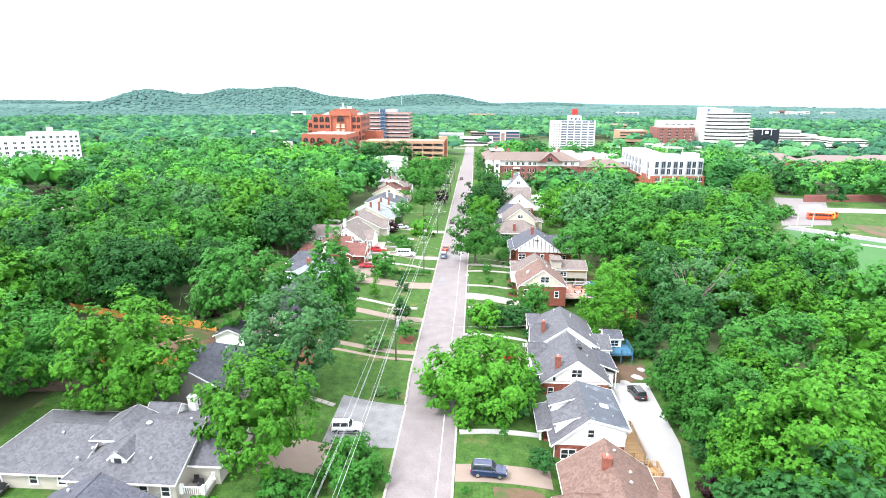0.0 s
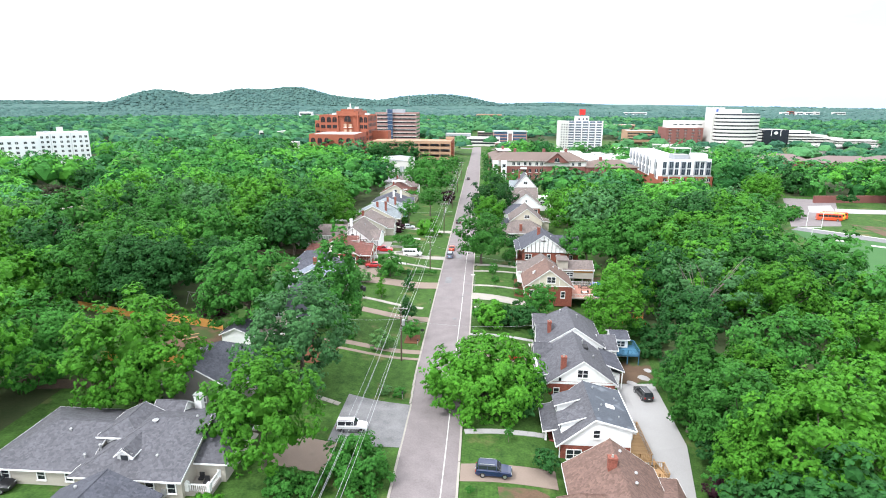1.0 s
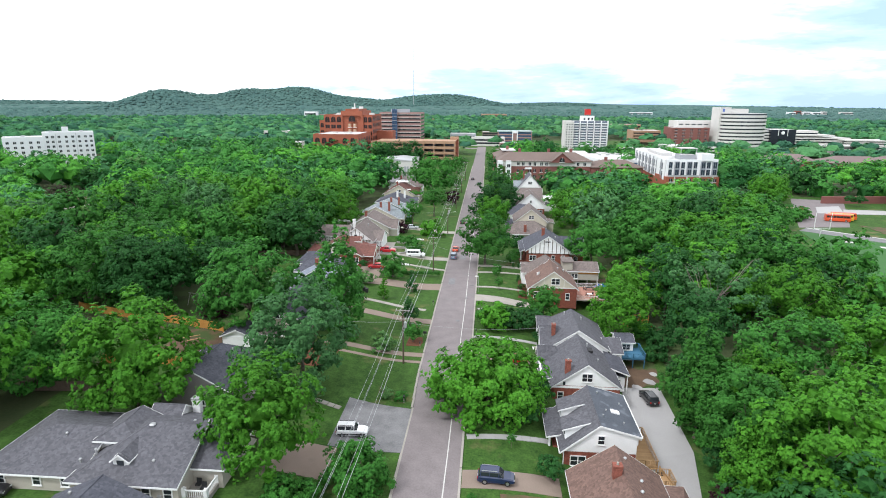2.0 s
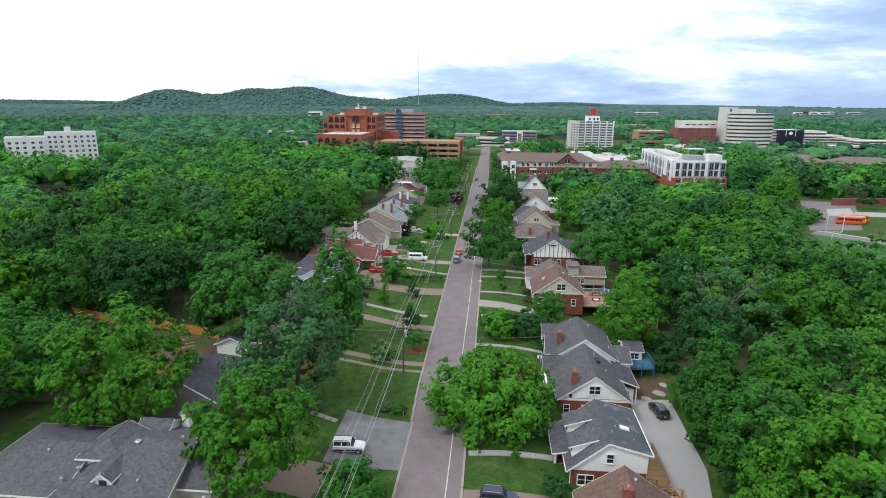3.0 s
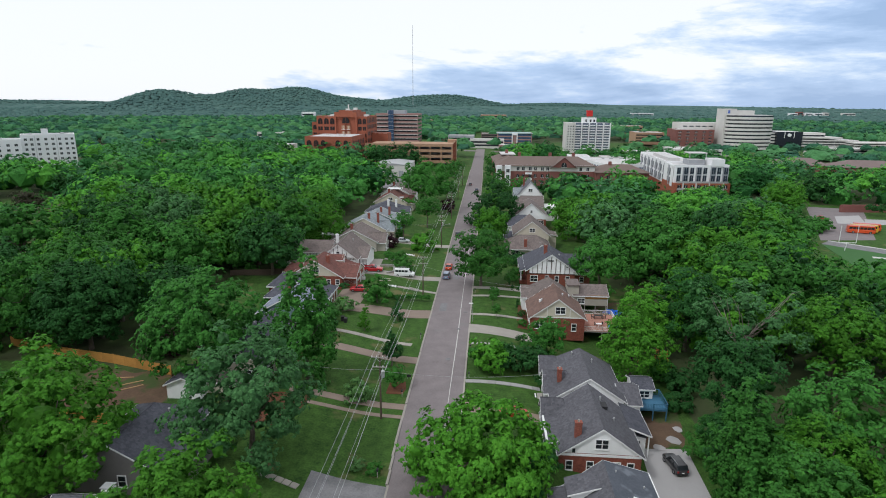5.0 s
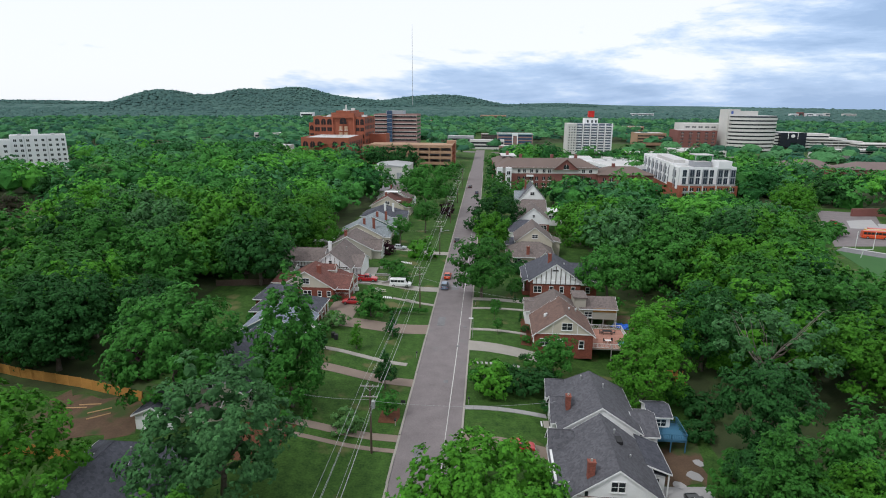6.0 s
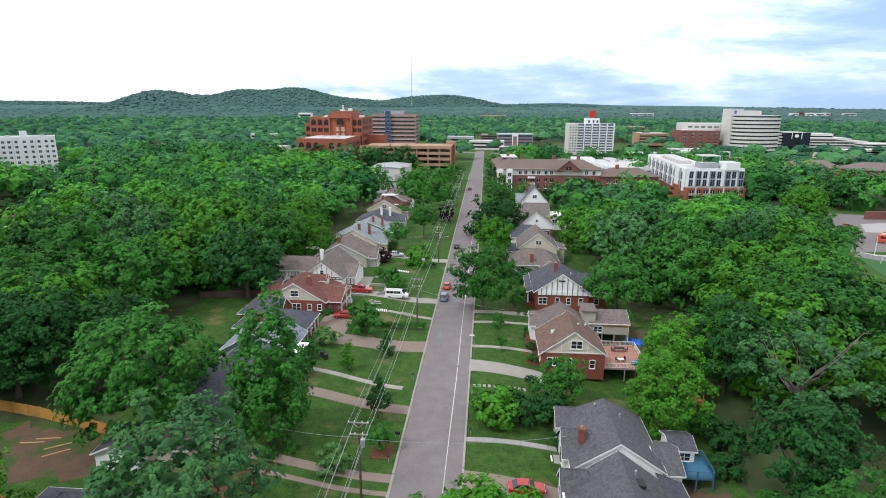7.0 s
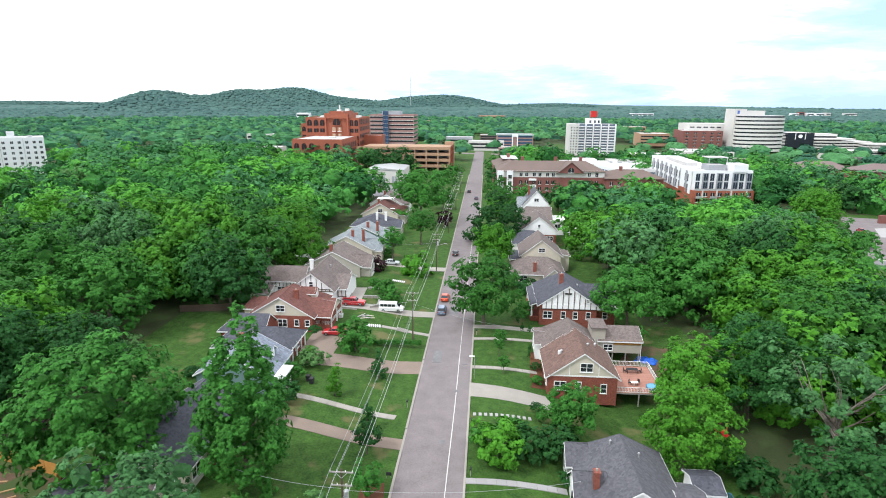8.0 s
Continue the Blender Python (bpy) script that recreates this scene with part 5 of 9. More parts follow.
def dormer(house, x0, x1, yc, zb, w, h, wall, roof, face=-1, rise=0.9, glazed=True):
    """A gabled dormer that looks along -x (face -1), +x (1), or -y (0, x0 and x1 then run along y and yc is x)."""
    d = part("dormer", Mesh().box(x0, x1, -w / 2, w / 2, 0, h), WALLS[wall], house)
    d.matrix_basis = pose(0, yc, zb) if face else pose(yc, 0, zb, 0, 0, 90)
    g = Mesh()
    xa = x0 if face < 1 else x1 - 0.15
    if not face:
        xa = x0
    g.add([(xa - 0.02, -w / 2, h), (xa - 0.02, w / 2, h), (xa - 0.02, 0, h + rise), (xa + 0.15, -w / 2, h), (xa + 0.15, w / 2, h), (xa + 0.15, 0, h + rise)], [(0, 1, 2), (5, 4, 3), (0, 3, 4, 1), (1, 4, 5, 2), (2, 5, 3, 0)])
    part("gable", g, WALLS[wall], d)
    r = Mesh()
    top = roof_shell(r, x0, x1, -w / 2, w / 2, h, h + rise, axis="x", over=0.25, t=0.1)
    part("roof", r, ROOFS[roof], d)
    fascia(d, top, "x", 0, 0, t=0.1)
    if glazed:
        px = x0 - 0.06 if face < 1 else x1 + 0.06
        fr = Mesh().box(px - 0.03, px + 0.03, -0.5, 0.5, 0.12, h - 0.05)
        wn = part("window", fr, TRIM, d, "small white-framed window")


def steps(house, x, y, z0, z1, wide, run, face=-1, material=CONCRETE):
    """A flight of steps down along -x (face -1) or +x."""
    n = max(2, round((z1 - z0) / 0.18))
    m = Mesh()
    for k in range(n):
        a, b = sorted((x + face * k * run / n, x + face * (k + 1) * run / n))
        m.box(a, b, y - wide / 2, y + wide / 2, z0 - 0.3, z1 - (k + 1) * (z1 - z0) / n + 0.18)
    part("steps", m, material, house)


def porch(house, x0, x1, y0, y1, zf, zt, columns, roof=None, rise=0.7, face=-1, wall="brick", rail=True, z0=-1.0, axis="x"):
    """An open porch: floor, columns, railing, and a low roof of its own if one is named."""
    part("porch_floor", Mesh().box(x0, x1, y0, y1, z0, zf), WALLS[wall] if wall in WALLS else CONCRETE, house)
    x = x0 + 0.25 if face < 0 else x1 - 0.25
    for k in range(columns):
        y = y0 + 0.25 + (y1 - y0 - 0.5) * k / (columns - 1)
        part("column", Mesh().box(x - 0.2, x + 0.2, y - 0.2, y + 0.2, zf, zf + 1.0).box(x - 0.15, x + 0.15, y - 0.15, y + 0.15, zf + 1.0, zt, top=0.03), TRIM, house)
    part("beam", Mesh().box(x - 0.15, x + 0.15, y0, y1, zt - 0.02, zt + 0.3), TRIM, house)
    if rail:
        m = Mesh().box(x - 0.04, x + 0.04, y0 + 0.4, y1 - 0.4, zf + 0.86, zf + 0.95).box(x - 0.03, x + 0.03, y0 + 0.4, y1 - 0.4, zf + 0.1, zf + 0.17)
        for y in np.arange(y0 + 0.5, y1 - 0.4, 0.22):
            m.box(x - 0.02, x + 0.02, y - 0.02, y + 0.02, zf + 0.17, zf + 0.86)
        part("railing", m, TRIM, house)
    if roof:
        r = Mesh()
        top = roof_shell(r, x0, x1, y0, y1, zt + 0.3, zt + 0.3 + rise, axis=axis, over=0.35)
        part("porch_roof", r, ROOFS[roof], house)
        fascia(house, top, axis, 0, 0)


def shed_roof(house, x0, x1, y0, y1, za, zb, roof, t=0.14, name="lean_to_roof"):
    """A single slope from za at x0 to zb at x1, with white edges."""
    m = Mesh().add([(x0, y0, za), (x1, y0, zb), (x1, y1, zb), (x0, y1, za), (x0, y0, za - t), (x1, y0, zb - t), (x1, y1, zb - t), (x0, y1, za - t)],
                   [(0, 1, 2, 3), (7, 6, 5, 4), (0, 4, 5, 1), (1, 5, 6, 2), (2, 6, 7, 3), (3, 7, 4, 0)])
    ob = part(name, m, ROOFS[roof], house)
    e = Mesh()
    for y in (y0 - 0.04, y1):
        e.add([(x0, y, za + 0.01), (x1, y, zb + 0.01), (x1, y, zb - 0.22), (x0, y, za - 0.22), (x0, y + 0.04, za + 0.01), (x1, y + 0.04, zb + 0.01), (x1, y + 0.04, zb - 0.22), (x0, y + 0.04, za - 0.22)],
              [(0, 1, 2, 3), (7, 6, 5, 4), (0, 4, 5, 1), (1, 5, 6, 2), (2, 6, 7, 3), (3, 7, 4, 0)])
    e.box(x1, x1 + 0.04, y0, y1, zb - 0.22, zb + 0.01)
    part("fascia", e, TRIM, ob)
    return ob


def deck(name, u, v, x0, x1, y0, y1, zf, label, floor, rail, post, ground=-3.0, boards_along="y", skip=()):
    """A raised deck on posts with separate boards and a railing."""
    d = thing(name, u, v, label, "deck", z=0.0)
    n = int(round((x1 - x0) / 0.28)) if boards_along == "y" else int(round((y1 - y0) / 0.28))
    if boards_along == "y":
        b = Mesh().box(0.008, (x1 - x0) / n - 0.008, y0, y1, zf - 0.05, zf).data("board", floor)
        for k in range(n):
            part("board", b, None, d, at=pose(x0 + k * (x1 - x0) / n, 0, RNG.uniform(-0.006, 0.006)))
    else:
        b = Mesh().box(x0, x1, 0.008, (y1 - y0) / n - 0.008, zf - 0.05, zf).data("board", floor)
        for k in range(n):
            part("board", b, None, d, at=pose(0, y0 + k * (y1 - y0) / n, RNG.uniform(-0.006, 0.006)))
    part("joists", Mesh().box(x0 + 0.03, x1 - 0.03, y0 + 0.03, y1 - 0.03, zf - 0.30, zf - 0.06), post, d)
    p = Mesh().box(-0.08, 0.08, -0.08, 0.08, ground, zf + 1.0).data("post", post)
    for x in (x0 + 0.1, (x0 + x1) / 2, x1 - 0.1):
        for y in (y0 + 0.1, y1 - 0.1):
            part("post", p, None, d, at=pose(x, y, 0))
    for side, (a, c, e, g) in {"front": (x0, x1, y0, y0), "back": (x0, x1, y1, y1), "inner": (x0, x0, y0, y1), "outer": (x1, x1, y0, y1)}.items():
        if side in skip:
            continue
        m = Mesh().box(min(a, c) - 0.04, max(a, c) + 0.04, min(e, g) - 0.04, max(e, g) + 0.04, zf + 0.95, zf + 1.02)
        m.box(min(a, c) - 0.025, max(a, c) + 0.025, min(e, g) - 0.025, max(e, g) + 0.025, zf + 0.12, zf + 0.18)
        L = max(c - a, g - e)
        for k in range(int(L / 0.25)):
            x, y = (a + (k + 0.5) * 0.25, e) if c > a else (a, e + (k + 0.5) * 0.25)
            m.box(x - 0.02, x + 0.02, y - 0.02, y + 0.02, zf + 0.18, zf + 0.95)
        part("railing", m, rail, d)
    return d


# All houses use street coordinates directly: their origin lies at the middle of the plot, z is absolute there.
def plot(u, v, label, z=0.0):
    h = thing("house", u, v, label, "house", z=z)
    return h


# right side, from the near end
h = plot(22.9, 60.6, "brick house with a brown shingle roof and brick chimney", z=-1.5)  # x from -5.6 to 5.6
block(h, -5.4, 5.4, -9.0, 5.2, -2.6, 2.6, 6.3, "brick", "brown", in0=2.5)
block(h, 4.0, 8.4, -7.5, 4.6, -3.4, 1.4, 2.9, "brick", "brown", over=0.3, trim=True, axis="x", in1=2.0, cap=False)
block(h, -6.8, 0.0, -6.2, -1.0, -1.0, 2.3, 4.9, "brick", "brown", axis="x", in0=2.2, over=0.4)
chimney(h, -0.8, 0.2, 3.5, 7.2, 1.0, 0.8)
for x, y, z in ((0.9, 3.6, 5.5), (2.2, 0.6, 4.6), (1.6, -2.0, 5.1)):
    vent(h, x, y, z, 0.14, 0.3)
window(h, -5.23, 2.0, 1.0, face=-90, double=True)
window(h, -5.23, -7.2, 1.0, face=-90)

h = plot(22.0, 75.9, "white and brick house with two shed dormers and black rear roof", z=-1.4)  # steep front slope, low rear slope
F0, F1 = -5.2, 5.4
part("wall", Mesh().box(-4.4, 5.0, F0, F1, -2.8, 2.0), WALLS["brick"], h, "red brick lower wall")
part("upper_wall", Mesh().prism([(-4.4, 2.0), (5.0, 2.0), (5.0, 4.7), (0, 6.05), (-4.4, 2.45)], F0 - 0.03, F1 + 0.03), WALLS["white"], h, "white upper wall and gable")
part("rear_wall", Mesh().box(5.0, 5.03, F0, F1, -3.4, 4.7), WALLS["white"], h)
sl = Mesh().prism([(-5.1, 1.95), (0, 6.2), (0.05, 6.02), (-5.0, 1.75)], F0 - 0.35, F1 + 0.35)
part("front_roof", sl, ROOFS["grey"], h, "grey shingle front slope")
part("rear_roof", Mesh().prism([(0, 6.2), (5.5, 4.75), (5.5, 4.58), (0.05, 6.02)], F0 - 0.35, F1 + 0.35), ROOFS["black"], h, "weathered black membrane on the low rear slope")
part("ridge_cap", Mesh().tube((0, F0 - 0.35, 6.2), (0, F1 + 0.35, 6.2), 0.1, 0.1, 6), ROOFS["grey"], h)
for y in (F0 - 0.39, F1 + 0.35):
    part("rake_board", Mesh().prism([(-5.1, 1.97), (0, 6.22), (0, 5.98), (-5.05, 1.72)], y, y + 0.04), TRIM, h)
    part("rake_board", Mesh().prism([(0, 6.22), (5.5, 4.77), (5.5, 4.52), (0, 5.98)], y, y + 0.04), TRIM, h)
part("gutter", Mesh().box(-5.2, -5.06, F0 - 0.35, F1 + 0.35, 1.78, 1.95), TRIM, h)
part("gutter", Mesh().box(5.5, 5.62, F0 - 0.35, F1 + 0.35, 4.55, 4.75), TRIM, h)
part("downpipe", Mesh().box(-4.62, -4.5, F0 - 0.12, F0, -2.6, 1.8), TRIM, h)
part("skylight", Mesh().prism([(2.3, 5.6), (3.5, 5.28), (3.5, 5.48), (2.3, 5.8)], -1.0, -0.2), TRIM, h, "white-framed skylight")
for y0 in (-3.5, 1.6):
    d = part("dormer", Mesh().prism([(-4.2, 2.7), (-4.2, 4.3), (-1.2, 5.15)], y0, y0 + 2.9), WALLS["white"], h, "white-cheeked shed dormer")
    part("roof", Mesh().prism([(-4.7, 4.22), (-0.9, 5.5), (-0.9, 5.36), (-4.7, 4.08)], y0 - 0.25, y0 + 3.15), ROOFS["grey"], d)
    part("fascia", Mesh().prism([(-4.7, 4.24), (-0.9, 5.52), (-0.9, 5.34), (-4.7, 4.04)], y0 - 0.29, y0 - 0.25), TRIM, d)
    for k in (0.5, 1.7):
        part("window", Mesh().box(-4.25, -4.18, y0 + k, y0 + k + 0.8, 3.1, 4.0), GLASS, d)
window(h, 0.3, F0 - 0.08, 3.9, 0.8, 1.15)
window(h, -2.6, F0 - 0.04, 0.6, 0.9, 1.35, double=True)
window(h, 2.6, F0 - 0.04, 0.4, 0.9, 1.3)
part("porch_floor", Mesh().box(-6.2, -4.4, -1.6, 5.2, -2.0, 0.2), WALLS["brick"], h)
shed_roof(h, -4.3, -6.6, -2.0, 5.5, 2.5, 2.0, "grey")
for y in (-1.5, 1.6, 4.8):
    part("column", Mesh().box(-6.2, -5.9, y - 0.15, y + 0.15, 0.2, 2.0), TRIM, h)
part("lean_to", Mesh().box(5.05, 7.2, 1.5, 5.0, -2.8, 0.2), WALLS["white"], h)
shed_roof(h, 5.05, 7.5, 1.2, 5.3, 1.1, 0.3, "grey")
for x, y in ((1.2, 3.9), (1.6, -0.9), (3.6, -3.2), (0.9, -2.6), (4.1, 2.2)):
    vent(h, x, y, 6.2 - 0.264 * x, 0.07, 0.18)

h = plot(23.4, 95.4, "brick house with white gables and a grey roof", z=-1.6)  # v 85 .. 99
block(h, -5.4, 5.4, -6.8, 5.6, -2.6, 2.6, 6.5, "brick", "grey", gable="white", over=0.5)
part("gable_siding", Mesh().box(-5.4, 5.4, -6.86, -6.8, 2.15, 2.5), WALLS["white"], h)
window(h, 0.0, -6.86, 4.1, 0.75, 1.3, double=True)
for x in (-4.2, -1.4, 2.2, 4.0):
    window(h, x, -6.84, 0.7, 0.8, 1.3)
chimney(h, -3.0, -5.2, 2.5, 6.4, 0.9, 0.7)
part("attic_vent", Mesh().box(-3.9, -3.5, -6.92, -6.84, 2.7, 3.3), GLASS, h, "dark attic vent")
block(h, 5.4, 8.0, 0.6, 6.6, -4.2, 1.0, 1.3, "white", "dark", axis="y", over=0.05, trim=False, cap=False)
shed_roof(h, 5.2, 8.6, -0.2, 7.2, 2.8, 1.5, "dark")
window(h, 6.8, 0.55, -0.3, 0.8, 1.2)
for k in range(3):
    part("porch_post", Mesh().box(8.2, 8.36, 0.0 + 3.3 * k, 0.16 + 3.3 * k, -4.2, 1.5), TRIM, h)
porch(h, -7.2, -5.4, -4.0, 4.0, 0.1, 2.2, 3, roof=None, wall="brick", z0=-1.0)
shed_roof(h, -5.2, -7.4, -4.3, 4.3, 2.7, 2.1, "grey")
block(h, -7.0, -2.5, 2.6, 6.3, -1.0, 2.4, 4.6, "white", "grey", axis="x", over=0.4, in1=2.0)
for x, y, z in ((1.3, 2.4, 5.9), (2.6, -1.5, 4.7)):
    vent(h, x, y, z, 0.1, 0.25)
part("skylight", Mesh().box(1.2, 2.0, 0.2, 1.6, 5.3, 5.75), BLACK_PLASTIC, h, "dark roof light")
steps(h, -7.2, -1.0, -0.5, 0.1, 1.6, 1.2)

h = plot(24.0, 109.5, "white-sided house with grey roof, arched porch and brick chimney", z=-1.5)  # v 100 .. 115
block(h, -5.6, 5.6, -6.8, 6.4, -2.6, 2.9, 6.6, "white", "grey", in1=2.4, over=0.5)
window(h, -2.2, -6.86, 1.2, 0.8, 1.4)
chimney(h, -4.2, -2.8, 2.4, 6.1, 0.7, 0.9)
block(h, -6.6, -1.4, -4.4, 1.2, -1.0, 2.8, 5.2, "white", "grey", axis="x", over=0.4, in1=2.0)
block(h, -6.6, -3.0, 3.2, 7.2, -1.0, 2.8, 4.6, "white", "grey", axis="x", over=0.35, in1=1.4)
arch = Mesh()
pts = [(-0.6, -0.5), (0.6, -0.5)] + [(0.6 * math.cos(a), 0.9 + 0.6 * math.sin(a)) for a in np.linspace(0, math.pi, 9)]
arch.prism(pts, -0.04, 0.04).turned(pose(-6.64, -1.6, 0.7, 0, 0, 90))
part("arched_opening", arch, GLASS, h, "dark arched porch opening")
window(h, -6.65, -3.5, 1.5, 0.7, 1.2, face=-90)
window(h, -6.65, 5.2, 1.3, 0.7, 1.3, face=-90)
block(h, 5.4, 8.4, -6.0, 1.2, -4.0, 2.0, 3.5, "white", "grey", axis="x", over=0.35, cap=False)
block(h, 8.8, 12.0, 0.0, 4.6, -4.2, 1.7, 2.5, "white", "dark", axis="x", over=0.3, cap=False)
window(h, 10.6, -0.06, 0.6, 0.7, 1.1, double=True)
window(h, 7.2, -6.06, 0.6, 0.8, 1.1)
steps(h, -7.7, -1.6, -0.4, 0.4, 1.4, 1.4, material=TRIM)
part("porch_floor", Mesh().box(-7.7, -6.6, -2.6, -0.6, -1.0, 0.3), CONCRETE, h)
for x, y, z in ((1.6, 1.0, 5.9), (-1.4, 3.4, 6.0)):
    vent(h, x, y, z, 0.1, 0.25)

h = plot(22.7, 143.0, "brick house with a brown roof, cream gable and long side wing")  # v 134.6 .. 155
block(h, -5.6, 5.8, -8.2, 2.6, -2.4, 2.7, 6.9, "brick", "brown", gable="cream", over=0.5)
window(h, 0.6, -8.26, 4.3, 0.9, 1.4, double=True)
part("gable_batten", Mesh().box(-2.2, -2.1, -8.27, -8.21, 2.8, 5.0).box(2.6, 2.7, -8.27, -8.21, 2.8, 4.6).box(-5.6, 5.8, -8.27, -8.2, 2.62, 2.82), TRIM, h)
window(h, -3.6, -8.24, 0.9, 0.85, 1.4, double=True)
window(h, -0.6, -8.24, 0.9, 0.85, 1.4)
window(h, 3.6, -8.24, 0.6, 0.85, 1.5)
for y in (-6.2, -3.6):
    window(h, -5.64, y, 0.9, 0.85, 1.4, face=-90)
block(h, -5.2, 4.4, 2.6, 12.2, -2.4, 2.8, 6.6, "white", "tan", over=0.45, in0=0.0, in1=4.0)
block(h, -6.6, -1.5, 5.4, 11.6, -1.0, 2.6, 4.4, "white", "tan", axis="x", over=0.4, in1=2.0)
window(h, -6.65, 8.6, 1.1, 0.9, 1.4, face=-90, double=True)
for x, y, z in ((-3.0, -3.5, 5.0), (3.4, 0.2, 4.8), (1.6, -2.6, 6.0)):
    vent(h, x, y, z, 0.15, 0.15)
part("roof_hatch", Mesh().box(-3.5, -3.0, -3.4, -2.9, 4.3, 4.9), TRIM, h, "white roof vent box")
part("bay_wall", Mesh().box(4.4, 7.0, 8.4, 13.0, -2.0, 4.6), WALLS["beige"], h)
part("bay_roof", Mesh().box(4.1, 7.3, 8.1, 13.3, 4.6, 4.85), ROOFS["tan"], h)
h2 = plot(32.5, 155.0, "beige rear wing on posts with a taupe roof and half-clad gable")
block(h2, -4.0, 4.0, -3.8, 4.0, -0.2, 2.4, 4.0, "beige", "tan", axis="x", over=0.35, cap=False)
part("cladding", Mesh().box(-1.2, 4.02, -3.85, -3.8, 1.5, 2.4), FENCE_WOOD, h2, "raw orange sheathing below the eaves")
window(h2, -2.2, -3.86, 0.9, 0.75, 1.1, double=True)
for x in (-3.8, -1.2, 1.3, 3.8):
    part("post", Mesh().box(x - 0.1, x + 0.1, -3.7, -3.5, -2.2, -0.2), GREY_WOOD, h2)
    part("post", Mesh().box(x - 0.1, x + 0.1, 3.5, 3.7, -2.2, -0.2), GREY_WOOD, h2)
part("downpipe", Mesh().box(4.04, 4.14, -3.8, -3.7, -2.0, 2.3), TRIM, h2)

h = plot(24.6, 173.8, "brick and white half-timbered house with a dark shingle roof")  # v 165 .. 183
block(h, -6.2, 6.2, -7.6, 8.0, -1.4, 4.0, 8.3, "brick", "dark", gable="white", over=0.5, in1=5.0)
block(h, 3.0, 10.6, -5.6, 3.4, -1.8, 4.0, 6.9, "brick", "dark", axis="x", over=0.5, gable="white")
part("upper_wall", Mesh().box(-5.6, 10.6, -7.72, -7.6, 3.0, 4.0).box(6.2, 10.6, -5.72, -5.6, 2.2, 4.0), WALLS["white"], h)
t = Mesh()
for x in np.arange(-4.8, 6.0, 1.2):
    top = min(8.0, 4.0 + 4.3 * (1 - abs(x) / 6.2)) - 0.35
    t.box(x - 0.07, x + 0.07, -7.78, -7.62, 3.0, top)
for x in np.arange(6.6, 10.6, 1.0):
    t.box(x - 0.07, x + 0.07, -5.78, -5.6, 2.2, 3.9)
t.box(-6.2, 6.2, -7.78, -7.62, 2.92, 3.06)
part("timber", t, TIMBER, h, "dark vertical timber strips")
chimney(h, -1.2, -2.8, 5.0, 9.6, 0.9, 0.7)
part("attic_vent", Mesh().box(-0.9, 0.6, -7.8, -7.7, 6.4, 6.7), BLACK_PLASTIC, h, "dark attic louvre")
window(h, 4.2, -7.74, 5.0, 0.5, 0.6)
for x in (-4.4, -1.0, 1.6, 4.4):
    window(h, x, -7.64, 1.6, 0.85, 1.5, double=(x == -4.4))
window(h, 8.4, -5.64, 1.0, 0.9, 1.3)
shed_roof(h, -6.1, -8.2, -6.0, 7.0, 3.9, 3.1, "dark")
porch(h, -8.0, -6.2, -5.8, 6.8, 0.4, 2.8, 4, wall="brick", rail=False)
vent(h, 2.6, -2.0, 6.6, 0.13, 0.3)

h = plot(20.6, 198.5, "low taupe-roofed house with a glazed sunroom bay")
block(h, -6.8, 6.6, -5.0, 6.4, -1.4, 2.9, 5.9, "cream", "tan", axis="x", in0=4.6, in1=4.6, over=0.6)
block(h, 1.6, 6.0, -7.4, -4.0, -1.6, 2.8, 4.7, "cream", "tan", over=0.45, in1=0.0)
for x in (2.5, 3.8, 5.1):
    window(h, x, -7.46, 1.2, 0.95, 1.5)
window(h, -4.0, -5.05, 1.3, 0.9, 1.4, double=True)
window(h, -6.85, 1.0, 1.3, 0.9, 1.4, face=-90, double=True)
chimney(h, -1.0, -4.2, 1.5, 5.6, 0.9, 0.7)
for x, y, z in ((2.4, 1.0, 5.4), (-2.0, 3.0, 4.8)):
    vent(h, x, y, z, 0.12, 0.25)

h = plot(22.4, 214.0, "cream house with a broad taupe gable and side porch")
block(h, -5.6, 5.8, -6.4, 7.0, -1.4, 4.2, 8.6, "cream", "tan", over=0.6)
block(h, -8.6, -5.6, -5.0, 5.0, -1.2, 2.6, 3.8, "cream", "dark", axis="x", in0=1.6, over=0.5, cap=False)
window(h, 0.2, -6.46, 5.6, 0.8, 1.1, double=True)
for x in (-3.4, 0.4, 3.6):
    window(h, x, -6.45, 1.8, 0.9, 1.5)
window(h, -8.65, 0.0, 1.2, 0.9, 1.4, face=-90, double=True)
shed_roof(h, 5.8, 9.2, -2.0, 5.0, 3.6, 2.8, "tan")
part("rear_wall", Mesh().box(5.8, 8.8, -1.6, 4.6, -2.2, 2.9), WALLS["cream"], h)

h = plot(21.0, 230.0, "small house with a dark blue-grey hipped roof")
block(h, -5.6, 4.6, -4.6, 5.4, -1.4, 3.4, 6.4, "white", "dark", axis="x", in0=4.0, in1=4.0, over=0.5)
window(h, -2.0, -4.65, 1.4, 0.9, 1.4, double=True)
window(h, -5.65, 0.6, 1.4, 0.9, 1.4, face=-90, double=True)

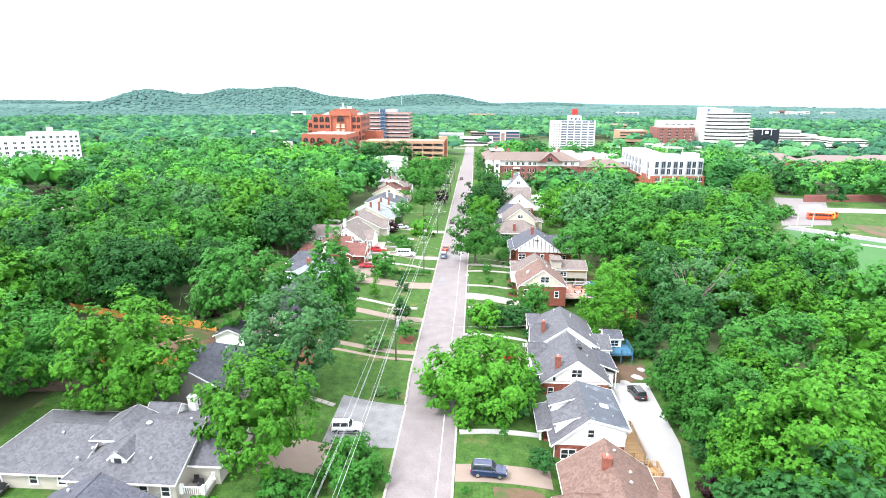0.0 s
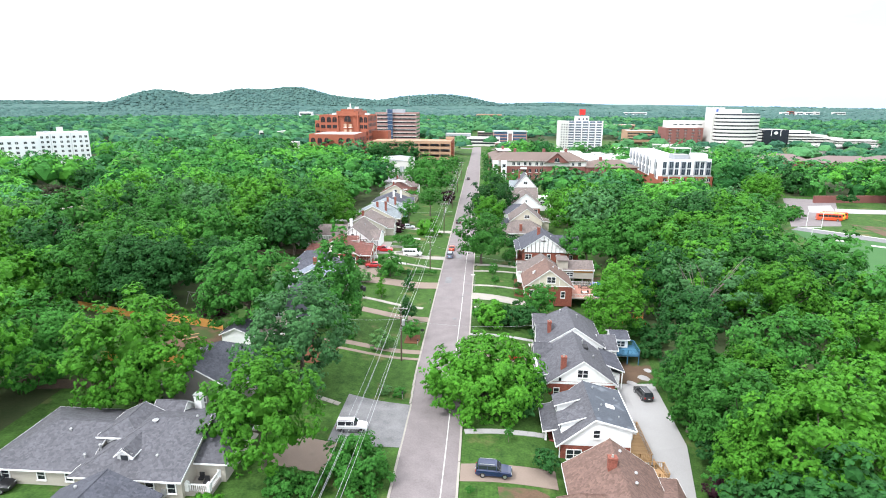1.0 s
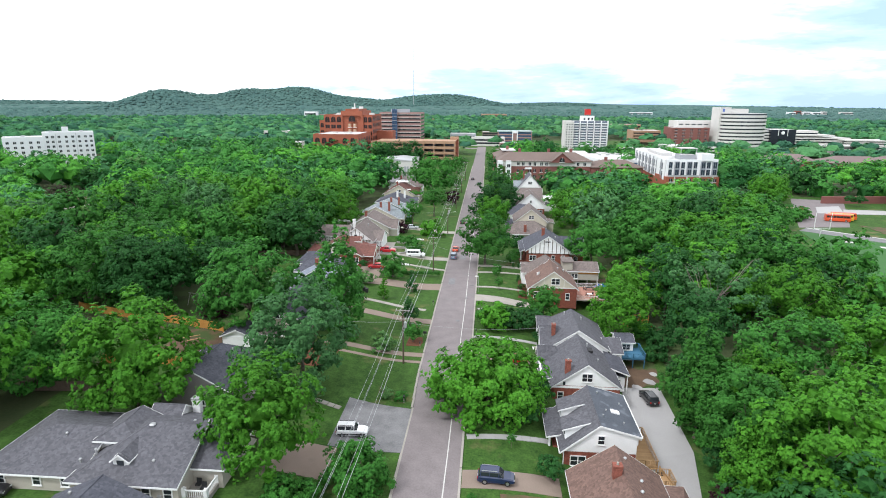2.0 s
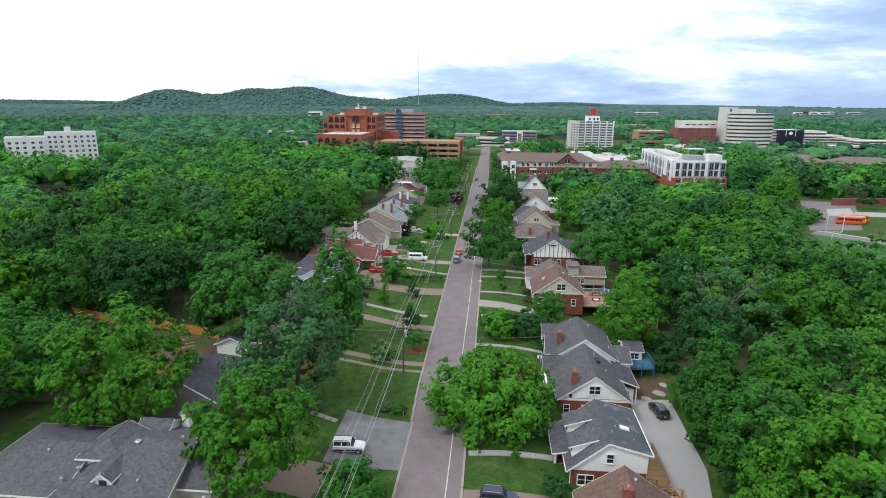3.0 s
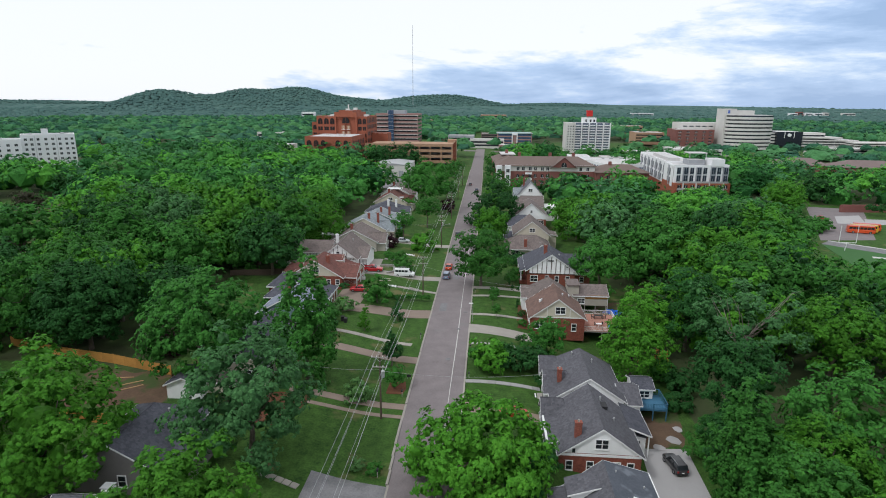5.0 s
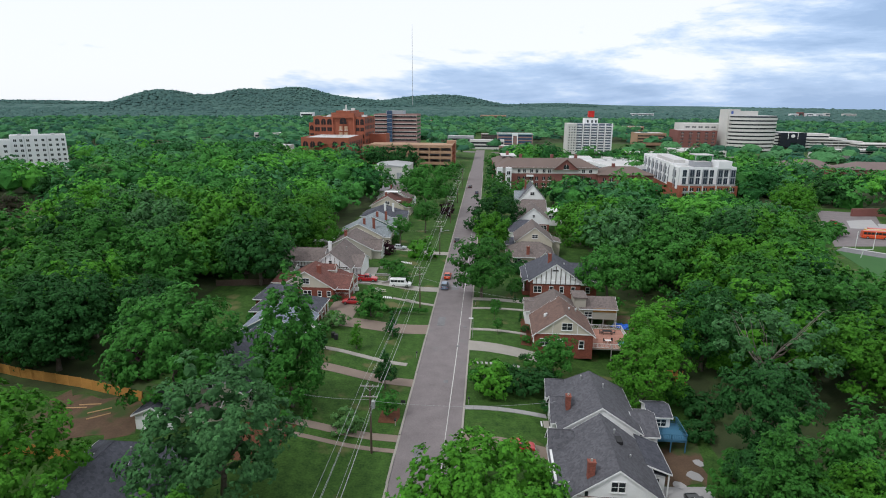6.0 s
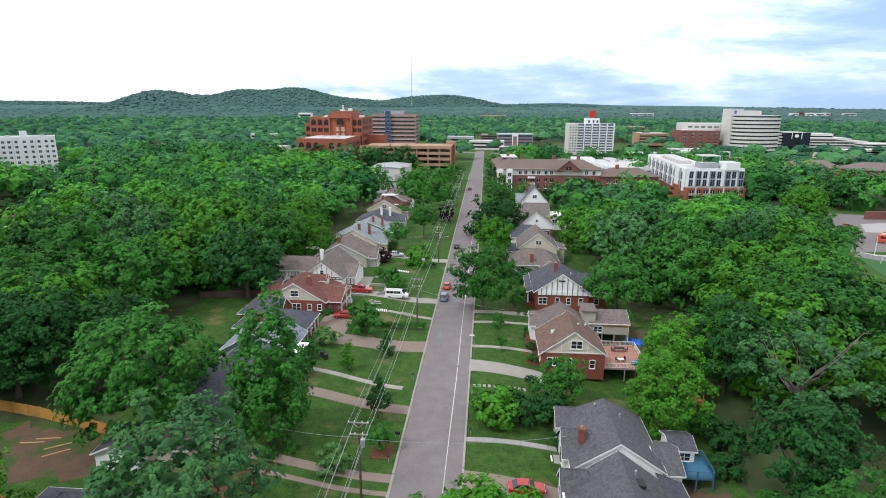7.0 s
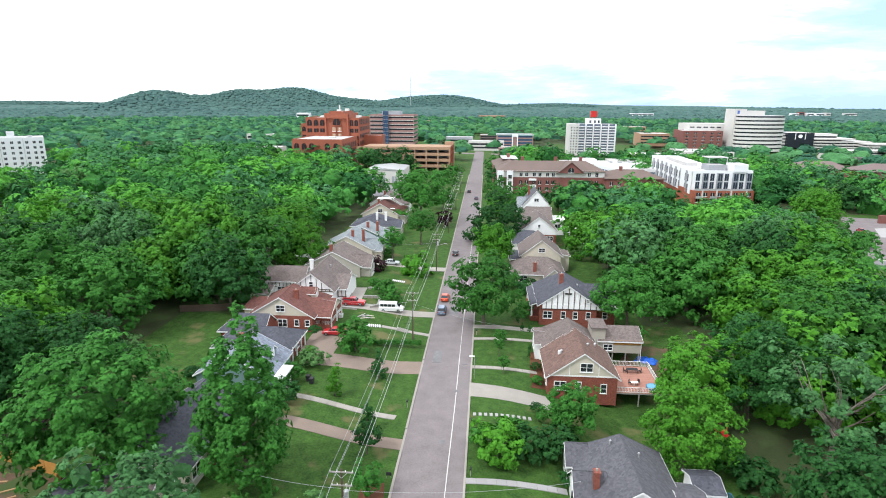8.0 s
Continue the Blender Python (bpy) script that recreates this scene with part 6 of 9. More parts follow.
h = plot(24.6, 246.5, "white-gabled house with a taupe roof and brick lower wall")
block(h, -6.0, 5.8, -7.0, 7.2, -1.6, 4.6, 9.2, "brick", "tan", gable="white", over=0.6)
part("upper_wall", Mesh().box(-6.0, 5.8, -7.06, -7.0, 3.0, 4.6), WALLS["white"], h, "white clapboard above the brick")
window(h, 0.0, -7.1, 6.0, 0.7, 0.9)
for x in (-3.6, 0.2, 3.8):
    window(h, x, -7.06, 1.7, 0.95, 1.5, double=(x == 3.8))
shed_roof(h, -6.0, -8.4, -5.5, 5.5, 3.6, 2.9, "tan")
porch(h, -8.2, -6.0, -5.2, 5.2, 0.3, 2.8, 3, wall="brick", rail=False)

h = plot(25.6, 266.0, "pale house with a grey-brown roof and a flat white rear roof")
block(h, -5.8, 5.6, -6.2, 6.4, -1.6, 4.4, 8.0, "white", "tan", over=0.5, axis="x", in0=2.5)
part("rear_wall", Mesh().box(5.6, 10.6, -5.0, 4.0, -2.4, 3.6), WALLS["white"], h)
part("flat_rear_roof", Mesh().box(5.3, 11.0, -5.4, 4.4, 3.6, 3.9), TRIM, h, "flat white rear roof")
window(h, 8.0, -5.05, 1.6, 0.9, 1.3, double=True)
for x in (-3.0, 1.5):
    window(h, x, -6.25, 2.0, 0.9, 1.4)

h = plot(27.0, 287.0, "tall house with a steep grey gable and pale siding")
block(h, -5.4, 5.4, -6.4, 7.4, -1.6, 6.0, 12.0, "white", "grey", over=0.5)
block(h, -7.4, 0.0, -4.0, 3.0, -1.4, 5.0, 8.6, "white", "green", axis="x", over=0.45, in1=2.0)
window(h, 0.0, -6.45, 8.2, 0.8, 1.2, double=True)
for z in (1.8, 4.6):
    for x in (-3.0, 0.2, 3.2):
        window(h, x, -6.45, z, 0.85, 1.4)
chimney(h, -2.6, 2.0, 8.0, 13.0, 0.8, 0.7)

# left side, from the near end
h = plot(-34.0, 61.0, "beige house with broad grey shingle roof, dormer and porch")
block(h, -6.2, 6.4, -6.2, 9.0, 1.0, 4.5, 7.4, "beige", "grey", axis="x", in0=6.4, over=0.6)
block(h, 6.4, 10.0, -2.8, 8.4, 1.0, 4.6, 7.2, "beige", "grey", axis="x", in1=4.0, over=0.5)
block(h, -18.6, -6.2, -5.0, 8.0, 1.0, 4.1, 6.3, "beige", "grey", axis="x", in0=5.6, over=0.5, cap=False)
block(h, -6.6, -1.8, -0.6, 5.0, 4.0, 6.0, 7.2, "white", "grey", axis="y", in0=2.4, over=0.45)
block(h, -3.2, 0.6, 4.6, 8.6, 3.0, 5.4, 6.8, "white", "grey", axis="x", over=0.4)
dormer(h, -4.4, -0.6, -1.2, 5.0, 1.9, 0.9, "white", "grey", face=0, rise=0.75)
part("dormer_pane", Mesh().box(-1.62, -0.78, -4.56, -4.48, 5.2, 5.8), GLASS, h, "dark dormer pane")
part("porch_floor", Mesh().box(5.6, 9.4, -5.6, -2.8, 1.0, 2.2), CONCRETE, h)
for x, y in ((9.2, -5.4), (9.2, -2.6), (6.6, -5.4)):
    part("column", Mesh().box(x - 0.22, x + 0.22, y - 0.22, y + 0.22, 2.2, 3.3).box(x - 0.15, x + 0.15, y - 0.15, y + 0.15, 3.3, 4.3 if y > -4 else 3.4), TRIM, h)
rr = Mesh().box(9.12, 9.28, -5.5, -2.8, 3.0, 3.14).box(6.4, 9.2, -5.52, -5.4, 3.0, 3.14)
for y in np.arange(-5.3, -2.8, 0.25):
    rr.box(9.17, 9.23, y - 0.03, y + 0.03, 2.2, 3.0)
for x in np.arange(6.5, 9.1, 0.25):
    rr.box(x - 0.03, x + 0.03, -5.48, -5.42, 2.2, 3.0)
part("railing", rr, TRIM, h)
for x, y in ((7.4, -3.6), (8.3, -4.2)):
    part("porch_chair", Mesh().box(x - 0.3, x + 0.3, y - 0.3, y + 0.3, 2.5, 2.65).box(x - 0.3, x + 0.3, y + 0.22, y + 0.3, 2.65, 3.2), BLACK_PLASTIC, h)
for x in (-16.0, -11.5, -8.0, 2.6, 5.2):
    window(h, x, -6.25 if x > -6 else -5.05, 3.0, 0.9, 1.2)
for x, y, z in ((-0.2, 0.8, 7.3), (-11.0, 0.0, 6.0), (-5.6, -2.4, 5.6), (2.4, -3.8, 5.5), (-6.8, -3.6, 5.0), (4.4, 2.4, 7.1)):
    vent(h, x, y, z - 0.2, 0.25 if y == 0.8 else 0.12, 0.25)
part("meter_box", Mesh().box(4.0, 4.5, -6.5, -6.25, 2.0, 2.9), METAL, h, "grey meter box")

h = plot(-35.0, 46.4, "low house with a dark grey gabled roof")
block(h, -5.6, 5.6, -8.0, 6.6, 1.0, 3.6, 6.3, "beige", "dark", axis="y", over=0.5, trim=False)
vent(h, -2.6, 5.0, 5.0, 0.12, 0.3)

h = plot(-35.4, 82.0, "grey stucco house with a dark shingle roof and a white chimney")
block(h, -5.6, 4.6, -7.4, 6.2, 1.0, 5.4, 8.3, "greige", "dark", over=0.45, in1=4.6)
block(h, 2.6, 7.4, -4.0, 4.8, 1.0, 4.9, 6.9, "greige", "dark", axis="x", over=0.4, in1=2.6)

window(h, 0.6, -7.46, 3.4, 0.9, 1.4)
for x, y, z in ((-2.4, 1.0, 6.9), (-3.2, -3.6, 6.4), (1.5, 2.0, 7.3)):
    vent(h, x, y, z, 0.1, 0.25)

ck = thing("chimney_stack", -32.4, 69.2, "white-rendered chimney stack with a metal cap", "chimney", z=0.0)
part("stack", Mesh().box(-0.5, 0.5, -0.42, 0.42, 1.0, 6.6).box(-0.56, 0.56, -0.48, 0.48, 6.6, 6.75), TRIM, ck)
part("cap", Mesh().box(-0.62, 0.62, -0.55, 0.55, 6.95, 7.03).box(-0.4, -0.34, -0.3, -0.24, 6.75, 6.95).box(0.34, 0.4, 0.24, 0.3, 6.75, 6.95), METAL, ck)
h = plot(-39.4, 100.0, "small white garage with a dark shingle roof")
block(h, -2.6, 2.8, -3.2, 3.6, 1.2, 4.1, 5.3, "white", "dark", axis="y", over=0.4, in1=2.5, cap=False)

h = plot(-33.0, 111.0, "cream house with a long dark roof and grey-framed windows")
block(h, -5.2, 4.8, -9.0, 8.4, 1.0, 5.2, 8.4, "cream", "dark", over=0.45)
window(h, 0.2, -9.06, 6.4, 0.75, 1.3, double=True)
window(h, 2.6, -9.06, 3.6, 0.8, 1.3, double=True)
block(h, -6.0, 2.0, -12.0, -9.0, 1.0, 3.8, 4.6, "cream", "tan", axis="x", over=0.35, cap=False)
window(h, 4.85, -6.6, 3.6, 0.9, 1.4, face=90, double=True)
window(h, 4.85, 1.6, 3.6, 0.9, 1.4, face=90, double=True)
shed_roof(h, 4.6, 7.4, -3.5, 4.0, 5.0, 4.3, "dark", name="porch_roof")
porch(h, 4.8, 7.2, -3.2, 3.8, 2.2, 4.0, 3, face=1, wall="brick", rail=True, z0=0.5)
for x, y, z in ((-1.6, 3.0, 7.6), (-2.4, 1.0, 7.1)):
    vent(h, x, y, z, 0.12, 0.2)

h = plot(-33.6, 131.2, "house with a patterned blue-grey slate roof and a teal porch")
block(h, -5.6, 6.4, -5.0, 4.6, 1.0, 4.9, 8.2, "teal", "blue", over=0.45, in0=0.0)
dormer(h, 1.8, 5.0, 0.6, 5.4, 2.2, 1.4, "teal", "blue", face=1, rise=0.9)
part("porch_floor", Mesh().box(6.4, 8.2, -4.6, -0.5, 0.5, 2.2), CONCRETE, h)
part("porch_roof", Mesh().box(6.2, 8.6, -5.0, -0.2, 4.4, 4.62), TRIM, h)
for y in (-4.3, -0.8):
    part("column", Mesh().box(8.0, 8.25, y - 0.12, y + 0.12, 2.2, 4.4), TRIM, h)
chimney(h, -1.0, 2.0, 6.0, 9.0, 0.8, 0.7)

h = plot(-34.8, 143.2, "low brick house with a dark hipped roof and white porch posts")
block(h, -7.0, 6.6, -5.2, 3.2, 1.0, 4.5, 6.6, "brick", "dark", axis="x", in0=4.0, in1=4.0, over=0.6)
block(h, -9.0, -0.5, 1.5, 7.5, 1.0, 4.8, 7.0, "brick", "dark", axis="x", in0=3.0, over=0.5, cap=False)
for y in (-4.6, -2.2, 0.4, 2.6):
    part("column", Mesh().box(6.9, 7.1, y - 0.1, y + 0.1, 1.6, 4.3), TRIM, h)
window(h, 6.64, -1.0, 3.2, 0.9, 1.3, face=90, double=True)
vent(h, -1.0, -2.0, 6.2, 0.22, 0.35)

h = plot(-34.6, 158.6, "brick bungalow with a red-brown roof and a cream gable")
block(h, -6.6, 6.4, -6.6, 6.6, 1.0, 5.0, 8.9, "brick", "red", gable="cream", over=0.6, in1=5.0)
window(h, 0.0, -6.66, 6.5, 0.75, 1.2, double=True)
window(h, 0.3, -6.64, 3.4, 0.8, 1.5, double=True)
window(h, 3.2, -6.64, 3.5, 0.8, 1.2)
window(h, 5.4, -6.64, 3.5, 0.8, 1.2)
chimney(h, 2.2, -3.0, 6.0, 9.3, 0.95, 0.75)
block(h, 2.0, 9.6, -4.8, 4.4, 1.0, 4.6, 6.8, "brick", "red", axis="x", over=0.5, in0=2.0, cap=False, gable="cream")
dormer(h, 1.6, 4.8, 2.6, 5.8, 2.8, 1.4, "cream", "red", face=1, rise=1.0)
for y in (-4.4, 0.0, 4.0):
    part("column", Mesh().box(9.4, 9.8, y - 0.2, y + 0.2, 1.4, 4.5), TRIM, h)
part("porch_rail", Mesh().box(9.3, 9.6, -4.6, 4.2, 2.6, 3.4).box(5.0, 9.6, -4.8, -4.6, 2.6, 3.4), TRIM, h)
block(h, -10.0, -6.0, -1.0, 4.5, 1.0, 4.4, 6.0, "cream", "red", axis="x", in0=1.5, over=0.4, cap=False)


def half_timber(h, x0, x1, y, z0, z1, gap=0.9):
    t = Mesh()
    for x in np.arange(x0, x1 + 0.01, gap):
        t.box(x - 0.07, x + 0.07, y - 0.07, y, z0, z1)
    t.box(x0, x1, y - 0.075, y, z0, z0 + 0.14).box(x0, x1, y - 0.075, y, z1 - 0.14, z1)
    part("timber", t, TIMBER, h, "dark half-timbering")


h = plot(-36.0, 176.0, "white half-timbered house with a taupe roof")
block(h, -2.0, 8.0, -8.4, 7.6, 1.0, 5.4, 9.2, "white", "tan", over=0.5, in1=0.0)
block(h, -12.4, -1.0, -2.0, 6.0, 1.0, 5.4, 7.8, "white", "tan", axis="x", over=0.5, in0=0.0)
half_timber(h, -1.8, 7.8, -8.42, 4.9, 5.5)
half_timber(h, -12.2, -2.2, -2.02, 3.6, 5.3)
t = Mesh()
for x in (0.6, 1.8, 3.0, 4.2, 5.4):
    t.box(x - 0.06, x + 0.06, -8.5, -8.42, 5.4, 5.4 + 3.8 * (1 - abs(x - 3.0) / 5.0) - 0.3)
part("timber", t, TIMBER, h, "dark half-timbering")
window(h, 3.0, -8.52, 6.6, 0.8, 1.1)
window(h, 5.2, -8.46, 3.4, 0.9, 1.6, double=True)
window(h, 0.2, -8.46, 3.6, 0.8, 1.2)
window(h, -11.0, -2.06, 3.0, 0.8, 1.5, double=True)
window(h, -6.4, -2.06, 3.0, 0.8, 1.3, double=True)
chimney(h, 0.6, 0.4, 7.0, 10.0, 0.8, 0.7, TRIM)
block(h, 6.0, 10.2, -5.0, 5.0, 1.0, 4.8, 6.8, "white", "tan", axis="x", over=0.5, in0=1.6, cap=False)
half_timber(h, 8.2, 10.2, -5.02, 2.6, 4.7)
for x, y, z in ((1.4, -4.0, 8.2), (4.8, 2.0, 8.0)):
    vent(h, x, y, z, 0.12, 0.25)
steps(h, 10.2, -1.0, 1.0, 1.9, 2.0, 1.6, face=1)

for u, v, a, b, roof, wall, ze, zr, label in ((-34.0, 196, 7.2, 6.0, "tan", "beige", 4.8, 8.4, "taupe-roofed house with a white porch"), (-34.5, 214, 7.6, 6.6, "green", "cream", 4.8, 8.6, "cream house with a grey-green roof and two brick chimneys"),
                                              (-33.5, 230, 6.6, 5.2, "green", "teal", 4.6, 7.6, "teal house with a grey-green shingle roof"), (-33.5, 247, 7.4, 6.2, "dark", "beige", 4.6, 7.8, "beige house with a dark hipped roof and white chimneys"),
                                              (-34.5, 270, 7.0, 7.5, "red", "cream", 4.8, 8.8, "brown-roofed house with white roof panels"), (-36.0, 292, 7.0, 7.0, "tan", "white", 4.8, 8.8, "white house behind a street tree")):
    h = plot(u, v, label)
    hip = 5.0 if roof == "dark" else 0.0
    block(h, -a, a, -b, b, 0.4, ze, zr, wall, roof, over=0.5, in0=hip, in1=hip)
    block(h, 0, a + 2.6, -b + 1.0, b - 4.5, 0.4, ze - 0.4, zr - 1.7, wall, roof, axis="x", over=0.45, in0=2.0, gable="white")
    for x in (-3.6, 0.0, 3.6):
        window(h, x, -b - 0.05, 2.9, 0.9, 1.4)
    if not hip:
        window(h, 0, -b - 0.05, ze + 1.2, 0.8, 1.1, double=True)
    window(h, a + 0.05, b - 2.4, 2.9, 0.9, 1.4, face=90, double=True)
    for k, x in enumerate((1.4, 4.4) if roof in ("green", "dark") else (-1.0,)):
        chimney(h, x, -b + 2.6 + 0.8 * k, ze, zr + 1.2, 0.75, 0.7, TRIM if roof == "dark" else None)
    if v == 196:
        part("flat_rear_roof", Mesh().box(-12.0, -4.5, -1.0, 5.6, 5.2, 5.5), TRIM, h, "flat white rear roof")
        part("rear_wall", Mesh().box(-11.6, -4.9, -0.6, 5.2, 0.4, 5.2), WALLS["beige"], h)
        for y in (-4.4, -1.2):
            part("porch_column", Mesh().box(9.9, 10.2, y - 0.15, y + 0.15, 0.4, 4.2), TRIM, h)
        part("porch_rail", Mesh().box(9.9, 10.1, -4.6, -1.0, 1.1, 1.9), TRIM, h, "white porch railing")
    if roof == "red":
        part("roof_panel", Mesh().box(-3.0, 3.6, 2.0, 6.0, 8.9, 9.1).box(0.5, 5.5, -6.5, -5.0, 6.5, 6.7), TRIM, h, "white roof panel")
    part("porch_rail", Mesh().box(a + 2.4, a + 2.6, -b + 1.2, b - 4.6, 2.2, 2.9), TRIM, h)
h = plot(-62.0, 208.0, "small grey outbuilding among the trees")
block(h, -3.5, 3.5, -3.0, 3.0, 0.4, 3.8, 5.4, "beige", "grey", axis="x", over=0.4, cap=False)
window(h, -1.4, -3.05, 2.4, 0.8, 1.1)
window(h, 1.4, -3.05, 2.4, 0.8, 1.1)
h = plot(-47.0, 173.0, "low grey-roofed garage behind the half-timbered house")
block(h, -4.0, 3.0, -3.0, 3.5, 1.0, 3.4, 4.4, "white", "tan", axis="x", over=0.4, cap=False)
h = plot(40.0, 252.0, "low white garage with a flat pale roof")
block(h, -4.0, 4.5, -4.0, 4.0, -2.4, 3.0, 3.5, "white", "grey", axis="x", over=0.2, cap=False)
part("roof_sheet", Mesh().box(-4.3, 4.8, -4.3, 4.3, 3.55, 3.7), TRIM, h, "flat white roof sheet")

# decks and yards behind the houses
deck("deck", 35.2, 108.6, -2.2, 2.3, -2.7, 2.4, -1.7, "blue-painted raised deck with a railing, on posts", BLUE_PAINT, BLUE_PAINT, BLUE_PAINT, ground=-4.2, skip=("inner",))
deck("deck", 29.0, 76.4, -1.7, 1.6, -4.0, 4.4, -2.4, "light timber deck along the back of the white house", DECK_WOOD, DECK_WOOD, DECK_WOOD, ground=-4.0, boards_along="x", skip=("inner",))
deck("deck", 32.6, 141.2, -4.1, 3.8, -5.6, 4.6, -0.4, "terracotta-coloured deck with white railings", PINK_DECK, TRIM, GREY_WOOD, ground=-3.0, boards_along="x", skip=("inner",))
deck("deck", 30.6, 69.6, -1.4, 1.2, -1.2, 1.4, -2.6, "small timber landing with steps down", DECK_WOOD, DECK_WOOD, DECK_WOOD, ground=-4.0, boards_along="x", skip=("inner",))

# ---- vehicles ----
WHEEL = {}


def wheel(car, x, y, r=0.33, w=0.22):
    if r not in WHEEL:
        t = Mesh()
        n = 16
        prof = [(r * 0.62, -w / 2), (r * 0.94, -w / 2), (r, -w * 0.3), (r, w * 0.3), (r * 0.94, w / 2), (r * 0.62, w / 2)]
        vs = [(p * math.cos(2 * math.pi * k / n), s, p * math.sin(2 * math.pi * k / n)) for k in range(n) for p, s in prof]
        fs = [(k * 6 + j, k * 6 + (j + 1) % 6, ((k + 1) % n) * 6 + (j + 1) % 6, ((k + 1) % n) * 6 + j) for k in range(n) for j in range(6)]
        t.add(vs, fs)
        rim = Mesh().tube((0, -w * 0.36, 0), (0, w * 0.36, 0), r * 0.64, r * 0.64, 14)
        WHEEL[r] = (Mesh().tube((0, -0.06, 0), (0, 0.06, 0), r * 0.25, r * 0.25, 8).data("wheel", ALLOY), t.data("tyre", RUBBER, True), rim.data("rim", ALLOY))
    hub, tyre, rim = WHEEL[r]
    ob = part("wheel", hub, None, car, at=pose(x, y, r))
    part("tyre", tyre, None, ob)
    part("rim", rim, None, ob)


def loft(sections):
    """Joins cross-sections (lists of equally many points) into a closed skin."""
    m, n = Mesh(), len(sections[0])
    m.v = [tuple(p) for s in sections for p in s]
    for k in range(len(sections) - 1):
        m.f += [(k * n + j, k * n + (j + 1) % n, (k + 1) * n + (j + 1) % n, (k + 1) * n + j) for j in range(n)]
    m.f += [tuple(range(n - 1, -1, -1)), tuple(range((len(sections) - 1) * n, len(sections) * n))]
    return m


def rounded(x, half, z0, z1, cut=0.12):
    """A cross-section at x: a box with its corners taken off."""
    return [(x, -half + cut, z0), (x, half - cut, z0), (x, half, z0 + cut), (x, half, z1 - cut), (x, half - cut, z1), (x, -half + cut, z1), (x, -half, z1 - cut), (x, -half, z0 + cut)]


def car(name, u, v, rot, colour, label, kind="sedan", category="car"):
    """A parked vehicle; it points along its own x."""
    c = thing(name, u, v, label, category, rot=rot)
    c.matrix_world = c.matrix_world @ pose(0, 0, 0.06)
    L, W, H, hood, boot, r = {"sedan": (4.6, 0.90, 1.45, 0.92, 0.98, 0.33), "suv": (4.6, 0.93, 1.70, 1.02, 1.10, 0.36), "jeep": (4.4, 0.90, 1.72, 1.05, 1.12, 0.36), "pickup": (5.4, 0.98, 1.78, 1.08, 1.05, 0.38), "van": (5.6, 1.0, 2.10, 1.10, 1.2, 0.36), "bus": (9.5, 1.2, 3.0, 1.4, 1.4, 0.48)}[kind]
    a = L / 2
    body = [rounded(-a, W * 0.86, 0.36, boot - 0.12), rounded(-a + 0.18, W * 0.97, 0.25, boot), rounded(-a * 0.4, W, 0.22, boot), rounded(a * 0.3, W, 0.22, hood + 0.04), rounded(a - 0.5, W * 0.97, 0.24, hood - 0.06), rounded(a - 0.08, W * 0.88, 0.3, hood - 0.2), rounded(a, W * 0.78, 0.36, hood - 0.34)]
    part("body", loft(body), CAR[colour], c, smooth=False)
    f0, f1, b0, b1 = {"sedan": (0.95, 0.25, -1.85, -1.2), "suv": (0.95, 0.35, -2.2, -1.95), "jeep": (0.75, 0.35, -2.15, -2.0), "pickup": (1.0, 0.45, -0.75, -0.6), "van": (2.0, 1.25, -2.75, -2.65), "bus": (4.7, 4.4, -4.7, -4.6)}[kind]
    base, wt = hood - 0.02, W * 0.80
    cab = [rounded(b0, W * 0.92, base - 0.1, base + 0.06, 0.04), rounded(b1, wt, base - 0.1, H, 0.1), rounded((b1 + f1) / 2, wt * 1.02, base - 0.1, H + 0.02, 0.1), rounded(f1, wt, base - 0.1, H - 0.02, 0.1), rounded(f0, W * 0.92, base - 0.1, base + 0.06, 0.04)]
    part("cabin", loft(cab), CAR[colour] if kind in ("van", "bus") else GLASS, c)
    if kind not in ("van", "bus"):
        part("roof_panel", loft([rounded(b1 - 0.04, wt * 0.9, H - 0.06, H + 0.015, 0.03), rounded((b1 + f1) / 2, wt * 0.96, H - 0.04, H + 0.05, 0.04), rounded(f1 + 0.03, wt * 0.9, H - 0.08, H - 0.002, 0.03)]), CAR[colour], c)
        for s in (-1, 1):
            for x in (b1 + 0.05, (b1 + f1) / 2, f1):
                part("pillar", Mesh().add([(x - 0.05, s * W * 0.95, base), (x + 0.05, s * W * 0.95, base), (x + 0.05, s * wt * 0.99, H - 0.05), (x - 0.05, s * wt * 0.99, H - 0.05), (x - 0.05, s * W * 0.90, base), (x + 0.05, s * W * 0.90, base), (x + 0.05, s * wt * 0.92, H - 0.05), (x - 0.05, s * wt * 0.92, H - 0.05)],
                                          [(0, 1, 2, 3), (7, 6, 5, 4), (0, 4, 5, 1), (1, 5, 6, 2), (2, 6, 7, 3), (3, 7, 4, 0)]), CAR[colour], c)
    else:
        n = 4 if kind == "van" else 7
        z0, z1 = (1.32, 1.85) if kind == "van" else (1.7, 2.5)
        span = (b1 + 0.3, f1 - 0.15)
        for s in (-1, 1):
            for k in range(n):
                x0 = span[0] + (span[1] - span[0]) * k / n
                x1 = span[0] + (span[1] - span[0]) * (k + 0.86) / n
                y = s * W * 0.835
                part("side_window", Mesh().box(x0, x1, min(y, y * 1.06), max(y, y * 1.06), z0, z1), GLASS, c)
        part("windscreen", Mesh().add([(f1 + 0.12, -wt * 0.9, H - 0.14), (f1 + 0.12, wt * 0.9, H - 0.14), (f0 - 0.02, W * 0.84, base + 0.14), (f0 - 0.02, -W * 0.84, base + 0.14)], [(0, 1, 2, 3)]), GLASS, c)
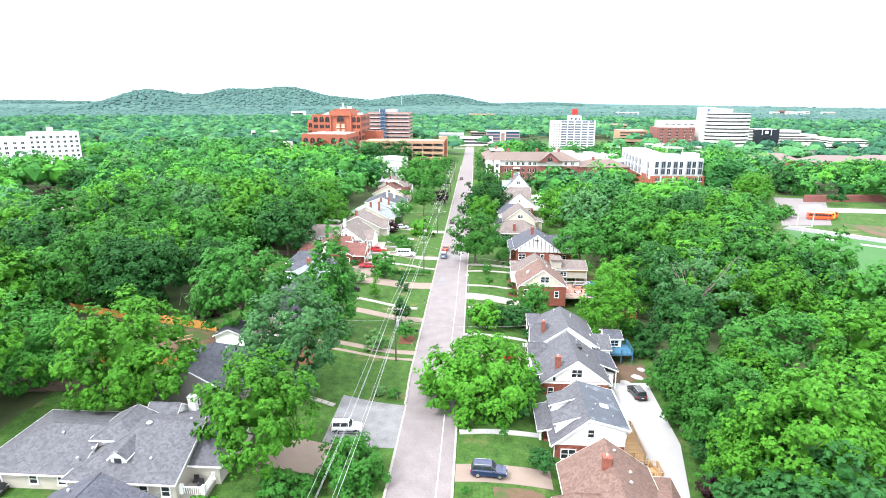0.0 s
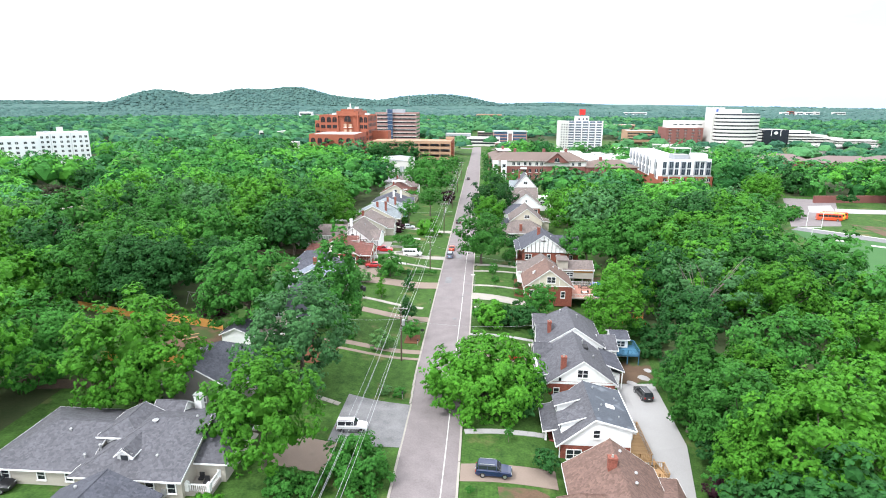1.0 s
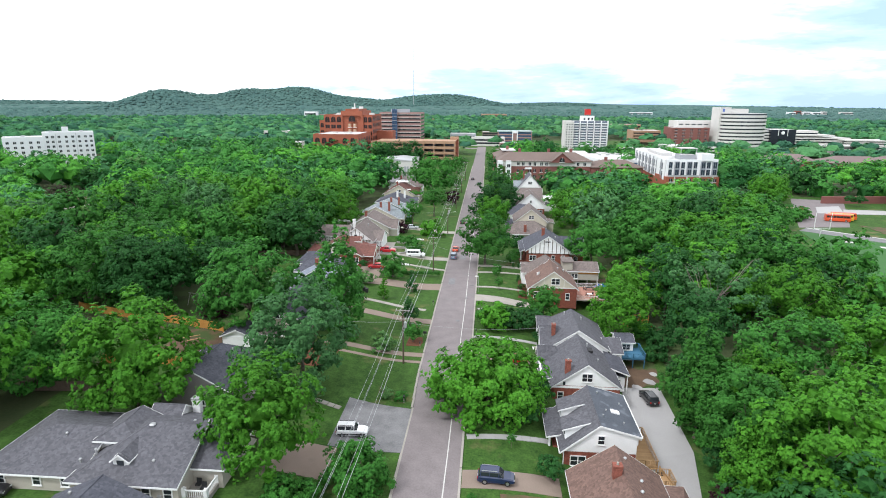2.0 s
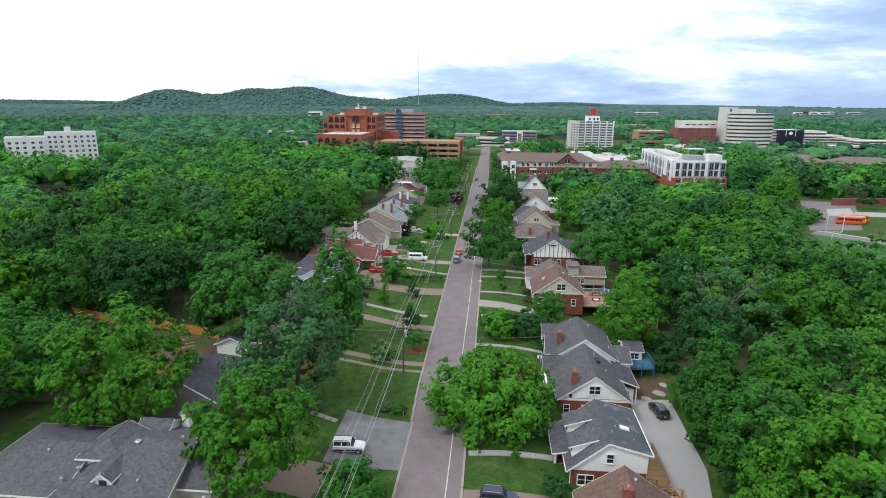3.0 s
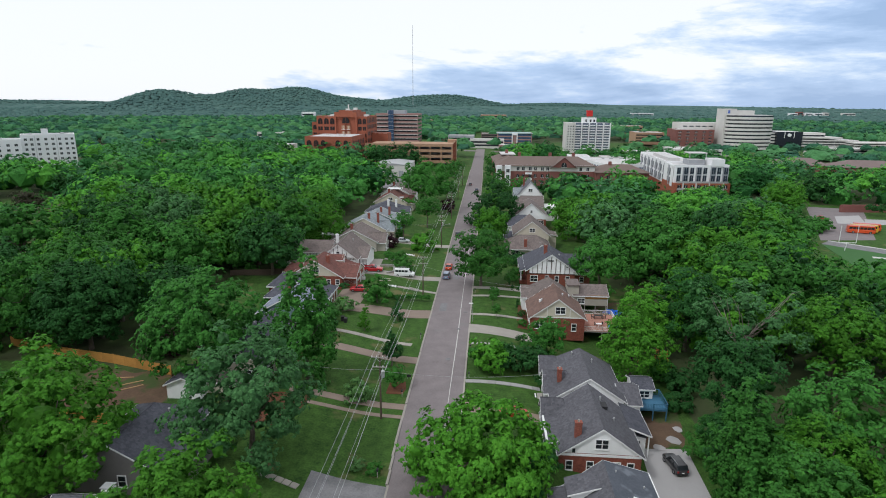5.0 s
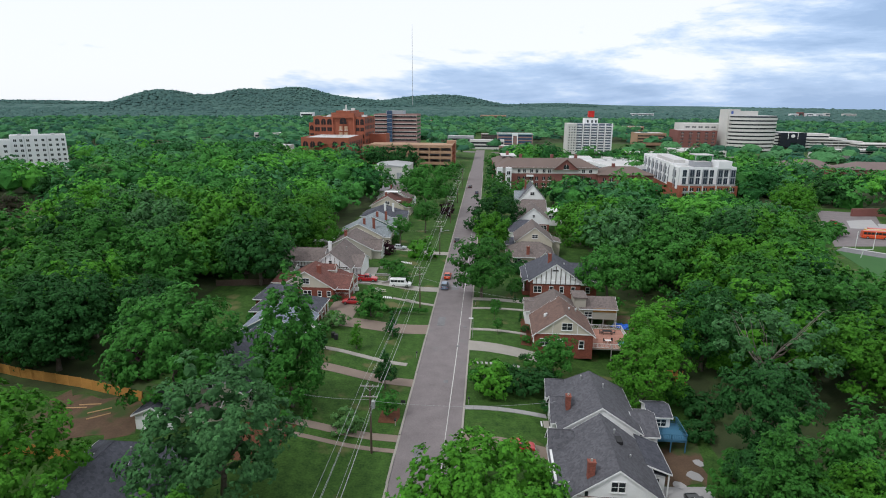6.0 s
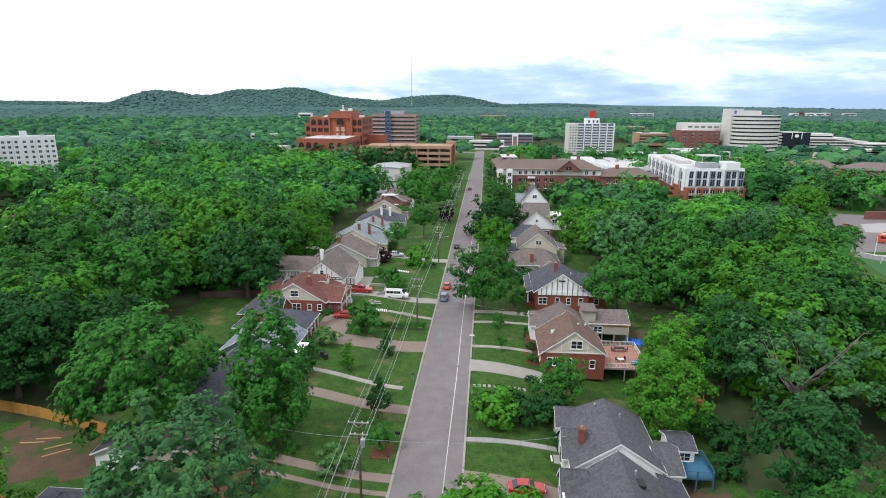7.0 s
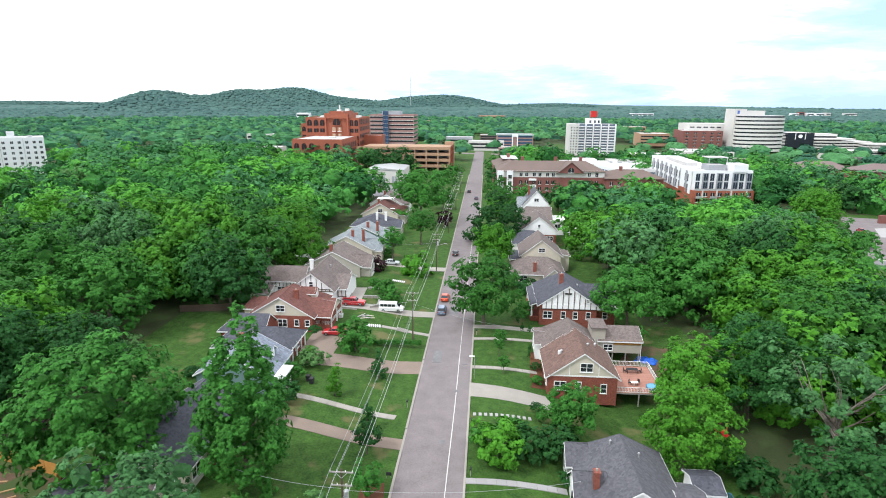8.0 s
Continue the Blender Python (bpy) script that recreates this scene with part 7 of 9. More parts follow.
    if kind == "pickup":
        part("bed", Mesh().box(-a + 0.2, -0.85, -W * 0.82, W * 0.82, 1.0, 1.062), BLACK_PLASTIC, c, "dark load bed")
        part("bed_side", Mesh().box(-a + 0.1, -0.8, -W * 0.97, -W * 0.85, 1.0, 1.35).box(-a + 0.1, -0.8, W * 0.85, W * 0.97, 1.0, 1.35).box(-a + 0.08, -a + 0.18, -W * 0.9, W * 0.9, 1.0, 1.33), CAR[colour], c)
    if kind in ("suv", "jeep"):
        for s in (-1, 1):
            part("roof_rail", Mesh().box(b1 + 0.15, f1 - 0.2, s * wt * 0.84 - 0.025, s * wt * 0.84 + 0.025, H + 0.05, H + 0.11), METAL if kind == "suv" else BLACK_PLASTIC, c)
        if kind == "jeep":
            part("side_trim", Mesh().box(-a + 0.2, a - 0.3, -W - 0.02, W + 0.02, 0.42, 0.62), BLACK_PLASTIC, c)
    for x in (-a * 0.60, a * 0.62):
        for s in (-1, 1):
            wheel(c, x, s * (W - 0.08), r)
    for s in (-1, 1):
        part("headlight", Mesh().box(a - 0.22, a - 0.02, s * W * 0.62 - 0.17, s * W * 0.62 + 0.17, hood - 0.42, hood - 0.26), LAMP_CLEAR, c)
        part("taillight", Mesh().box(-a - 0.02, -a + 0.14, s * W * 0.76 - 0.12, s * W * 0.76 + 0.12, boot - 0.38, boot - 0.12), LAMP_RED, c)
        part("mirror", Mesh().box(f1 + 0.25, f1 + 0.4, s * (W + 0.1) - 0.09, s * (W + 0.1) + 0.09, base + 0.02, base + 0.2), CAR[colour], c)
    part("front_bumper", Mesh().box(a - 0.12, a + 0.05, -W * 0.74, W * 0.74, 0.34, 0.52), BLACK_PLASTIC, c)
    part("rear_bumper", Mesh().box(-a - 0.05, -a + 0.1, -W * 0.8, W * 0.8, 0.36, 0.54), BLACK_PLASTIC if kind in ("jeep", "pickup") else CAR[colour], c)
    part("number_plate", Mesh().box(-a - 0.06, -a - 0.03, -0.18, 0.18, 0.62, 0.75), TRIM, c)
    return c


car("car", -11.9, 72.6, 4, "white", "white off-road car with a black lower trim parked on the pad", "jeep")
car("car", 8.3, 64.4, -3, "navy", "navy blue estate car parked on a short drive", "suv")
car("car", 35.0, 93.4, 100, "black", "black sport utility car parked on pale concrete", "suv")
car("car", 12.2, 99.6, 2, "red", "red saloon car parked on a worn drive", "sedan")
car("car", -3.4, 169.6, 90, "bluegrey", "blue-grey hatchback parked at the kerb", "suv")
car("car", -3.3, 178.5, 90, "orange", "orange-red car parked at the kerb", "sedan")
car("van", -14.8, 167.9, 0, "white", "white passenger van with a row of windows on a drive", "van", "van")
car("pickup_truck", -23.6, 168.6, 0, "red", "red pickup truck on a concrete drive", "pickup", "truck")
car("car", -23.6, 151.2, 180, "red", "red saloon car at the end of a tan drive", "sedan")
car("car", -20.6, 204.4, 0, "silver", "silver saloon car on a drive", "sedan")
car("car", -3.0, 221.0, 92, "black", "black car parked at the kerb", "sedan")
car("car", -50.6, 54.6, 8, "black", "black car with a roof rack beside the grey-roofed house", "suv")
car("car", 1.6, 330, 90, "navy", "dark car driving away down the street", "sedan")
car("car", -2.6, 352, 90, "black", "dark car at the far kerb", "sedan")
car("car", -50, 352, 20, "white", "white car in the car park", "sedan")
car("car", -60, 346, 10, "silver", "silver car in the car park", "sedan")
for k, (colour, word) in enumerate((("orange", "orange-red"), ("yellow", "yellow"), ("orange", "orange-red"))):
    car("bus", 153.6 + 2.5 * k, 250.0 + 2.4 * k, -12, colour, f"{word} bus parked in a row at the yard", "bus", "bus")
car("pickup_truck", 152.9, 276.4, 75, "red", "red truck on the paved yard", "pickup", "truck")


# ---- poles and wires ----
POLES = ((-8.1, 44.0, 10.5), (-8.1, 96.4, 10.5), (-8.0, 153.0, 10.5), (-7.5, 203.0, 11.0), (-7.2, 252, 11.0), (-7.0, 300, 11.0), (-7.0, 350, 11.0))
for n, (u, v, tall) in enumerate(POLES):
    p = thing("utility_pole", u, v, "dark wooden utility pole with crossarms carrying wires", "utility pole", group="poles along the street")
    part("pole", Mesh().tube((0, 0, -0.5), (0, 0, tall), 0.17, 0.11, 10), POLE_WOOD, p)
    for z, w in ((tall - 0.35, 1.25), (tall - 1.9, 1.1)):
        part("crossarm", Mesh().box(-w, w, -0.16, -0.05, z, z + 0.13), GREY_WOOD, p)
        for x in (-w + 0.1, -0.45, 0.45, w - 0.1):
            part("insulator", Mesh().tube((x, -0.1, z + 0.13), (x, -0.1, z + 0.32), 0.05, 0.035, 8), TRIM, p)
    part("brace", Mesh().tube((-0.7, -0.1, tall - 0.3), (0, -0.1, tall - 1.0), 0.025, 0.025, 6).tube((0.7, -0.1, tall - 0.3), (0, -0.1, tall - 1.0), 0.025, 0.025, 6), METAL, p)
    if n in (0, 1, 3):
        part("transformer", Mesh().tube((0.42, -0.05, tall - 3.5), (0.42, -0.05, tall - 2.5), 0.27, 0.27, 14).tube((0.42, -0.05, tall - 2.5), (0.42, -0.05, tall - 2.35), 0.27, 0.15, 14), METAL, p, "grey cylindrical transformer")
    if n == 3:
        part("lamp_arm", Mesh().tube((0.1, 0, tall - 3.6), (2.4, 0, tall - 2.9), 0.04, 0.035, 8), METAL, p)
        part("lamp_head", Mesh().box(2.3, 2.95, -0.14, 0.14, tall - 3.02, tall - 2.86, top=0.05), METAL, p)


def wire(a, b, sag, r, n=14, k=5):
    """A sagging wire as one round skin."""
    m = Mesh()
    a, b = Vector(a), Vector(b)
    side = (b - a).cross(Vector((0, 0, 1))).normalized()
    for i in range(n + 1):
        t = i / n
        p = a.lerp(b, t) - Vector((0, 0, sag * 4 * t * (1 - t)))
        m.v += [tuple(p + r * (math.cos(2 * math.pi * j / k) * side + math.sin(2 * math.pi * j / k) * Vector((0, 0, 1)))) for j in range(k)]
    m.f = [(i * k + j, i * k + (j + 1) % k, (i + 1) * k + (j + 1) % k, (i + 1) * k + j) for i in range(n) for j in range(k)]
    return m


for (u0, v0, t0), (u1, v1, t1) in zip(POLES, POLES[1:]):
    z0, z1 = float(land(u0, v0)), float(land(u1, v1))
    for x, dz, sag, r in ((-1.15, -0.05, 0.7, 0.017), (-0.45, -0.05, 0.75, 0.017), (1.15, -0.05, 0.7, 0.017), (-1.0, -1.6, 0.85, 0.016), (1.0, -1.6, 0.85, 0.016), (0.12, -3.9, 1.0, 0.024)):
        w = setting("power_line", wire((u0 + x, v0 - 0.1, z0 + t0 + dz), (u1 + x, v1 - 0.1, z1 + t1 + dz), sag, r), WIRE, "pale overhead wire sagging between the poles", "wire", kind="thing")
for a, b in (((-8.0, 96.4, 8.2), (-28.4, 104.0, 6.0)), ((-8.0, 153.0, 8.4), (-28.0, 158.0, 6.6)), ((-8.0, 96.4, 8.0), (17.6, 104.5, 4.6)), ((-8.0, 153, 8.0), (18.0, 150.0, 4.2)), ((-7.5, 203, 8.4), (-26.5, 212.0, 6.2))):
    setting("service_wire", wire(a, b, 0.8, 0.018), WIRE, "thin service wire from a pole to a house", "wire", kind="thing")
lamp = thing("street_lamp", 4.7, 137.8, "slim street lamp with a white head beside the kerb", "street lamp")
part("post", Mesh().tube((0, 0, -0.2), (0, 0, 4.2), 0.05, 0.04, 8), METAL, lamp)
part("head", Mesh().box(-0.9, 0.05, -0.12, 0.12, 4.15, 4.3, top=0.04), TRIM, lamp)

# ---- fences, letter boxes and small things ----


def fence(path, tall, label, board, post, step=2.4):
    """A boarded fence along a path of (u, v) points: each panel and post is a piece."""
    f = thing("fence", path[0][0], path[0][1], label, "fence")
    base = Vector((path[0][0], path[0][1], float(land(*path[0]))))
    pm = Mesh().box(-0.07, 0.07, -0.07, 0.07, -0.4, tall + 0.05).data("post", post)
    # one skin of upright boards with sunk joints between them
    outline = []
    for k in range(12):
        x0, x1 = k / 12 * step, (k + 1) / 12 * step
        outline += [(x0, -0.012), (x0 + 0.008, -0.03), (x1 - 0.008, -0.03), (x1, -0.012)]
    outline += [(step, 0.0), (0.0, 0.0)]
    panel = Mesh().slab(outline, 0.05, tall).data("panel", board)
    rail = Mesh().box(0, step, 0.0, 0.06, 0.35, 0.45).data("rail", board)
    for a, b in zip(path, path[1:]):
        A, B = Vector(a), Vector(b)
        n = max(1, round((B - A).length / step))
        ang = math.degrees(math.atan2(B.y - A.y, B.x - A.x))
        for k in range(n):
            p = A.lerp(B, k / n)
            z = float(land(p.x, p.y)) - base.z
            m = pose(p.x - base.x, p.y - base.y, z, 0, 0, ang)
            part("post", pm, None, f, at=m)
            fit = m @ Matrix.Diagonal(((B - A).length / n / step, 1, 1, 1))
            part("panel", panel, None, f, at=fit)
            part("rail", rail, None, f, at=fit)
            part("rail", rail, None, f, at=fit @ pose(0, 0, tall - 0.8))
    return f


fence([(-82, 113.2), (-70.5, 110.0), (-58, 107.6), (-45.5, 104.2), (-44.2, 102.0)], 1.8, "new orange-brown wooden board fence across the back yards", FENCE_WOOD, FENCE_WOOD)
fence([(-60, 88.5), (-52, 89.6), (-43.5, 88.2)], 1.8, "new orange-brown wooden board fence beside a yard", FENCE_WOOD, FENCE_WOOD)
fence([(-66, 78.0), (-50, 79.5)], 1.7, "dark weathered board fence at the end of a yard", POLE_WOOD, POLE_WOOD)
fence([(-60.5, 160.5), (-46, 163.5)], 1.6, "weathered grey board fence behind the lawn", POLE_WOOD, POLE_WOOD)
fence([(30.9, 72.5), (32.0, 67.5)], 1.4, "light timber fence at the yard steps", DECK_WOOD, DECK_WOOD)
for u, v, label in ((-5.9, 103.4, "black letter box on a post"), (4.8, 110.8, "dark letter box on a post"), (4.7, 122.5, "dark letter box on a post"), (-5.6, 127.2, "dark letter box on a post"), (-6.0, 82.5, "black letter box on a post"), (4.8, 157.2, "dark letter box on a post")):
    b = thing("letter_box", u, v, label, "letter box")
    part("post", Mesh().box(-0.05, 0.05, -0.05, 0.05, -0.3, 1.0), GREY_WOOD, b)
    part("box", Mesh().prism([(-0.13, 0), (0.13, 0), (0.13, 0.16), (0.07, 0.24), (-0.07, 0.24), (-0.13, 0.16)], -0.26, 0.26).turned(pose(0, 0, 1.0)), BLACK_PLASTIC, b)
s = thing("yard_sign", -5.6, 109.5, "small dark yard sign on the verge", "sign")
part("board", Mesh().box(-0.35, 0.35, -0.02, 0.02, 0.4, 0.9), BLACK_PLASTIC, s)
part("stake", Mesh().box(-0.3, -0.26, -0.02, 0.02, -0.2, 0.4).box(0.26, 0.3, -0.02, 0.02, -0.2, 0.4), METAL, s)
b = thing("wheelie_bin", -22.8, 131.6, "dark wheeled rubbish bin by the drive", "bin")
part("body", Mesh().box(-0.3, 0.3, -0.35, 0.35, 0.05, 1.0, top=-0.05), BLACK_PLASTIC, b)
part("lid", Mesh().box(-0.37, 0.37, -0.42, 0.42, 1.0, 1.07, top=0.05), BLACK_PLASTIC, b)
for u, v in ((-22.0, 130.8), (30.6, 71.3), (31.4, 70.4)):
    b = thing("wheelie_bin", u, v, "dark wheeled rubbish bin", "bin")
    part("body", Mesh().box(-0.3, 0.3, -0.35, 0.35, 0.05, 1.0, top=-0.05), BLACK_PLASTIC, b)
    part("lid", Mesh().box(-0.37, 0.37, -0.42, 0.42, 1.0, 1.07, top=0.05), BLACK_PLASTIC, b)
# blue tarpaulin heap
tm = Mesh()
tr = np.random.default_rng(5)
nx, ny = 14, 10
for j in range(ny):
    for i in range(nx):
        e = min(i, nx - 1 - i, j, ny - 1 - j)
        tm.v.append((-2.0 + 4.0 * i / (nx - 1) + tr.normal(0, 0.08), -1.3 + 2.6 * j / (ny - 1) + tr.normal(0, 0.08), 0.03 + (0.45 + tr.uniform(-0.16, 0.25)) * min(1, e / 2.0)))
tm.f = [(j * nx + i, j * nx + i + 1, j * nx + nx + i + 1, j * nx + nx + i) for j in range(ny - 1) for i in range(nx - 1)]
t = thing("tarpaulin", 38.2, 152.6, "crumpled bright blue tarpaulin over a heap", "tarpaulin", rot=-25)
part("sheet", tm, TARP, t)
# deck furniture
tb = thing("patio_table", 33.0, 143.2, "dark patio table on the deck", "table", z=-0.4)
part("top", Mesh().box(-1.0, 1.0, -0.5, 0.5, 0.70, 0.75), BLACK_PLASTIC, tb)
for x in (-0.85, 0.85):
    for y in (-0.4, 0.4):
        part("leg", Mesh().box(x - 0.04, x + 0.04, y - 0.04, y + 0.04, 0, 0.7), BLACK_PLASTIC, tb)
for x, y, rot, mt, lab in ((31.7, 143.2, 90, BLACK_PLASTIC, "dark patio chair"), (34.4, 143.2, -90, BLACK_PLASTIC, "dark patio chair"), (31.6, 138.6, 60, BLACK_PLASTIC, "dark patio chair"), (32.9, 138.8, -60, BLACK_PLASTIC, "dark patio chair")):
    ch = thing("patio_chair", x, y, lab + " standing on the deck", "chair", rot=rot, z=-0.4, group="patio chairs")
    part("seat", Mesh().box(-0.25, 0.25, -0.25, 0.25, 0.40, 0.45), mt, ch)
    part("backrest", Mesh().box(-0.25, 0.25, 0.2, 0.25, 0.45, 0.95), mt, ch)
    for sx in (-0.22, 0.22):
        for sy in (-0.22, 0.22):
            part("leg", Mesh().box(sx - 0.02, sx + 0.02, sy - 0.02, sy + 0.02, 0, 0.4), mt, ch)
tb = thing("side_table", 32.2, 138.2, "white table top beside the chairs", "table", z=-0.4)
part("top", Mesh().box(-0.6, 0.6, -0.35, 0.35, 0.68, 0.73), TRIM, tb)
part("pedestal", Mesh().tube((0, 0, 0), (0, 0, 0.68), 0.06, 0.06, 8), TRIM, tb)
pl = thing("paddling_pool", 35.2, 137.6, "round light-blue paddling pool on the deck", "pool", z=-0.4)
part("ring", Mesh().tube((0, 0, 0), (0, 0, 0.35), 1.1, 1.15, 24), BLUE_PAINT, pl)
part("water", Mesh().tube((0, 0, 0.3), (0, 0, 0.37), 1.02, 1.02, 24), mat("pool_water", (0.12, 0.40, 0.62), rough=0.1, bump=0.1), pl)
# play sets behind the houses
for u, v, rot, wood, lab in ((40.5, 128.0, 20, FENCE_WOOD, "orange wooden play set in the trees"), (-58.0, 118.5, -15, GREY_WOOD, "wooden swing set with a green slide")):
    ps = thing("play_set", u, v, lab, "play set", rot=rot)
    for x in (-1.8, 1.8):
        part("frame_leg", Mesh().tube((x, -1.1, 0), (x, 0, 2.6), 0.07, 0.07, 6).tube((x, 1.1, 0), (x, 0, 2.6), 0.07, 0.07, 6), wood, ps)
    part("top_beam", Mesh().box(-2.2, 2.2, -0.07, 0.07, 2.55, 2.7), wood, ps)
    for x in (-0.8, 0.6):
        part("swing", Mesh().box(x - 0.25, x + 0.25, -0.1, 0.1, 0.5, 0.55).box(x - 0.24, x - 0.22, -0.01, 0.01, 0.55, 2.55).box(x + 0.22, x + 0.24, -0.01, 0.01, 0.55, 2.55), BLACK_PLASTIC, ps)
    part("platform", Mesh().box(2.0, 3.6, -0.8, 0.8, 1.3, 1.4).box(2.0, 2.12, -0.8, -0.68, 0, 2.6).box(3.48, 3.6, -0.8, -0.68, 0, 2.6).box(2.0, 2.12, 0.68, 0.8, 0, 2.6).box(3.48, 3.6, 0.68, 0.8, 0, 2.6), wood, ps)
    part("slide", Mesh().add([(2.3, -0.8, 1.35), (3.3, -0.8, 1.35), (3.3, -3.4, 0.15), (2.3, -3.4, 0.15), (2.3, -0.8, 1.45), (3.3, -0.8, 1.45), (3.3, -3.4, 0.25), (2.3, -3.4, 0.25)], [(0, 1, 2, 3), (7, 6, 5, 4), (0, 4, 5, 1), (1, 5, 6, 2), (2, 6, 7, 3), (3, 7, 4, 0)]), LEAF["dark"] if wood is GREY_WOOD else RED_PAINT, ps)
# planks stacked in the yard
for k, (u, v, r) in enumerate(((-54.5, 101.5, 8), (-53.0, 102.6, 10), (-50.4, 101.0, 35), (-49.5, 99.5, 38))):
    pk = thing("timber_plank", u, v, "pale timber plank lying in the yard", "plank", rot=r, group="loose planks")
    part("plank", Mesh().box(-1.6, 1.6, -0.12, 0.12, 0.03, 0.12), DECK_WOOD, pk)
# pale stone slabs by the blue deck
for u, v, a in ((37.0, 100.4, 1.4), (34.2, 98.2, 1.1), (36.0, 96.9, 1.2), (38.6, 103.6, 1.0)):
    st = thing("stone_slab", u, v, "flat pale stone slab on the earth", "stone", rot=float(RNG.uniform(0, 180)), group="stone slabs")
    part("slab", Mesh().slab([(a * math.cos(k * 0.9) * (0.8 + 0.3 * math.sin(k * 2.3)), 0.7 * a * math.sin(k * 0.9)) for k in range(7)], -0.1, 0.1), PALE_CONCRETE, st)
# goal post on the turf
gp = thing("goal_post", 130.7, 219.6, "white sports goal post", "goal post")
part("crossbar", Mesh().tube((-2.8, 0, 3), (2.8, 0, 3), 0.1, 0.1, 8), TRIM, gp)
part("stem", Mesh().tube((0, 0.8, 0), (0, 0, 3), 0.14, 0.12, 8), TRIM, gp)
for x in (-2.8, 2.8):
    part("upright", Mesh().tube((x, 0, 3), (x, 0, 9), 0.1, 0.08, 8), TRIM, gp)


# ---- front gardens: steps, low walls, boards ----
def garden_steps(u0, v0, u1, v1, n, width, treads, label):
    """A short flight laid on the slope: pale treads and dark risers, each a piece."""
    st = thing("garden_steps", u0, v0, label, "steps")
    tagged(st, kind="structure")
    z0 = float(land(u0, v0))
    turn = math.degrees(math.atan2(v1 - v0, u1 - u0))
    run = math.hypot(u1 - u0, v1 - v0) / n
    tread = Mesh().box(0, run * 0.62, -width / 2, width / 2, -0.3, 0.16).data("tread", treads)
    riser = Mesh().box(run * 0.62, run * 0.98, -width / 2, width / 2, -0.3, 0.05).data("riser", LOT)
    for k in range(n):
        u, v = u0 + (u1 - u0) * k / n, v0 + (v1 - v0) * k / n
        at = pose(u - u0, v - v0, float(land(u, v)) - z0, 0, 0, turn)
        part("tread", tread, None, st, at=at)
        part("riser", riser, None, st, at=at)


garden_steps(-18.4, 157.6, -15.4, 158.3, 7, 1.2, TRIM, "white-edged garden steps set in the lawn")
garden_steps(-12.2, 158.4, -9.7, 157.5, 6, 1.5, CONCRETE, "worn striped steps set in the bank")
garden_steps(-18.0, 189.6, -14.6, 189.6, 7, 1.1, TRIM, "white garden steps beside the porch")
surface("terrace", ((-26.0, 172.0), (-22.6, 172.4), (-23.0, 181.2), (-26.0, 181.0)), CONCRETE, 0.10, "pale concrete terrace before the half-timbered house", "terrace")


def low_wall(path, tall, label):
    w = thing("garden_wall", path[0][0], path[0][1], label, "garden wall")
    tagged(w, kind="structure")
    base = Vector((*path[0], float(land(*path[0]))))
    for a, b in zip(path, path[1:]):
        n = max(1, round(math.hypot(b[0] - a[0], b[1] - a[1]) / 0.8))
        turn = math.degrees(math.atan2(b[1] - a[1], b[0] - a[0]))
        length = math.hypot(b[0] - a[0], b[1] - a[1]) / n
        block_mesh = Mesh().box(0.01, length - 0.01, -0.15, 0.15, -0.3, tall - 0.07).data("block", CONCRETE)
        cap_mesh = Mesh().box(0.005, length - 0.005, -0.19, 0.19, tall - 0.07, tall).data("coping", PALE_CONCRETE)
        for k in range(n):
            u, v = a[0] + (b[0] - a[0]) * k / n, a[1] + (b[1] - a[1]) * k / n
            at = pose(u - base.x, v - base.y, float(land(u, v)) - base.z, 0, 0, turn)
            part("block", block_mesh, None, w, at=at)
            part("coping", cap_mesh, None, w, at=at)


low_wall(((-22.4, 173.8), (-18.6, 174.6), (-18.1, 169.2), (-19.6, 167.6)), 0.6, "low pale retaining wall round a sunken bed")
low_wall(((-22.6, 180.6), (-17.6, 181.0)), 0.45, "low pale wall between two lawns")
low_wall(((-25.6, 166.0), (-22.2, 165.6)), 0.5, "low pale wall beside the drive")
for k, (u, v, r) in enumerate(((-19.6, 161.2, 12), (-19.2, 161.7, -20), (-18.6, 161.4, 5), (-19.9, 162.1, 30), (-18.9, 162.4, -8), (-20.4, 162.0, 60))):
    pk = thing("timber_board", u, v, "pale cream board dropped in a heap on the lawn", "board", rot=r, group="heap of boards")
    part("board", Mesh().box(-1.2, 1.2, -0.14, 0.14, 0.06 + 0.05 * k, 0.11 + 0.05 * k), PALE_CONCRETE if k % 2 else WALLS["cream"], pk)
ac = thing("air_conditioner", -24.6, 160.6, "white boxed air conditioner beside the brick porch", "air conditioner")
part("casing", Mesh().box(-0.45, 0.45, -0.45, 0.45, 0.05, 0.85), TRIM, ac)
part("fan_grille", Mesh().tube((0, 0, 0.85), (0, 0, 0.9), 0.36, 0.36, 16), METAL, ac)

# ---- larger buildings ahead ----
def bldg(name, u, v, label, rot=0.0, category="building"):
    return thing(name, u, v, label, category, rot=rot, z=0.0)


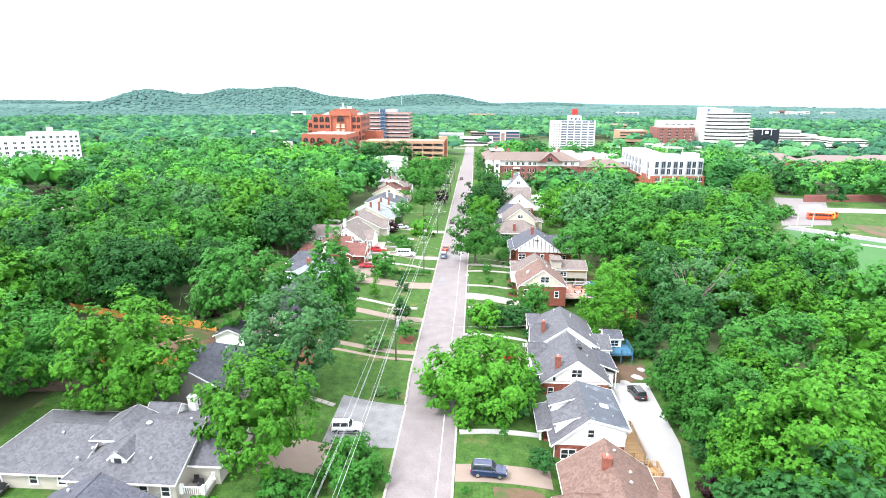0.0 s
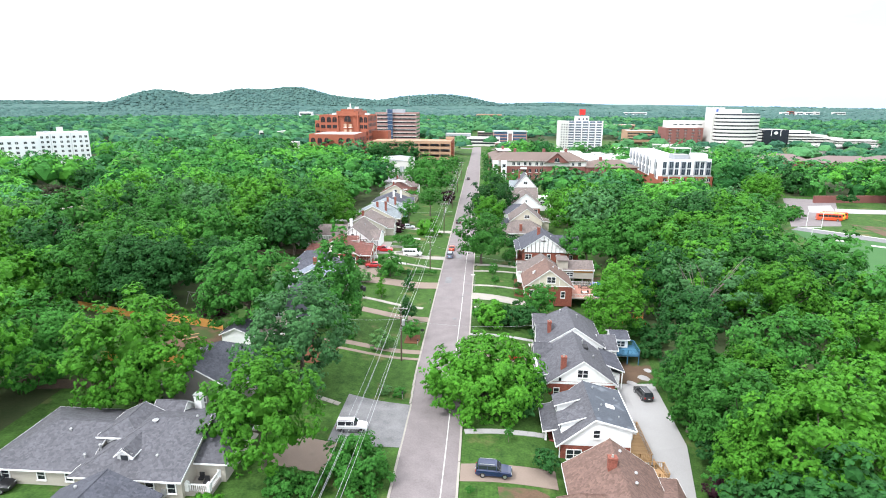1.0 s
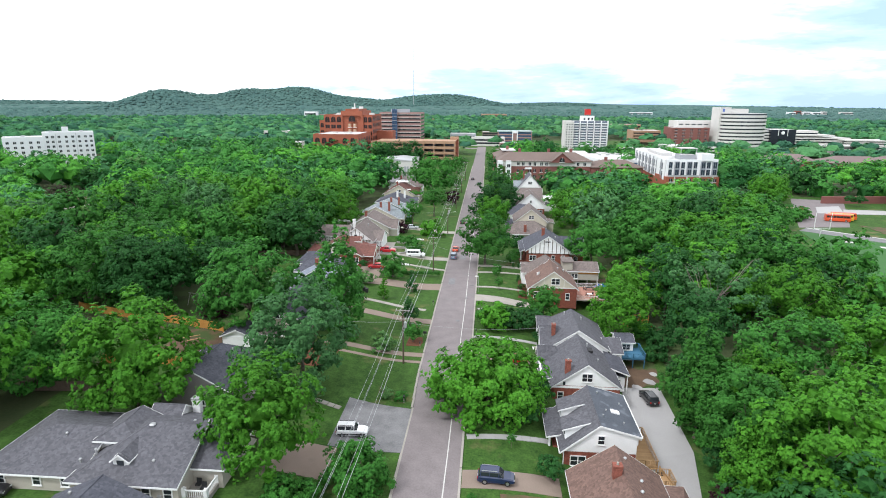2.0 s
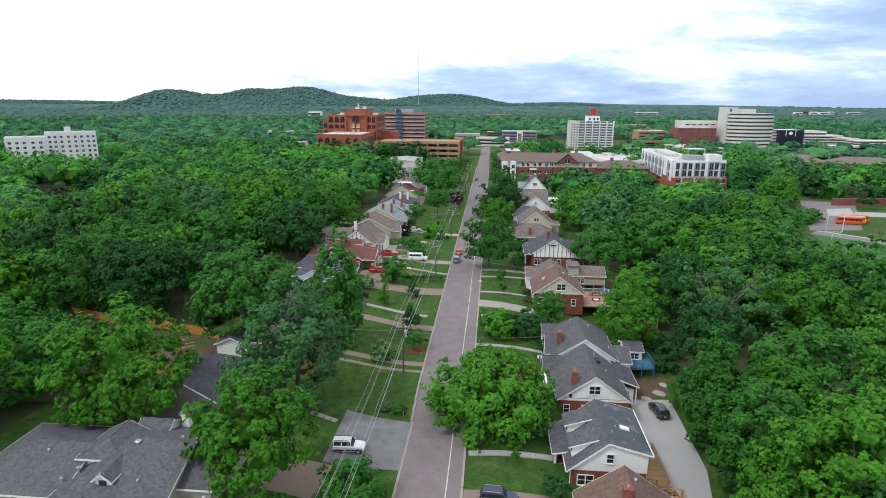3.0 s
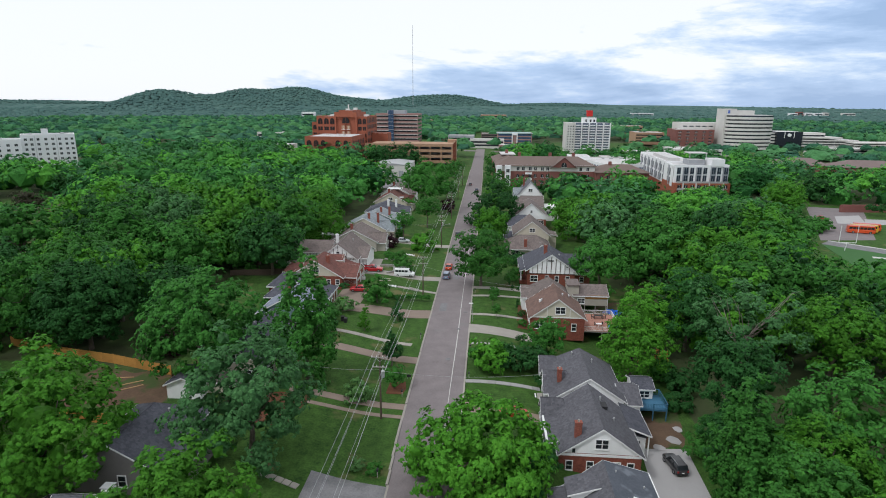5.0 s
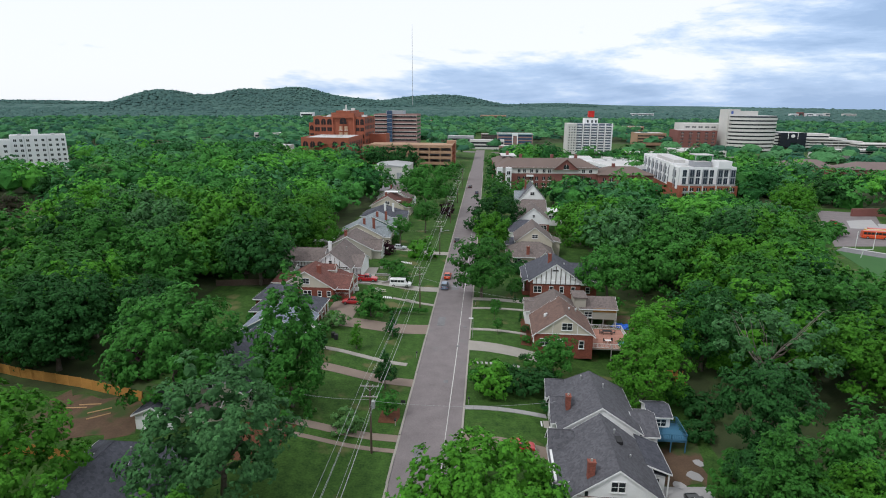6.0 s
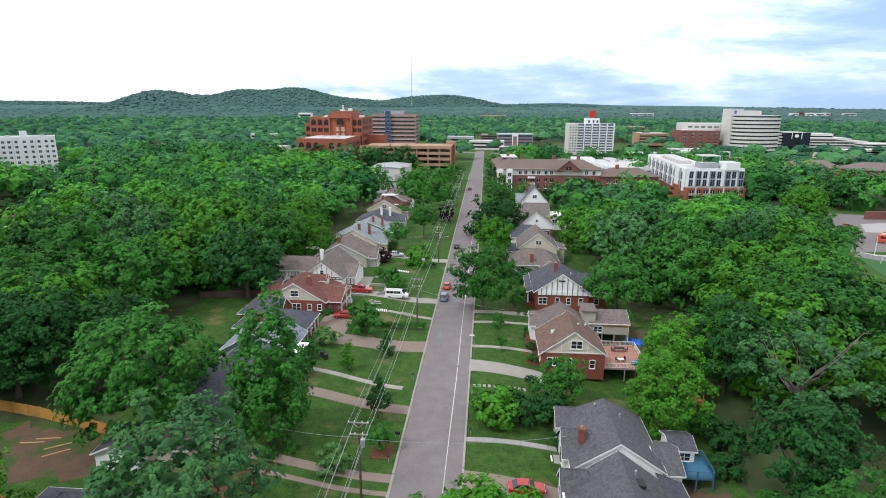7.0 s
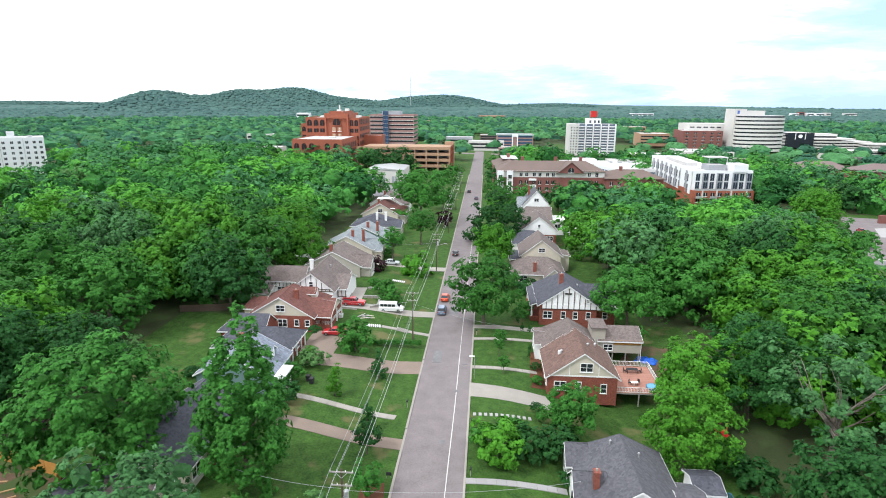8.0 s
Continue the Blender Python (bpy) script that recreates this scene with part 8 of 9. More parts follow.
def mass(b, x0, x1, y0, y1, z0, z1, wall, roof="roof", rim=0.6, name="wall"):
    part(name, Mesh().box(x0, x1, y0, y1, z0, z1), BLDG[wall], b)
    part("flat_roof", Mesh().box(x0 + 0.4, x1 - 0.4, y0 + 0.4, y1 - 0.4, z1, z1 + 0.12), BLDG[roof], b)
    if rim:
        part("parapet", Mesh().box(x0, x1, y0, y0 + 0.4, z1, z1 + rim).box(x0, x1, y1 - 0.4, y1, z1, z1 + rim).box(x0, x0 + 0.4, y0 + 0.4, y1 - 0.4, z1, z1 + rim).box(x1 - 0.4, x1, y0 + 0.4, y1 - 0.4, z1, z1 + rim), BLDG[wall], b)


OPENING = {}


def openings(b, xs, zs, w, h, y, face=0, glass=None, arch=False, name="window", frame=None, x_at=0.0):
    """Rows of single windows on a face: face 0 looks to -y at depth y; 90 looks to +x at x = y; -90 to -x."""
    key = (w, h, arch, id(glass), id(frame))
    if key not in OPENING:
        m = Mesh()
        if arch:
            pts = [(-w / 2, -h / 2), (w / 2, -h / 2)] + [(w / 2 * math.cos(a), h / 2 - w / 2 + w / 2 * math.sin(a)) for a in np.linspace(0, math.pi, 9)]
            m.prism(pts, -0.05, 0.10)
        else:
            m.box(-w / 2, w / 2, -0.05, 0.10, -h / 2, h / 2)
        fr = Mesh().box(-w / 2 - 0.15, w / 2 + 0.15, -0.14, 0.0, -h / 2 - 0.2, -h / 2).box(-0.05, 0.05, -0.1, 0, -h / 2, h / 2)
        OPENING[key] = (m.data(name, glass or GLASS), fr.data("sill", frame or TRIM))
    g, fr = OPENING[key]
    for z in zs:
        for x in xs:
            at = pose(x, y, z) if face == 0 else pose(y, x, z, 0, 0, face)
            ob = part(name, g, None, b, at=at)
            part("sill", fr, None, ob)


# brick office block with arched windows
b = bldg("office_block", -110.0, 494.0, "orange brick office block with rows of arched windows")
b.scale = (1, 1, 1.2)
mass(b, -20.6, 20.1, -14, 28, 0, 29.0, "brick")
mass(b, -5.6, 12.5, -15.5, 20, 29.0, 31.6, "brick")
mass(b, -2.0, 9.0, -14.8, 18, 31.6, 33.2, "brick", rim=0.3)
mass(b, -15.7, 18.8, -62, -14, 0, 18.0, "brick")
mass(b, -25, -20.6, -12, 20, 0, 25.0, "brick")
mass(b, 20.1, 34, 4, 20, 0, 17.5, "brick")
part("pilaster", Mesh().box(-5.6, -4.4, -15.6, -14, 0, 31.6), BLDG["brick"], b)
part("pilaster", Mesh().box(11.3, 12.5, -15.6, -14, 0, 31.6), BLDG["brick"], b)
openings(b, (-17.6, -12.6, -7.8), (26.4,), 3.7, 3.8, -14.05, arch=True, glass=DEEP, frame=BLDG["brick"])
openings(b, (14.6, 18.2), (26.4,), 2.8, 3.8, -14.05, arch=True, glass=DEEP, frame=BLDG["brick"])
openings(b, (3.5,), (27.0,), 5.6, 4.0, -15.55, arch=True, glass=DEEP, frame=BLDG["brick"])
openings(b, (-17.6, -12.6, -7.8), (21.6, 17.2, 12.8), 3.7, 2.4, -14.05, glass=DEEP, frame=BLDG["brick"])
openings(b, (14.6, 18.2), (21.6, 17.2, 12.8), 2.8, 2.4, -14.05, glass=DEEP, frame=BLDG["brick"])
openings(b, (1.4, 5.6), (22.4, 18.6), 2.8, 2.4, -15.55, glass=BLDG["tanc"])
openings(b, (-9, -3, 3, 9, 15, 21), (27,), 3.6, 3.4, 20.15, face=90, arch=True, glass=DEEP, frame=BLDG["brick"])
openings(b, (-9, -3, 3, 9, 15, 21), (5, 9.4, 13.8, 18.2, 22.6), 3.6, 2.4, 20.15, face=90, glass=DEEP, frame=BLDG["brick"])
openings(b, (-57, -51, -45, -39, -33, -27, -21), (14.4,), 3.4, 3.2, 18.85, face=90, arch=True, glass=DEEP, frame=BLDG["brick"])
openings(b, (-57, -51, -45, -39, -33, -27, -21), (3, 6.8, 10.6), 3.4, 2.2, 18.85, face=90, glass=DEEP, frame=BLDG["brick"])
openings(b, (-12.6, -7.4, -2.2, 8.6, 14.6), (14.6,), 3.6, 3.6, -62.05, arch=True, glass=DEEP, frame=BLDG["brick"])
openings(b, (-12.6, -7.4, -2.2, 3.2, 8.6, 14.6), (9.6, 5.2), 3.6, 2.4, -62.05, glass=DEEP, frame=BLDG["brick"])
openings(b, (-22.8,), (22.4,), 2.8, 3.0, -12.05, arch=True, glass=DEEP, frame=BLDG["brick"])
openings(b, (-22.8,), (17.6, 13.2), 2.8, 2.2, -12.05, glass=DEEP, frame=BLDG["brick"])
for x, y, z, w, h in ((-1, 4, 33.2, 3, 1.2), (5, 6, 33.2, 3, 1.8), (3.4, -6, 33.2, 0.9, 4), (14, 4, 29, 4, 1.6), (-14, 2, 29, 3, 1.2), (-16, 12, 29, 5, 1.4), (4, -40, 18, 4, 1.0), (-8, -34, 18, 3, 0.8)):
    part("roof_plant", Mesh().box(x, x + w, y, y + w, z, z + h), BLDG["pale"], b)
# striped office tower
b = bldg("office_tower", -89.0, 640.0, "rose-brick office tower with ribbon windows and a blue glass shaft")
b.scale = (0.605, 1, 1)
mass(b, -37, 37, -12, 22, 0, 34.0, "pinkbrick", rim=1.0)
for k in range(8):
    z = 4.2 + 3.9 * k
    part("ribbon_window", Mesh().box(-36, -14.5, -12.1, -11.9, z, z + 1.5), GLASS, b)
    part("stone_band", Mesh().box(-37.2, 37.2, -12.25, -12.02, z + 1.55, z + 2.0), BLDG["pale"], b)
    part("ribbon_window", Mesh().box(-4.5, 36, -12.1, -11.9, z, z + 1.7), GLASS, b)
    part("ribbon_window", Mesh().box(36.9, 37.1, -11, 20, z, z + 1.7), GLASS, b)
part("glass_shaft", Mesh().box(-14, -5, -14.5, -12, 0, 38.5), BLUE_GLASS, b, "blue glass lift shaft")
for z in np.arange(3, 38, 3.9):
    part("mullion", Mesh().box(-14.1, -4.9, -14.6, -14.5, z, z + 0.3), METAL, b)
mass(b, -18, 12, -6, 14, 34, 38.0, "grey", rim=0.3)
# parking garage
b = bldg("parking_garage", -49.0, 462.0, "tan concrete parking garage with open decks")
b.scale = (1, 1, 1.28)
for k in range(5):
    z = 3.1 * k
    part("deck_slab", Mesh().box(-34, 30, -20, 24, z - 0.35, z), BLDG["tanc"], b)
    if k:
        part("spandrel", Mesh().box(-34, 30, -20.3, -20, z - 0.5, z + 1.05).box(30, 30.3, -20.3, 24, z - 0.5, z + 1.05), BLDG["tanc"], b)
for x in np.linspace(-34, 30, 9):
    part("column", Mesh().box(x - 0.5, x + 0.5, -20.6, -19.6, 0, 13.2), BLDG["tanc"], b)
for y in np.linspace(-20, 24, 6):
    part("column", Mesh().box(29.8, 30.7, y - 0.5, y + 0.5, 0, 13.2), BLDG["brick"], b)
part("inner_wall", Mesh().box(-33, 29, 2, 2.4, 0, 12.4), BLDG["grey"], b)
part("stair_tower", Mesh().box(24, 31, 18, 25, 0, 14.2), BLDG["tanc"], b)
# white workshop
b = bldg("workshop", -56.5, 400.0, "low white metal-roofed workshop")
mass(b, -8, 14, -20, 10, 0, 8.0, "pale", rim=0)
part("metal_roof", Mesh().add([(-8.3, -20.3, 8.1), (14.3, -20.3, 8.1), (14.3, 10.3, 8.1), (-8.3, 10.3, 8.1), (3, -20.3, 9.2), (3, 10.3, 9.2)], [(0, 1, 4), (1, 2, 5, 4), (2, 3, 5), (3, 0, 4, 5), (3, 2, 1, 0)]), METAL, b, "pale metal roof")
openings(b, (-4, 2, 9), (2.5,), 3.0, 4.0, -20.05, name="loading_door", glass=BLDG["grey"])
# apartments
b = bldg("apartment_house", 56.0, 368.0, "plum brick apartment house with white bays and an umber hipped roof", rot=3)


def hip(b, x0, x1, y0, y1, ze, zr, axis, in0, in1, material):
    m = Mesh()
    roof_shell(m, x0, x1, y0, y1, ze, zr, axis, in0, in1, over=0.8, t=0.3)
    part("roof", m, material, b)


part("wall", Mesh().box(-44, 12, -14, 6, 0, 8.6), BLDG["aptbrick"], b)
part("upper_wall", Mesh().box(-44.1, 12.1, -14.1, 6.1, 8.6, 12.2), BLDG["pale"], b)
hip(b, -44, 12, -14, 6, 12.2, 16.4, "x", 9, 9, BLDG["aptroof"])
part("wall", Mesh().box(12, 42, -18, 4, 0, 9.0), BLDG["aptbrick"], b)
hip(b, 12, 42, -18, 4, 9.0, 12.4, "x", 9, 9, BLDG["aptroof"])
part("wall", Mesh().box(-44, -28, 6, 40, 0, 12.2), BLDG["aptbrick"], b)
hip(b, -44, -28, 6, 40, 12.2, 15.6, "y", 6, 8, BLDG["aptroof"])
for x in (-43, -38):
    part("bay", Mesh().box(x - 1.6, x + 1.6, -16.2, -14, 0, 12.0), BLDG["white"], b, "white bay with stacked windows")
    openings(b, (x,), (2.2, 5.6, 9.0), 1.8, 1.9, -16.25)
part("front_gable", Mesh().prism([(-7, 11.0), (7, 11.0), (0, 16.6)], -15.6, -8).turned(pose(-6, 0, 0)), BLDG["aptbrick"], b, "brick front gable")
gm = Mesh()
tp = roof_shell(gm, -7.2, 7.2, -16, -6, 11.0, 16.9, "y", over=0.5)
part("gable_roof", gm.turned(pose(-6, 0, 0)), BLDG["aptroof"], b)
openings(b, (-6,), (12.6,), 3.0, 2.6, -15.65, arch=True)
openings(b, (-32, -29, -25, -22, -18, -15, 4, 8), (2.4, 5.9, 10.0), 1.5, 1.9, -14.15)
for z in (3.6, 7.0):
    part("balcony", Mesh().box(-28, -24, -15.6, -14, z, z + 0.2).box(-28, -24, -15.65, -15.55, z, z + 1.1), TRIM, b)
openings(b, (15, 19, 24, 28, 33, 38), (2.4, 5.9), 1.5, 1.9, -18.05)
openings(b, (-11, -5, 1), (2.4, 5.9, 10.0), 1.5, 1.9, -44.15, face=-90)
for x, y in ((-30, 0), (-12, -1), (2, 0), (-36, 20), (22, -8)):
    part("chimney", Mesh().box(x - 0.8, x + 0.8, y - 0.8, y + 0.8, 11, 18.2 if x < 10 else 14), BLDG["aptbrick"], b)
part("roof_deck", Mesh().box(-40, -31, 12, 32, 15.7, 15.9), BLDG["roof"], b)
# flat-roofed blocks behind the apartments
b = bldg("flat_block", 84.0, 432.0, "low pale block with a white flat roof")
mass(b, -28, 26, -12, 14, 0, 8.5, "pale")
mass(b, -20, -6, -6, 8, 8.5, 11.0, "white", rim=0.3)
for x in (2, 8, 15):
    part("roof_plant", Mesh().box(x, x + 2.4, -3, 0, 8.6, 10.2), METAL, b)
# white modern block
b = bldg("modern_flats", 104.1, 325.0, "white modern flats with grey panels above an orange brick base", rot=4)
mass(b, 0, 28, 0, 15, 7.0, 15.6, "white", rim=0.7)
part("brick_base", Mesh().box(-0.5, 28.6, -2.2, 15, -3.0, 7.0), BLDG["brick"], b, "orange brick lower storeys")
mass(b, 18.5, 25, -0.9, 8, 15.6, 19.0, "white", rim=0.3)
mass(b, 9, 17.5, 5, 13, 15.6, 18.2, "grey", rim=0.2)
part("roof_canopy", Mesh().box(10, 19.5, 8, 16, 21.4, 21.8), BLDG["roof"], b)
for x in (10.4, 19.1):
    part("canopy_post", Mesh().box(x - 0.15, x + 0.15, 8.1, 8.4, 15.6, 21.4), METAL, b)
part("roof_rail", Mesh().box(2, 16, 0.6, 0.7, 16.9, 17.0).box(2, 2.1, 0.6, 0.7, 15.6, 17).box(9, 9.1, 0.6, 0.7, 15.6, 17).box(15.9, 16, 0.6, 0.7, 15.6, 17), METAL, b)
for k, x in enumerate((2.2, 5.6, 9.0, 12.4, 15.8, 19.8, 23.0, 26.2)):
    if k % 2:
        part("wall_panel", Mesh().box(x - 1.35, x + 1.35, -0.8, 0, 7.3, 15.2), BLDG["grey"], b, "dark grey cladding panel")
    openings(b, (x,), (9.2, 13.2), 1.9, 3.3, -0.85 if k % 2 else -0.05, glass=TALL_GLASS, frame=BLDG["grey"])
    openings(b, (x,), (-0.6, 2.4, 5.2), 1.8, 1.8, -2.25)
    if k % 2 == 0:
        part("balcony", Mesh().box(x - 1.5, x + 1.5, -3.4, -2.2, 3.4, 3.6).box(x - 1.5, x + 1.5, -3.45, -3.38, 3.6, 4.6), METAL, b)
        part("brick_pier", Mesh().box(x + 1.6, x + 2.2, -2.6, -2.2, -3, 7.2), BLDG["pale"], b)
    part("terrace_rail", Mesh().box(x - 1.5, x + 1.5, -2.2, -2.1, 7.0, 8.0), METAL, b)
b = bldg("modern_flats", 103.2, 326.0, "long white modern wing with narrow windows", rot=-2.0)
mass(b, 0, 15, 14.5, 76, 5, 15.9, "white", rim=0.8)
part("wall", Mesh().box(0, 0.6, 0, 14.5, 5, 15.9), BLDG["white"], b)
part("brick_base", Mesh().box(0.2, 15, 14.5, 75.6, -3, 5), BLDG["brick"], b, "orange brick lower storeys")
openings(b, np.arange(4, 74, 4.6), (7.6, 12.4), 1.5, 3.4, -0.05, face=-90, glass=TALL_GLASS, frame=BLDG["grey"])
for y in np.arange(6.3, 74, 9.2):
    part("wall_panel", Mesh().box(-0.3, 0, y - 1.1, y + 1.1, 5.4, 15.6), BLDG["grey"], b, "dark grey cladding panel")
mass(b, 4, 10, 24, 60, 15.9, 17.4, "roof", rim=0.2)
b = bldg("low_white_block", 92.0, 408.0, "low white block with glazed shop front", rot=12)
mass(b, -14, 12, -18, 22, 0, 9.0, "white")
openings(b, np.arange(-11, 12, 5), (3.0, 6.5), 3.6, 2.2, -18.05, glass=BLUE_GLASS)
openings(b, np.arange(-14, 20, 5), (3.0, 6.5), 3.6, 2.2, -14.05, face=-90, glass=BLUE_GLASS)
# green-glass office
b = bldg("glass_office", 36.0, 668.0, "pale office with green-blue glass bands")
b.scale = (1.05, 1, 0.66)
mass(b, -18, 18, -10, 14, 0, 22.0, "pinkbrick", rim=0.8, roof="teal")
part("teal_cornice", Mesh().box(-18.6, 18.6, -10.7, 14.6, 21.2, 22.3), BLDG["teal"], b, "teal metal cornice")
for z in (3, 8, 13, 18):
    part("ribbon_window", Mesh().box(-17, -3, -10.1, -9.9, z, z + 2.8), BLUE_GLASS, b)
    part("ribbon_window", Mesh().box(3, 17, -10.1, -9.9, z, z + 2.8), BLUE_GLASS, b)
    part("ribbon_window", Mesh().box(17.9, 18.1, -9, 13, z, z + 2.8), BLUE_GLASS, b)
part("frame", Mesh().box(-3, -2, -11, -10, 0, 23).box(2, 3, -11, -10, 0, 23).box(-2, 2, -10.8, -10, 19, 23), BLDG["white"], b)
part("brick_band", Mesh().box(-18.2, 18.2, -10.3, -10, 0, 2.6), BLDG["brick"], b)
# white residential tower with a red roof sign
b = bldg("apartment_tower", 105.5, 600.0, "white residential tower with balconies and a red roof box")
b.scale = (0.69, 0.9, 0.80)
mass(b, -34, -22, -14, 14, 0, 35.0, "pale", rim=0.5)
mass(b, -22, 27, -10, 14, 0, 35.0, "slate", rim=0.5)
openings(b, (-31.5, -28, -24.5), np.arange(4, 34, 3.05), 1.4, 1.5, -14.05)
for k in range(11):
    z = 1.6 + 3.05 * k
    for x in (-17.5, -7.5, 2.5, 12.5, 22):
        part("balcony", Mesh().box(x - 3.4, x + 3.4, -12, -10, z, z + 1.15), BLDG["white"], b)
for x in (-22, -12.5, -2.5, 7.5, 17.3, 26.5):
    part("pier", Mesh().box(x - 0.7, x + 0.7, -12.2, -10, 0, 36.0), BLDG["white"], b)
mass(b, -10, 8, -6, 8, 35, 41.5, "white", rim=0.2)
openings(b, (-6, 0, 5), (38,), 2.4, 3.0, -6.05)
part("roof_box", Mesh().box(-4.5, 3.5, -1, 4, 43.0, 50.0).box(-3, -2.4, 1, 1.6, 41.5, 43).box(1.4, 2, 1, 1.6, 41.5, 43), RED_PAINT, b, "red box sign raised over the roof")
# brick hospital wing and rounded tower
b = bldg("hospital_wing", 234.0, 690.0, "red-brown brick wing with small paired windows")
b.scale = (1, 1, 0.68)
mass(b, -21, 20, -12, 20, 0, 28.0, "aptbrick")
mass(b, -10, 42, 6, 40, 0, 38.0, "pale")
openings(b, (-16.5, -8, 0.5, 9, 16), (5, 10, 15, 20, 25), 3.2, 2.0, -12.05)
openings(b, np.arange(-6, 36, 7), (33,), 4.5, 2.0, 5.95)
mass(b, -54, -21, 30, 60, 0, 20.0, "tanc")
for z in (5, 10, 15):
    part("ribbon_window", Mesh().box(-53, -22, 29.9, 30, z, z + 2.0), GLASS, b)


def round_band(b, x0, x1, y0, depth, z0, z1, material, name, out=0.0, n=20, label=""):
    """A storey with a bowed front."""
    pts = [(x0 + (x1 - x0) * k / n, y0 - out - 9.0 * math.sin(math.pi * k / n) ** 0.8) for k in range(n + 1)] + [(x1, y0 + depth), (x0, y0 + depth)]
    part(name, Mesh().slab(pts, z0, z1), material, b, label)


b = bldg("hospital_tower", 286.0, 668.0, "tall white banded tower with a bowed front and dark strips")
b.scale = (0.72, 1, 0.80)
for k in range(9):
    z = 4.9 * k
    round_band(b, -34, 30, -4, 30, z, z + 3.0, BLDG["pale"], "band", 0.25)
    round_band(b, -33.6, 29.6, -4, 29, z + 3.0, z + 4.9, GLASS, "window_strip")
mass(b, -36, -20, 2, 26, 0, 52.0, "pale", rim=0.5)
mass(b, -20, 8, 6, 26, 44.1, 50.0, "pale", rim=0.4)
part("sign", Mesh().box(-32.5, -29.5, 1.8, 2.0, 46.5, 50.5), mat("blue_sign", (0.10, 0.16, 0.45), rough=0.5), b, "plain blue sign panel")
part("roof_line", Mesh().box(-34, 30, -2, 24, 44.1, 44.6), BLDG["roof"], b)
b = bldg("hospital_annex", 352.0, 730.0, "long banded building with a black glazed block and roundel")
b.scale = (1, 1, 0.85)
for k in range(4):
    z = 4.0 * k
    part("band", Mesh().box(-52, -13.5, -10, 24, z, z + 2.4), BLDG["pale"], b)
    part("window_strip", Mesh().box(-51.6, -13.7, -9.6, 23.6, z + 2.4, z + 4.0), GLASS, b)
mass(b, -52, -13.5, -8, 24, 16, 17.4, "pale", rim=0.3)
mass(b, -13.5, 14.7, -14, 20, 0, 19.0, "black", roof="roof", rim=0.3)
part("roundel", Mesh().tube((0, -14.4, 15.0), (0, -14.0, 15.0), 2.2, 2.2, 20), TRIM, b, "white roundel on black cladding")
part("frame", Mesh().box(-5.5, -5.0, -14.6, -14, 11, 19).box(5.0, 5.5, -14.6, -14, 11, 19), TRIM, b)
mass(b, 14.7, 48, 2, 26, 0, 17.0, "pale", rim=0.4)
part("window_strip", Mesh().box(15, 47.5, 1.9, 2.0, 12.6, 14.6), GLASS, b)
for k in range(4):
    z = 3.6 * k
    part("deck", Mesh().box(14.7, 78 if k < 3 else 60, -12, 20, z, z + 1.6), BLDG["pale"], b)
for x in np.arange(17, 78, 7):
    part("column", Mesh().box(x, x + 0.8, -11, 19, 0, 9), BLDG["grey"], b)
for k in range(3):
    part("deck", Mesh().box(64, 118, -30, -4, 2.8 * k, 2.8 * k + 1.4), BLDG["pale"], b)
part("inner_wall", Mesh().box(66, 116, -18, -17.6, 0, 7), BLDG["grey"], b)
b = bldg("low_mauve_school", 262.0, 452.0, "long low buildings with mauve-brown roofs", rot=-10)
for x, y, a, d in ((-30, 0, 34, 12), (10, -8, 40, 12), (44, 4, 34, 12)):
    part("wall", Mesh().box(x - a / 2, x + a / 2, y - d, y + d, 0, 5.5), BLDG["aptbrick"], b)
    hip(b, x - a / 2, x + a / 2, y - d, y + d, 5.5, 9.5, "x", 10, 10, BLDG["mauve"])
b = bldg("retaining_wall", 196.0, 299.0, "long reddish retaining wall under the trees", rot=6, category="wall")
part("wall", Mesh().box(-24, 60, -0.6, 0.6, -2.5, 1.6), BLDG["aptbrick"], b)
# long white block far to the left
b = bldg("white_flats", -271.0, 391.0, "white flats with rows of small dark windows in two stepped wings", rot=38)
mass(b, -52, -30, -2.5, 13, 0, 21.6, "white")
mass(b, -30, 0, 0, 15, 0, 24.2, "white")
mass(b, -18.4, -14.6, 1.5, 6, 24.2, 28.0, "white", rim=0.2)
openings(b, (-49.5, -45.5, -41.6, -36.8, -32.6), (5.6, 8.8, 12.0, 15.2, 18.4), 1.7, 1.5, -2.55)
openings(b, (-27.4, -24.2, -20.6, -16.4, -12.6, -8.8, -5.0, -1.8), (5.6, 8.8, 12.0, 15.2, 18.4, 21.6), 1.5, 1.5, -0.05)
for x in (-22.4, -10.6):
    part("downpipe", Mesh().box(x - 0.1, x + 0.1, -0.2, 0, 0, 24.0), METAL, b)
for x, y in ((-26, 7), (-8, 8), (-42, 5)):
    part("roof_plant", Mesh().box(x, x + 2.2, y, y + 2.0, 24.2 if x > -30 else 21.6, 25.4 if x > -30 else 22.8), METAL, b)
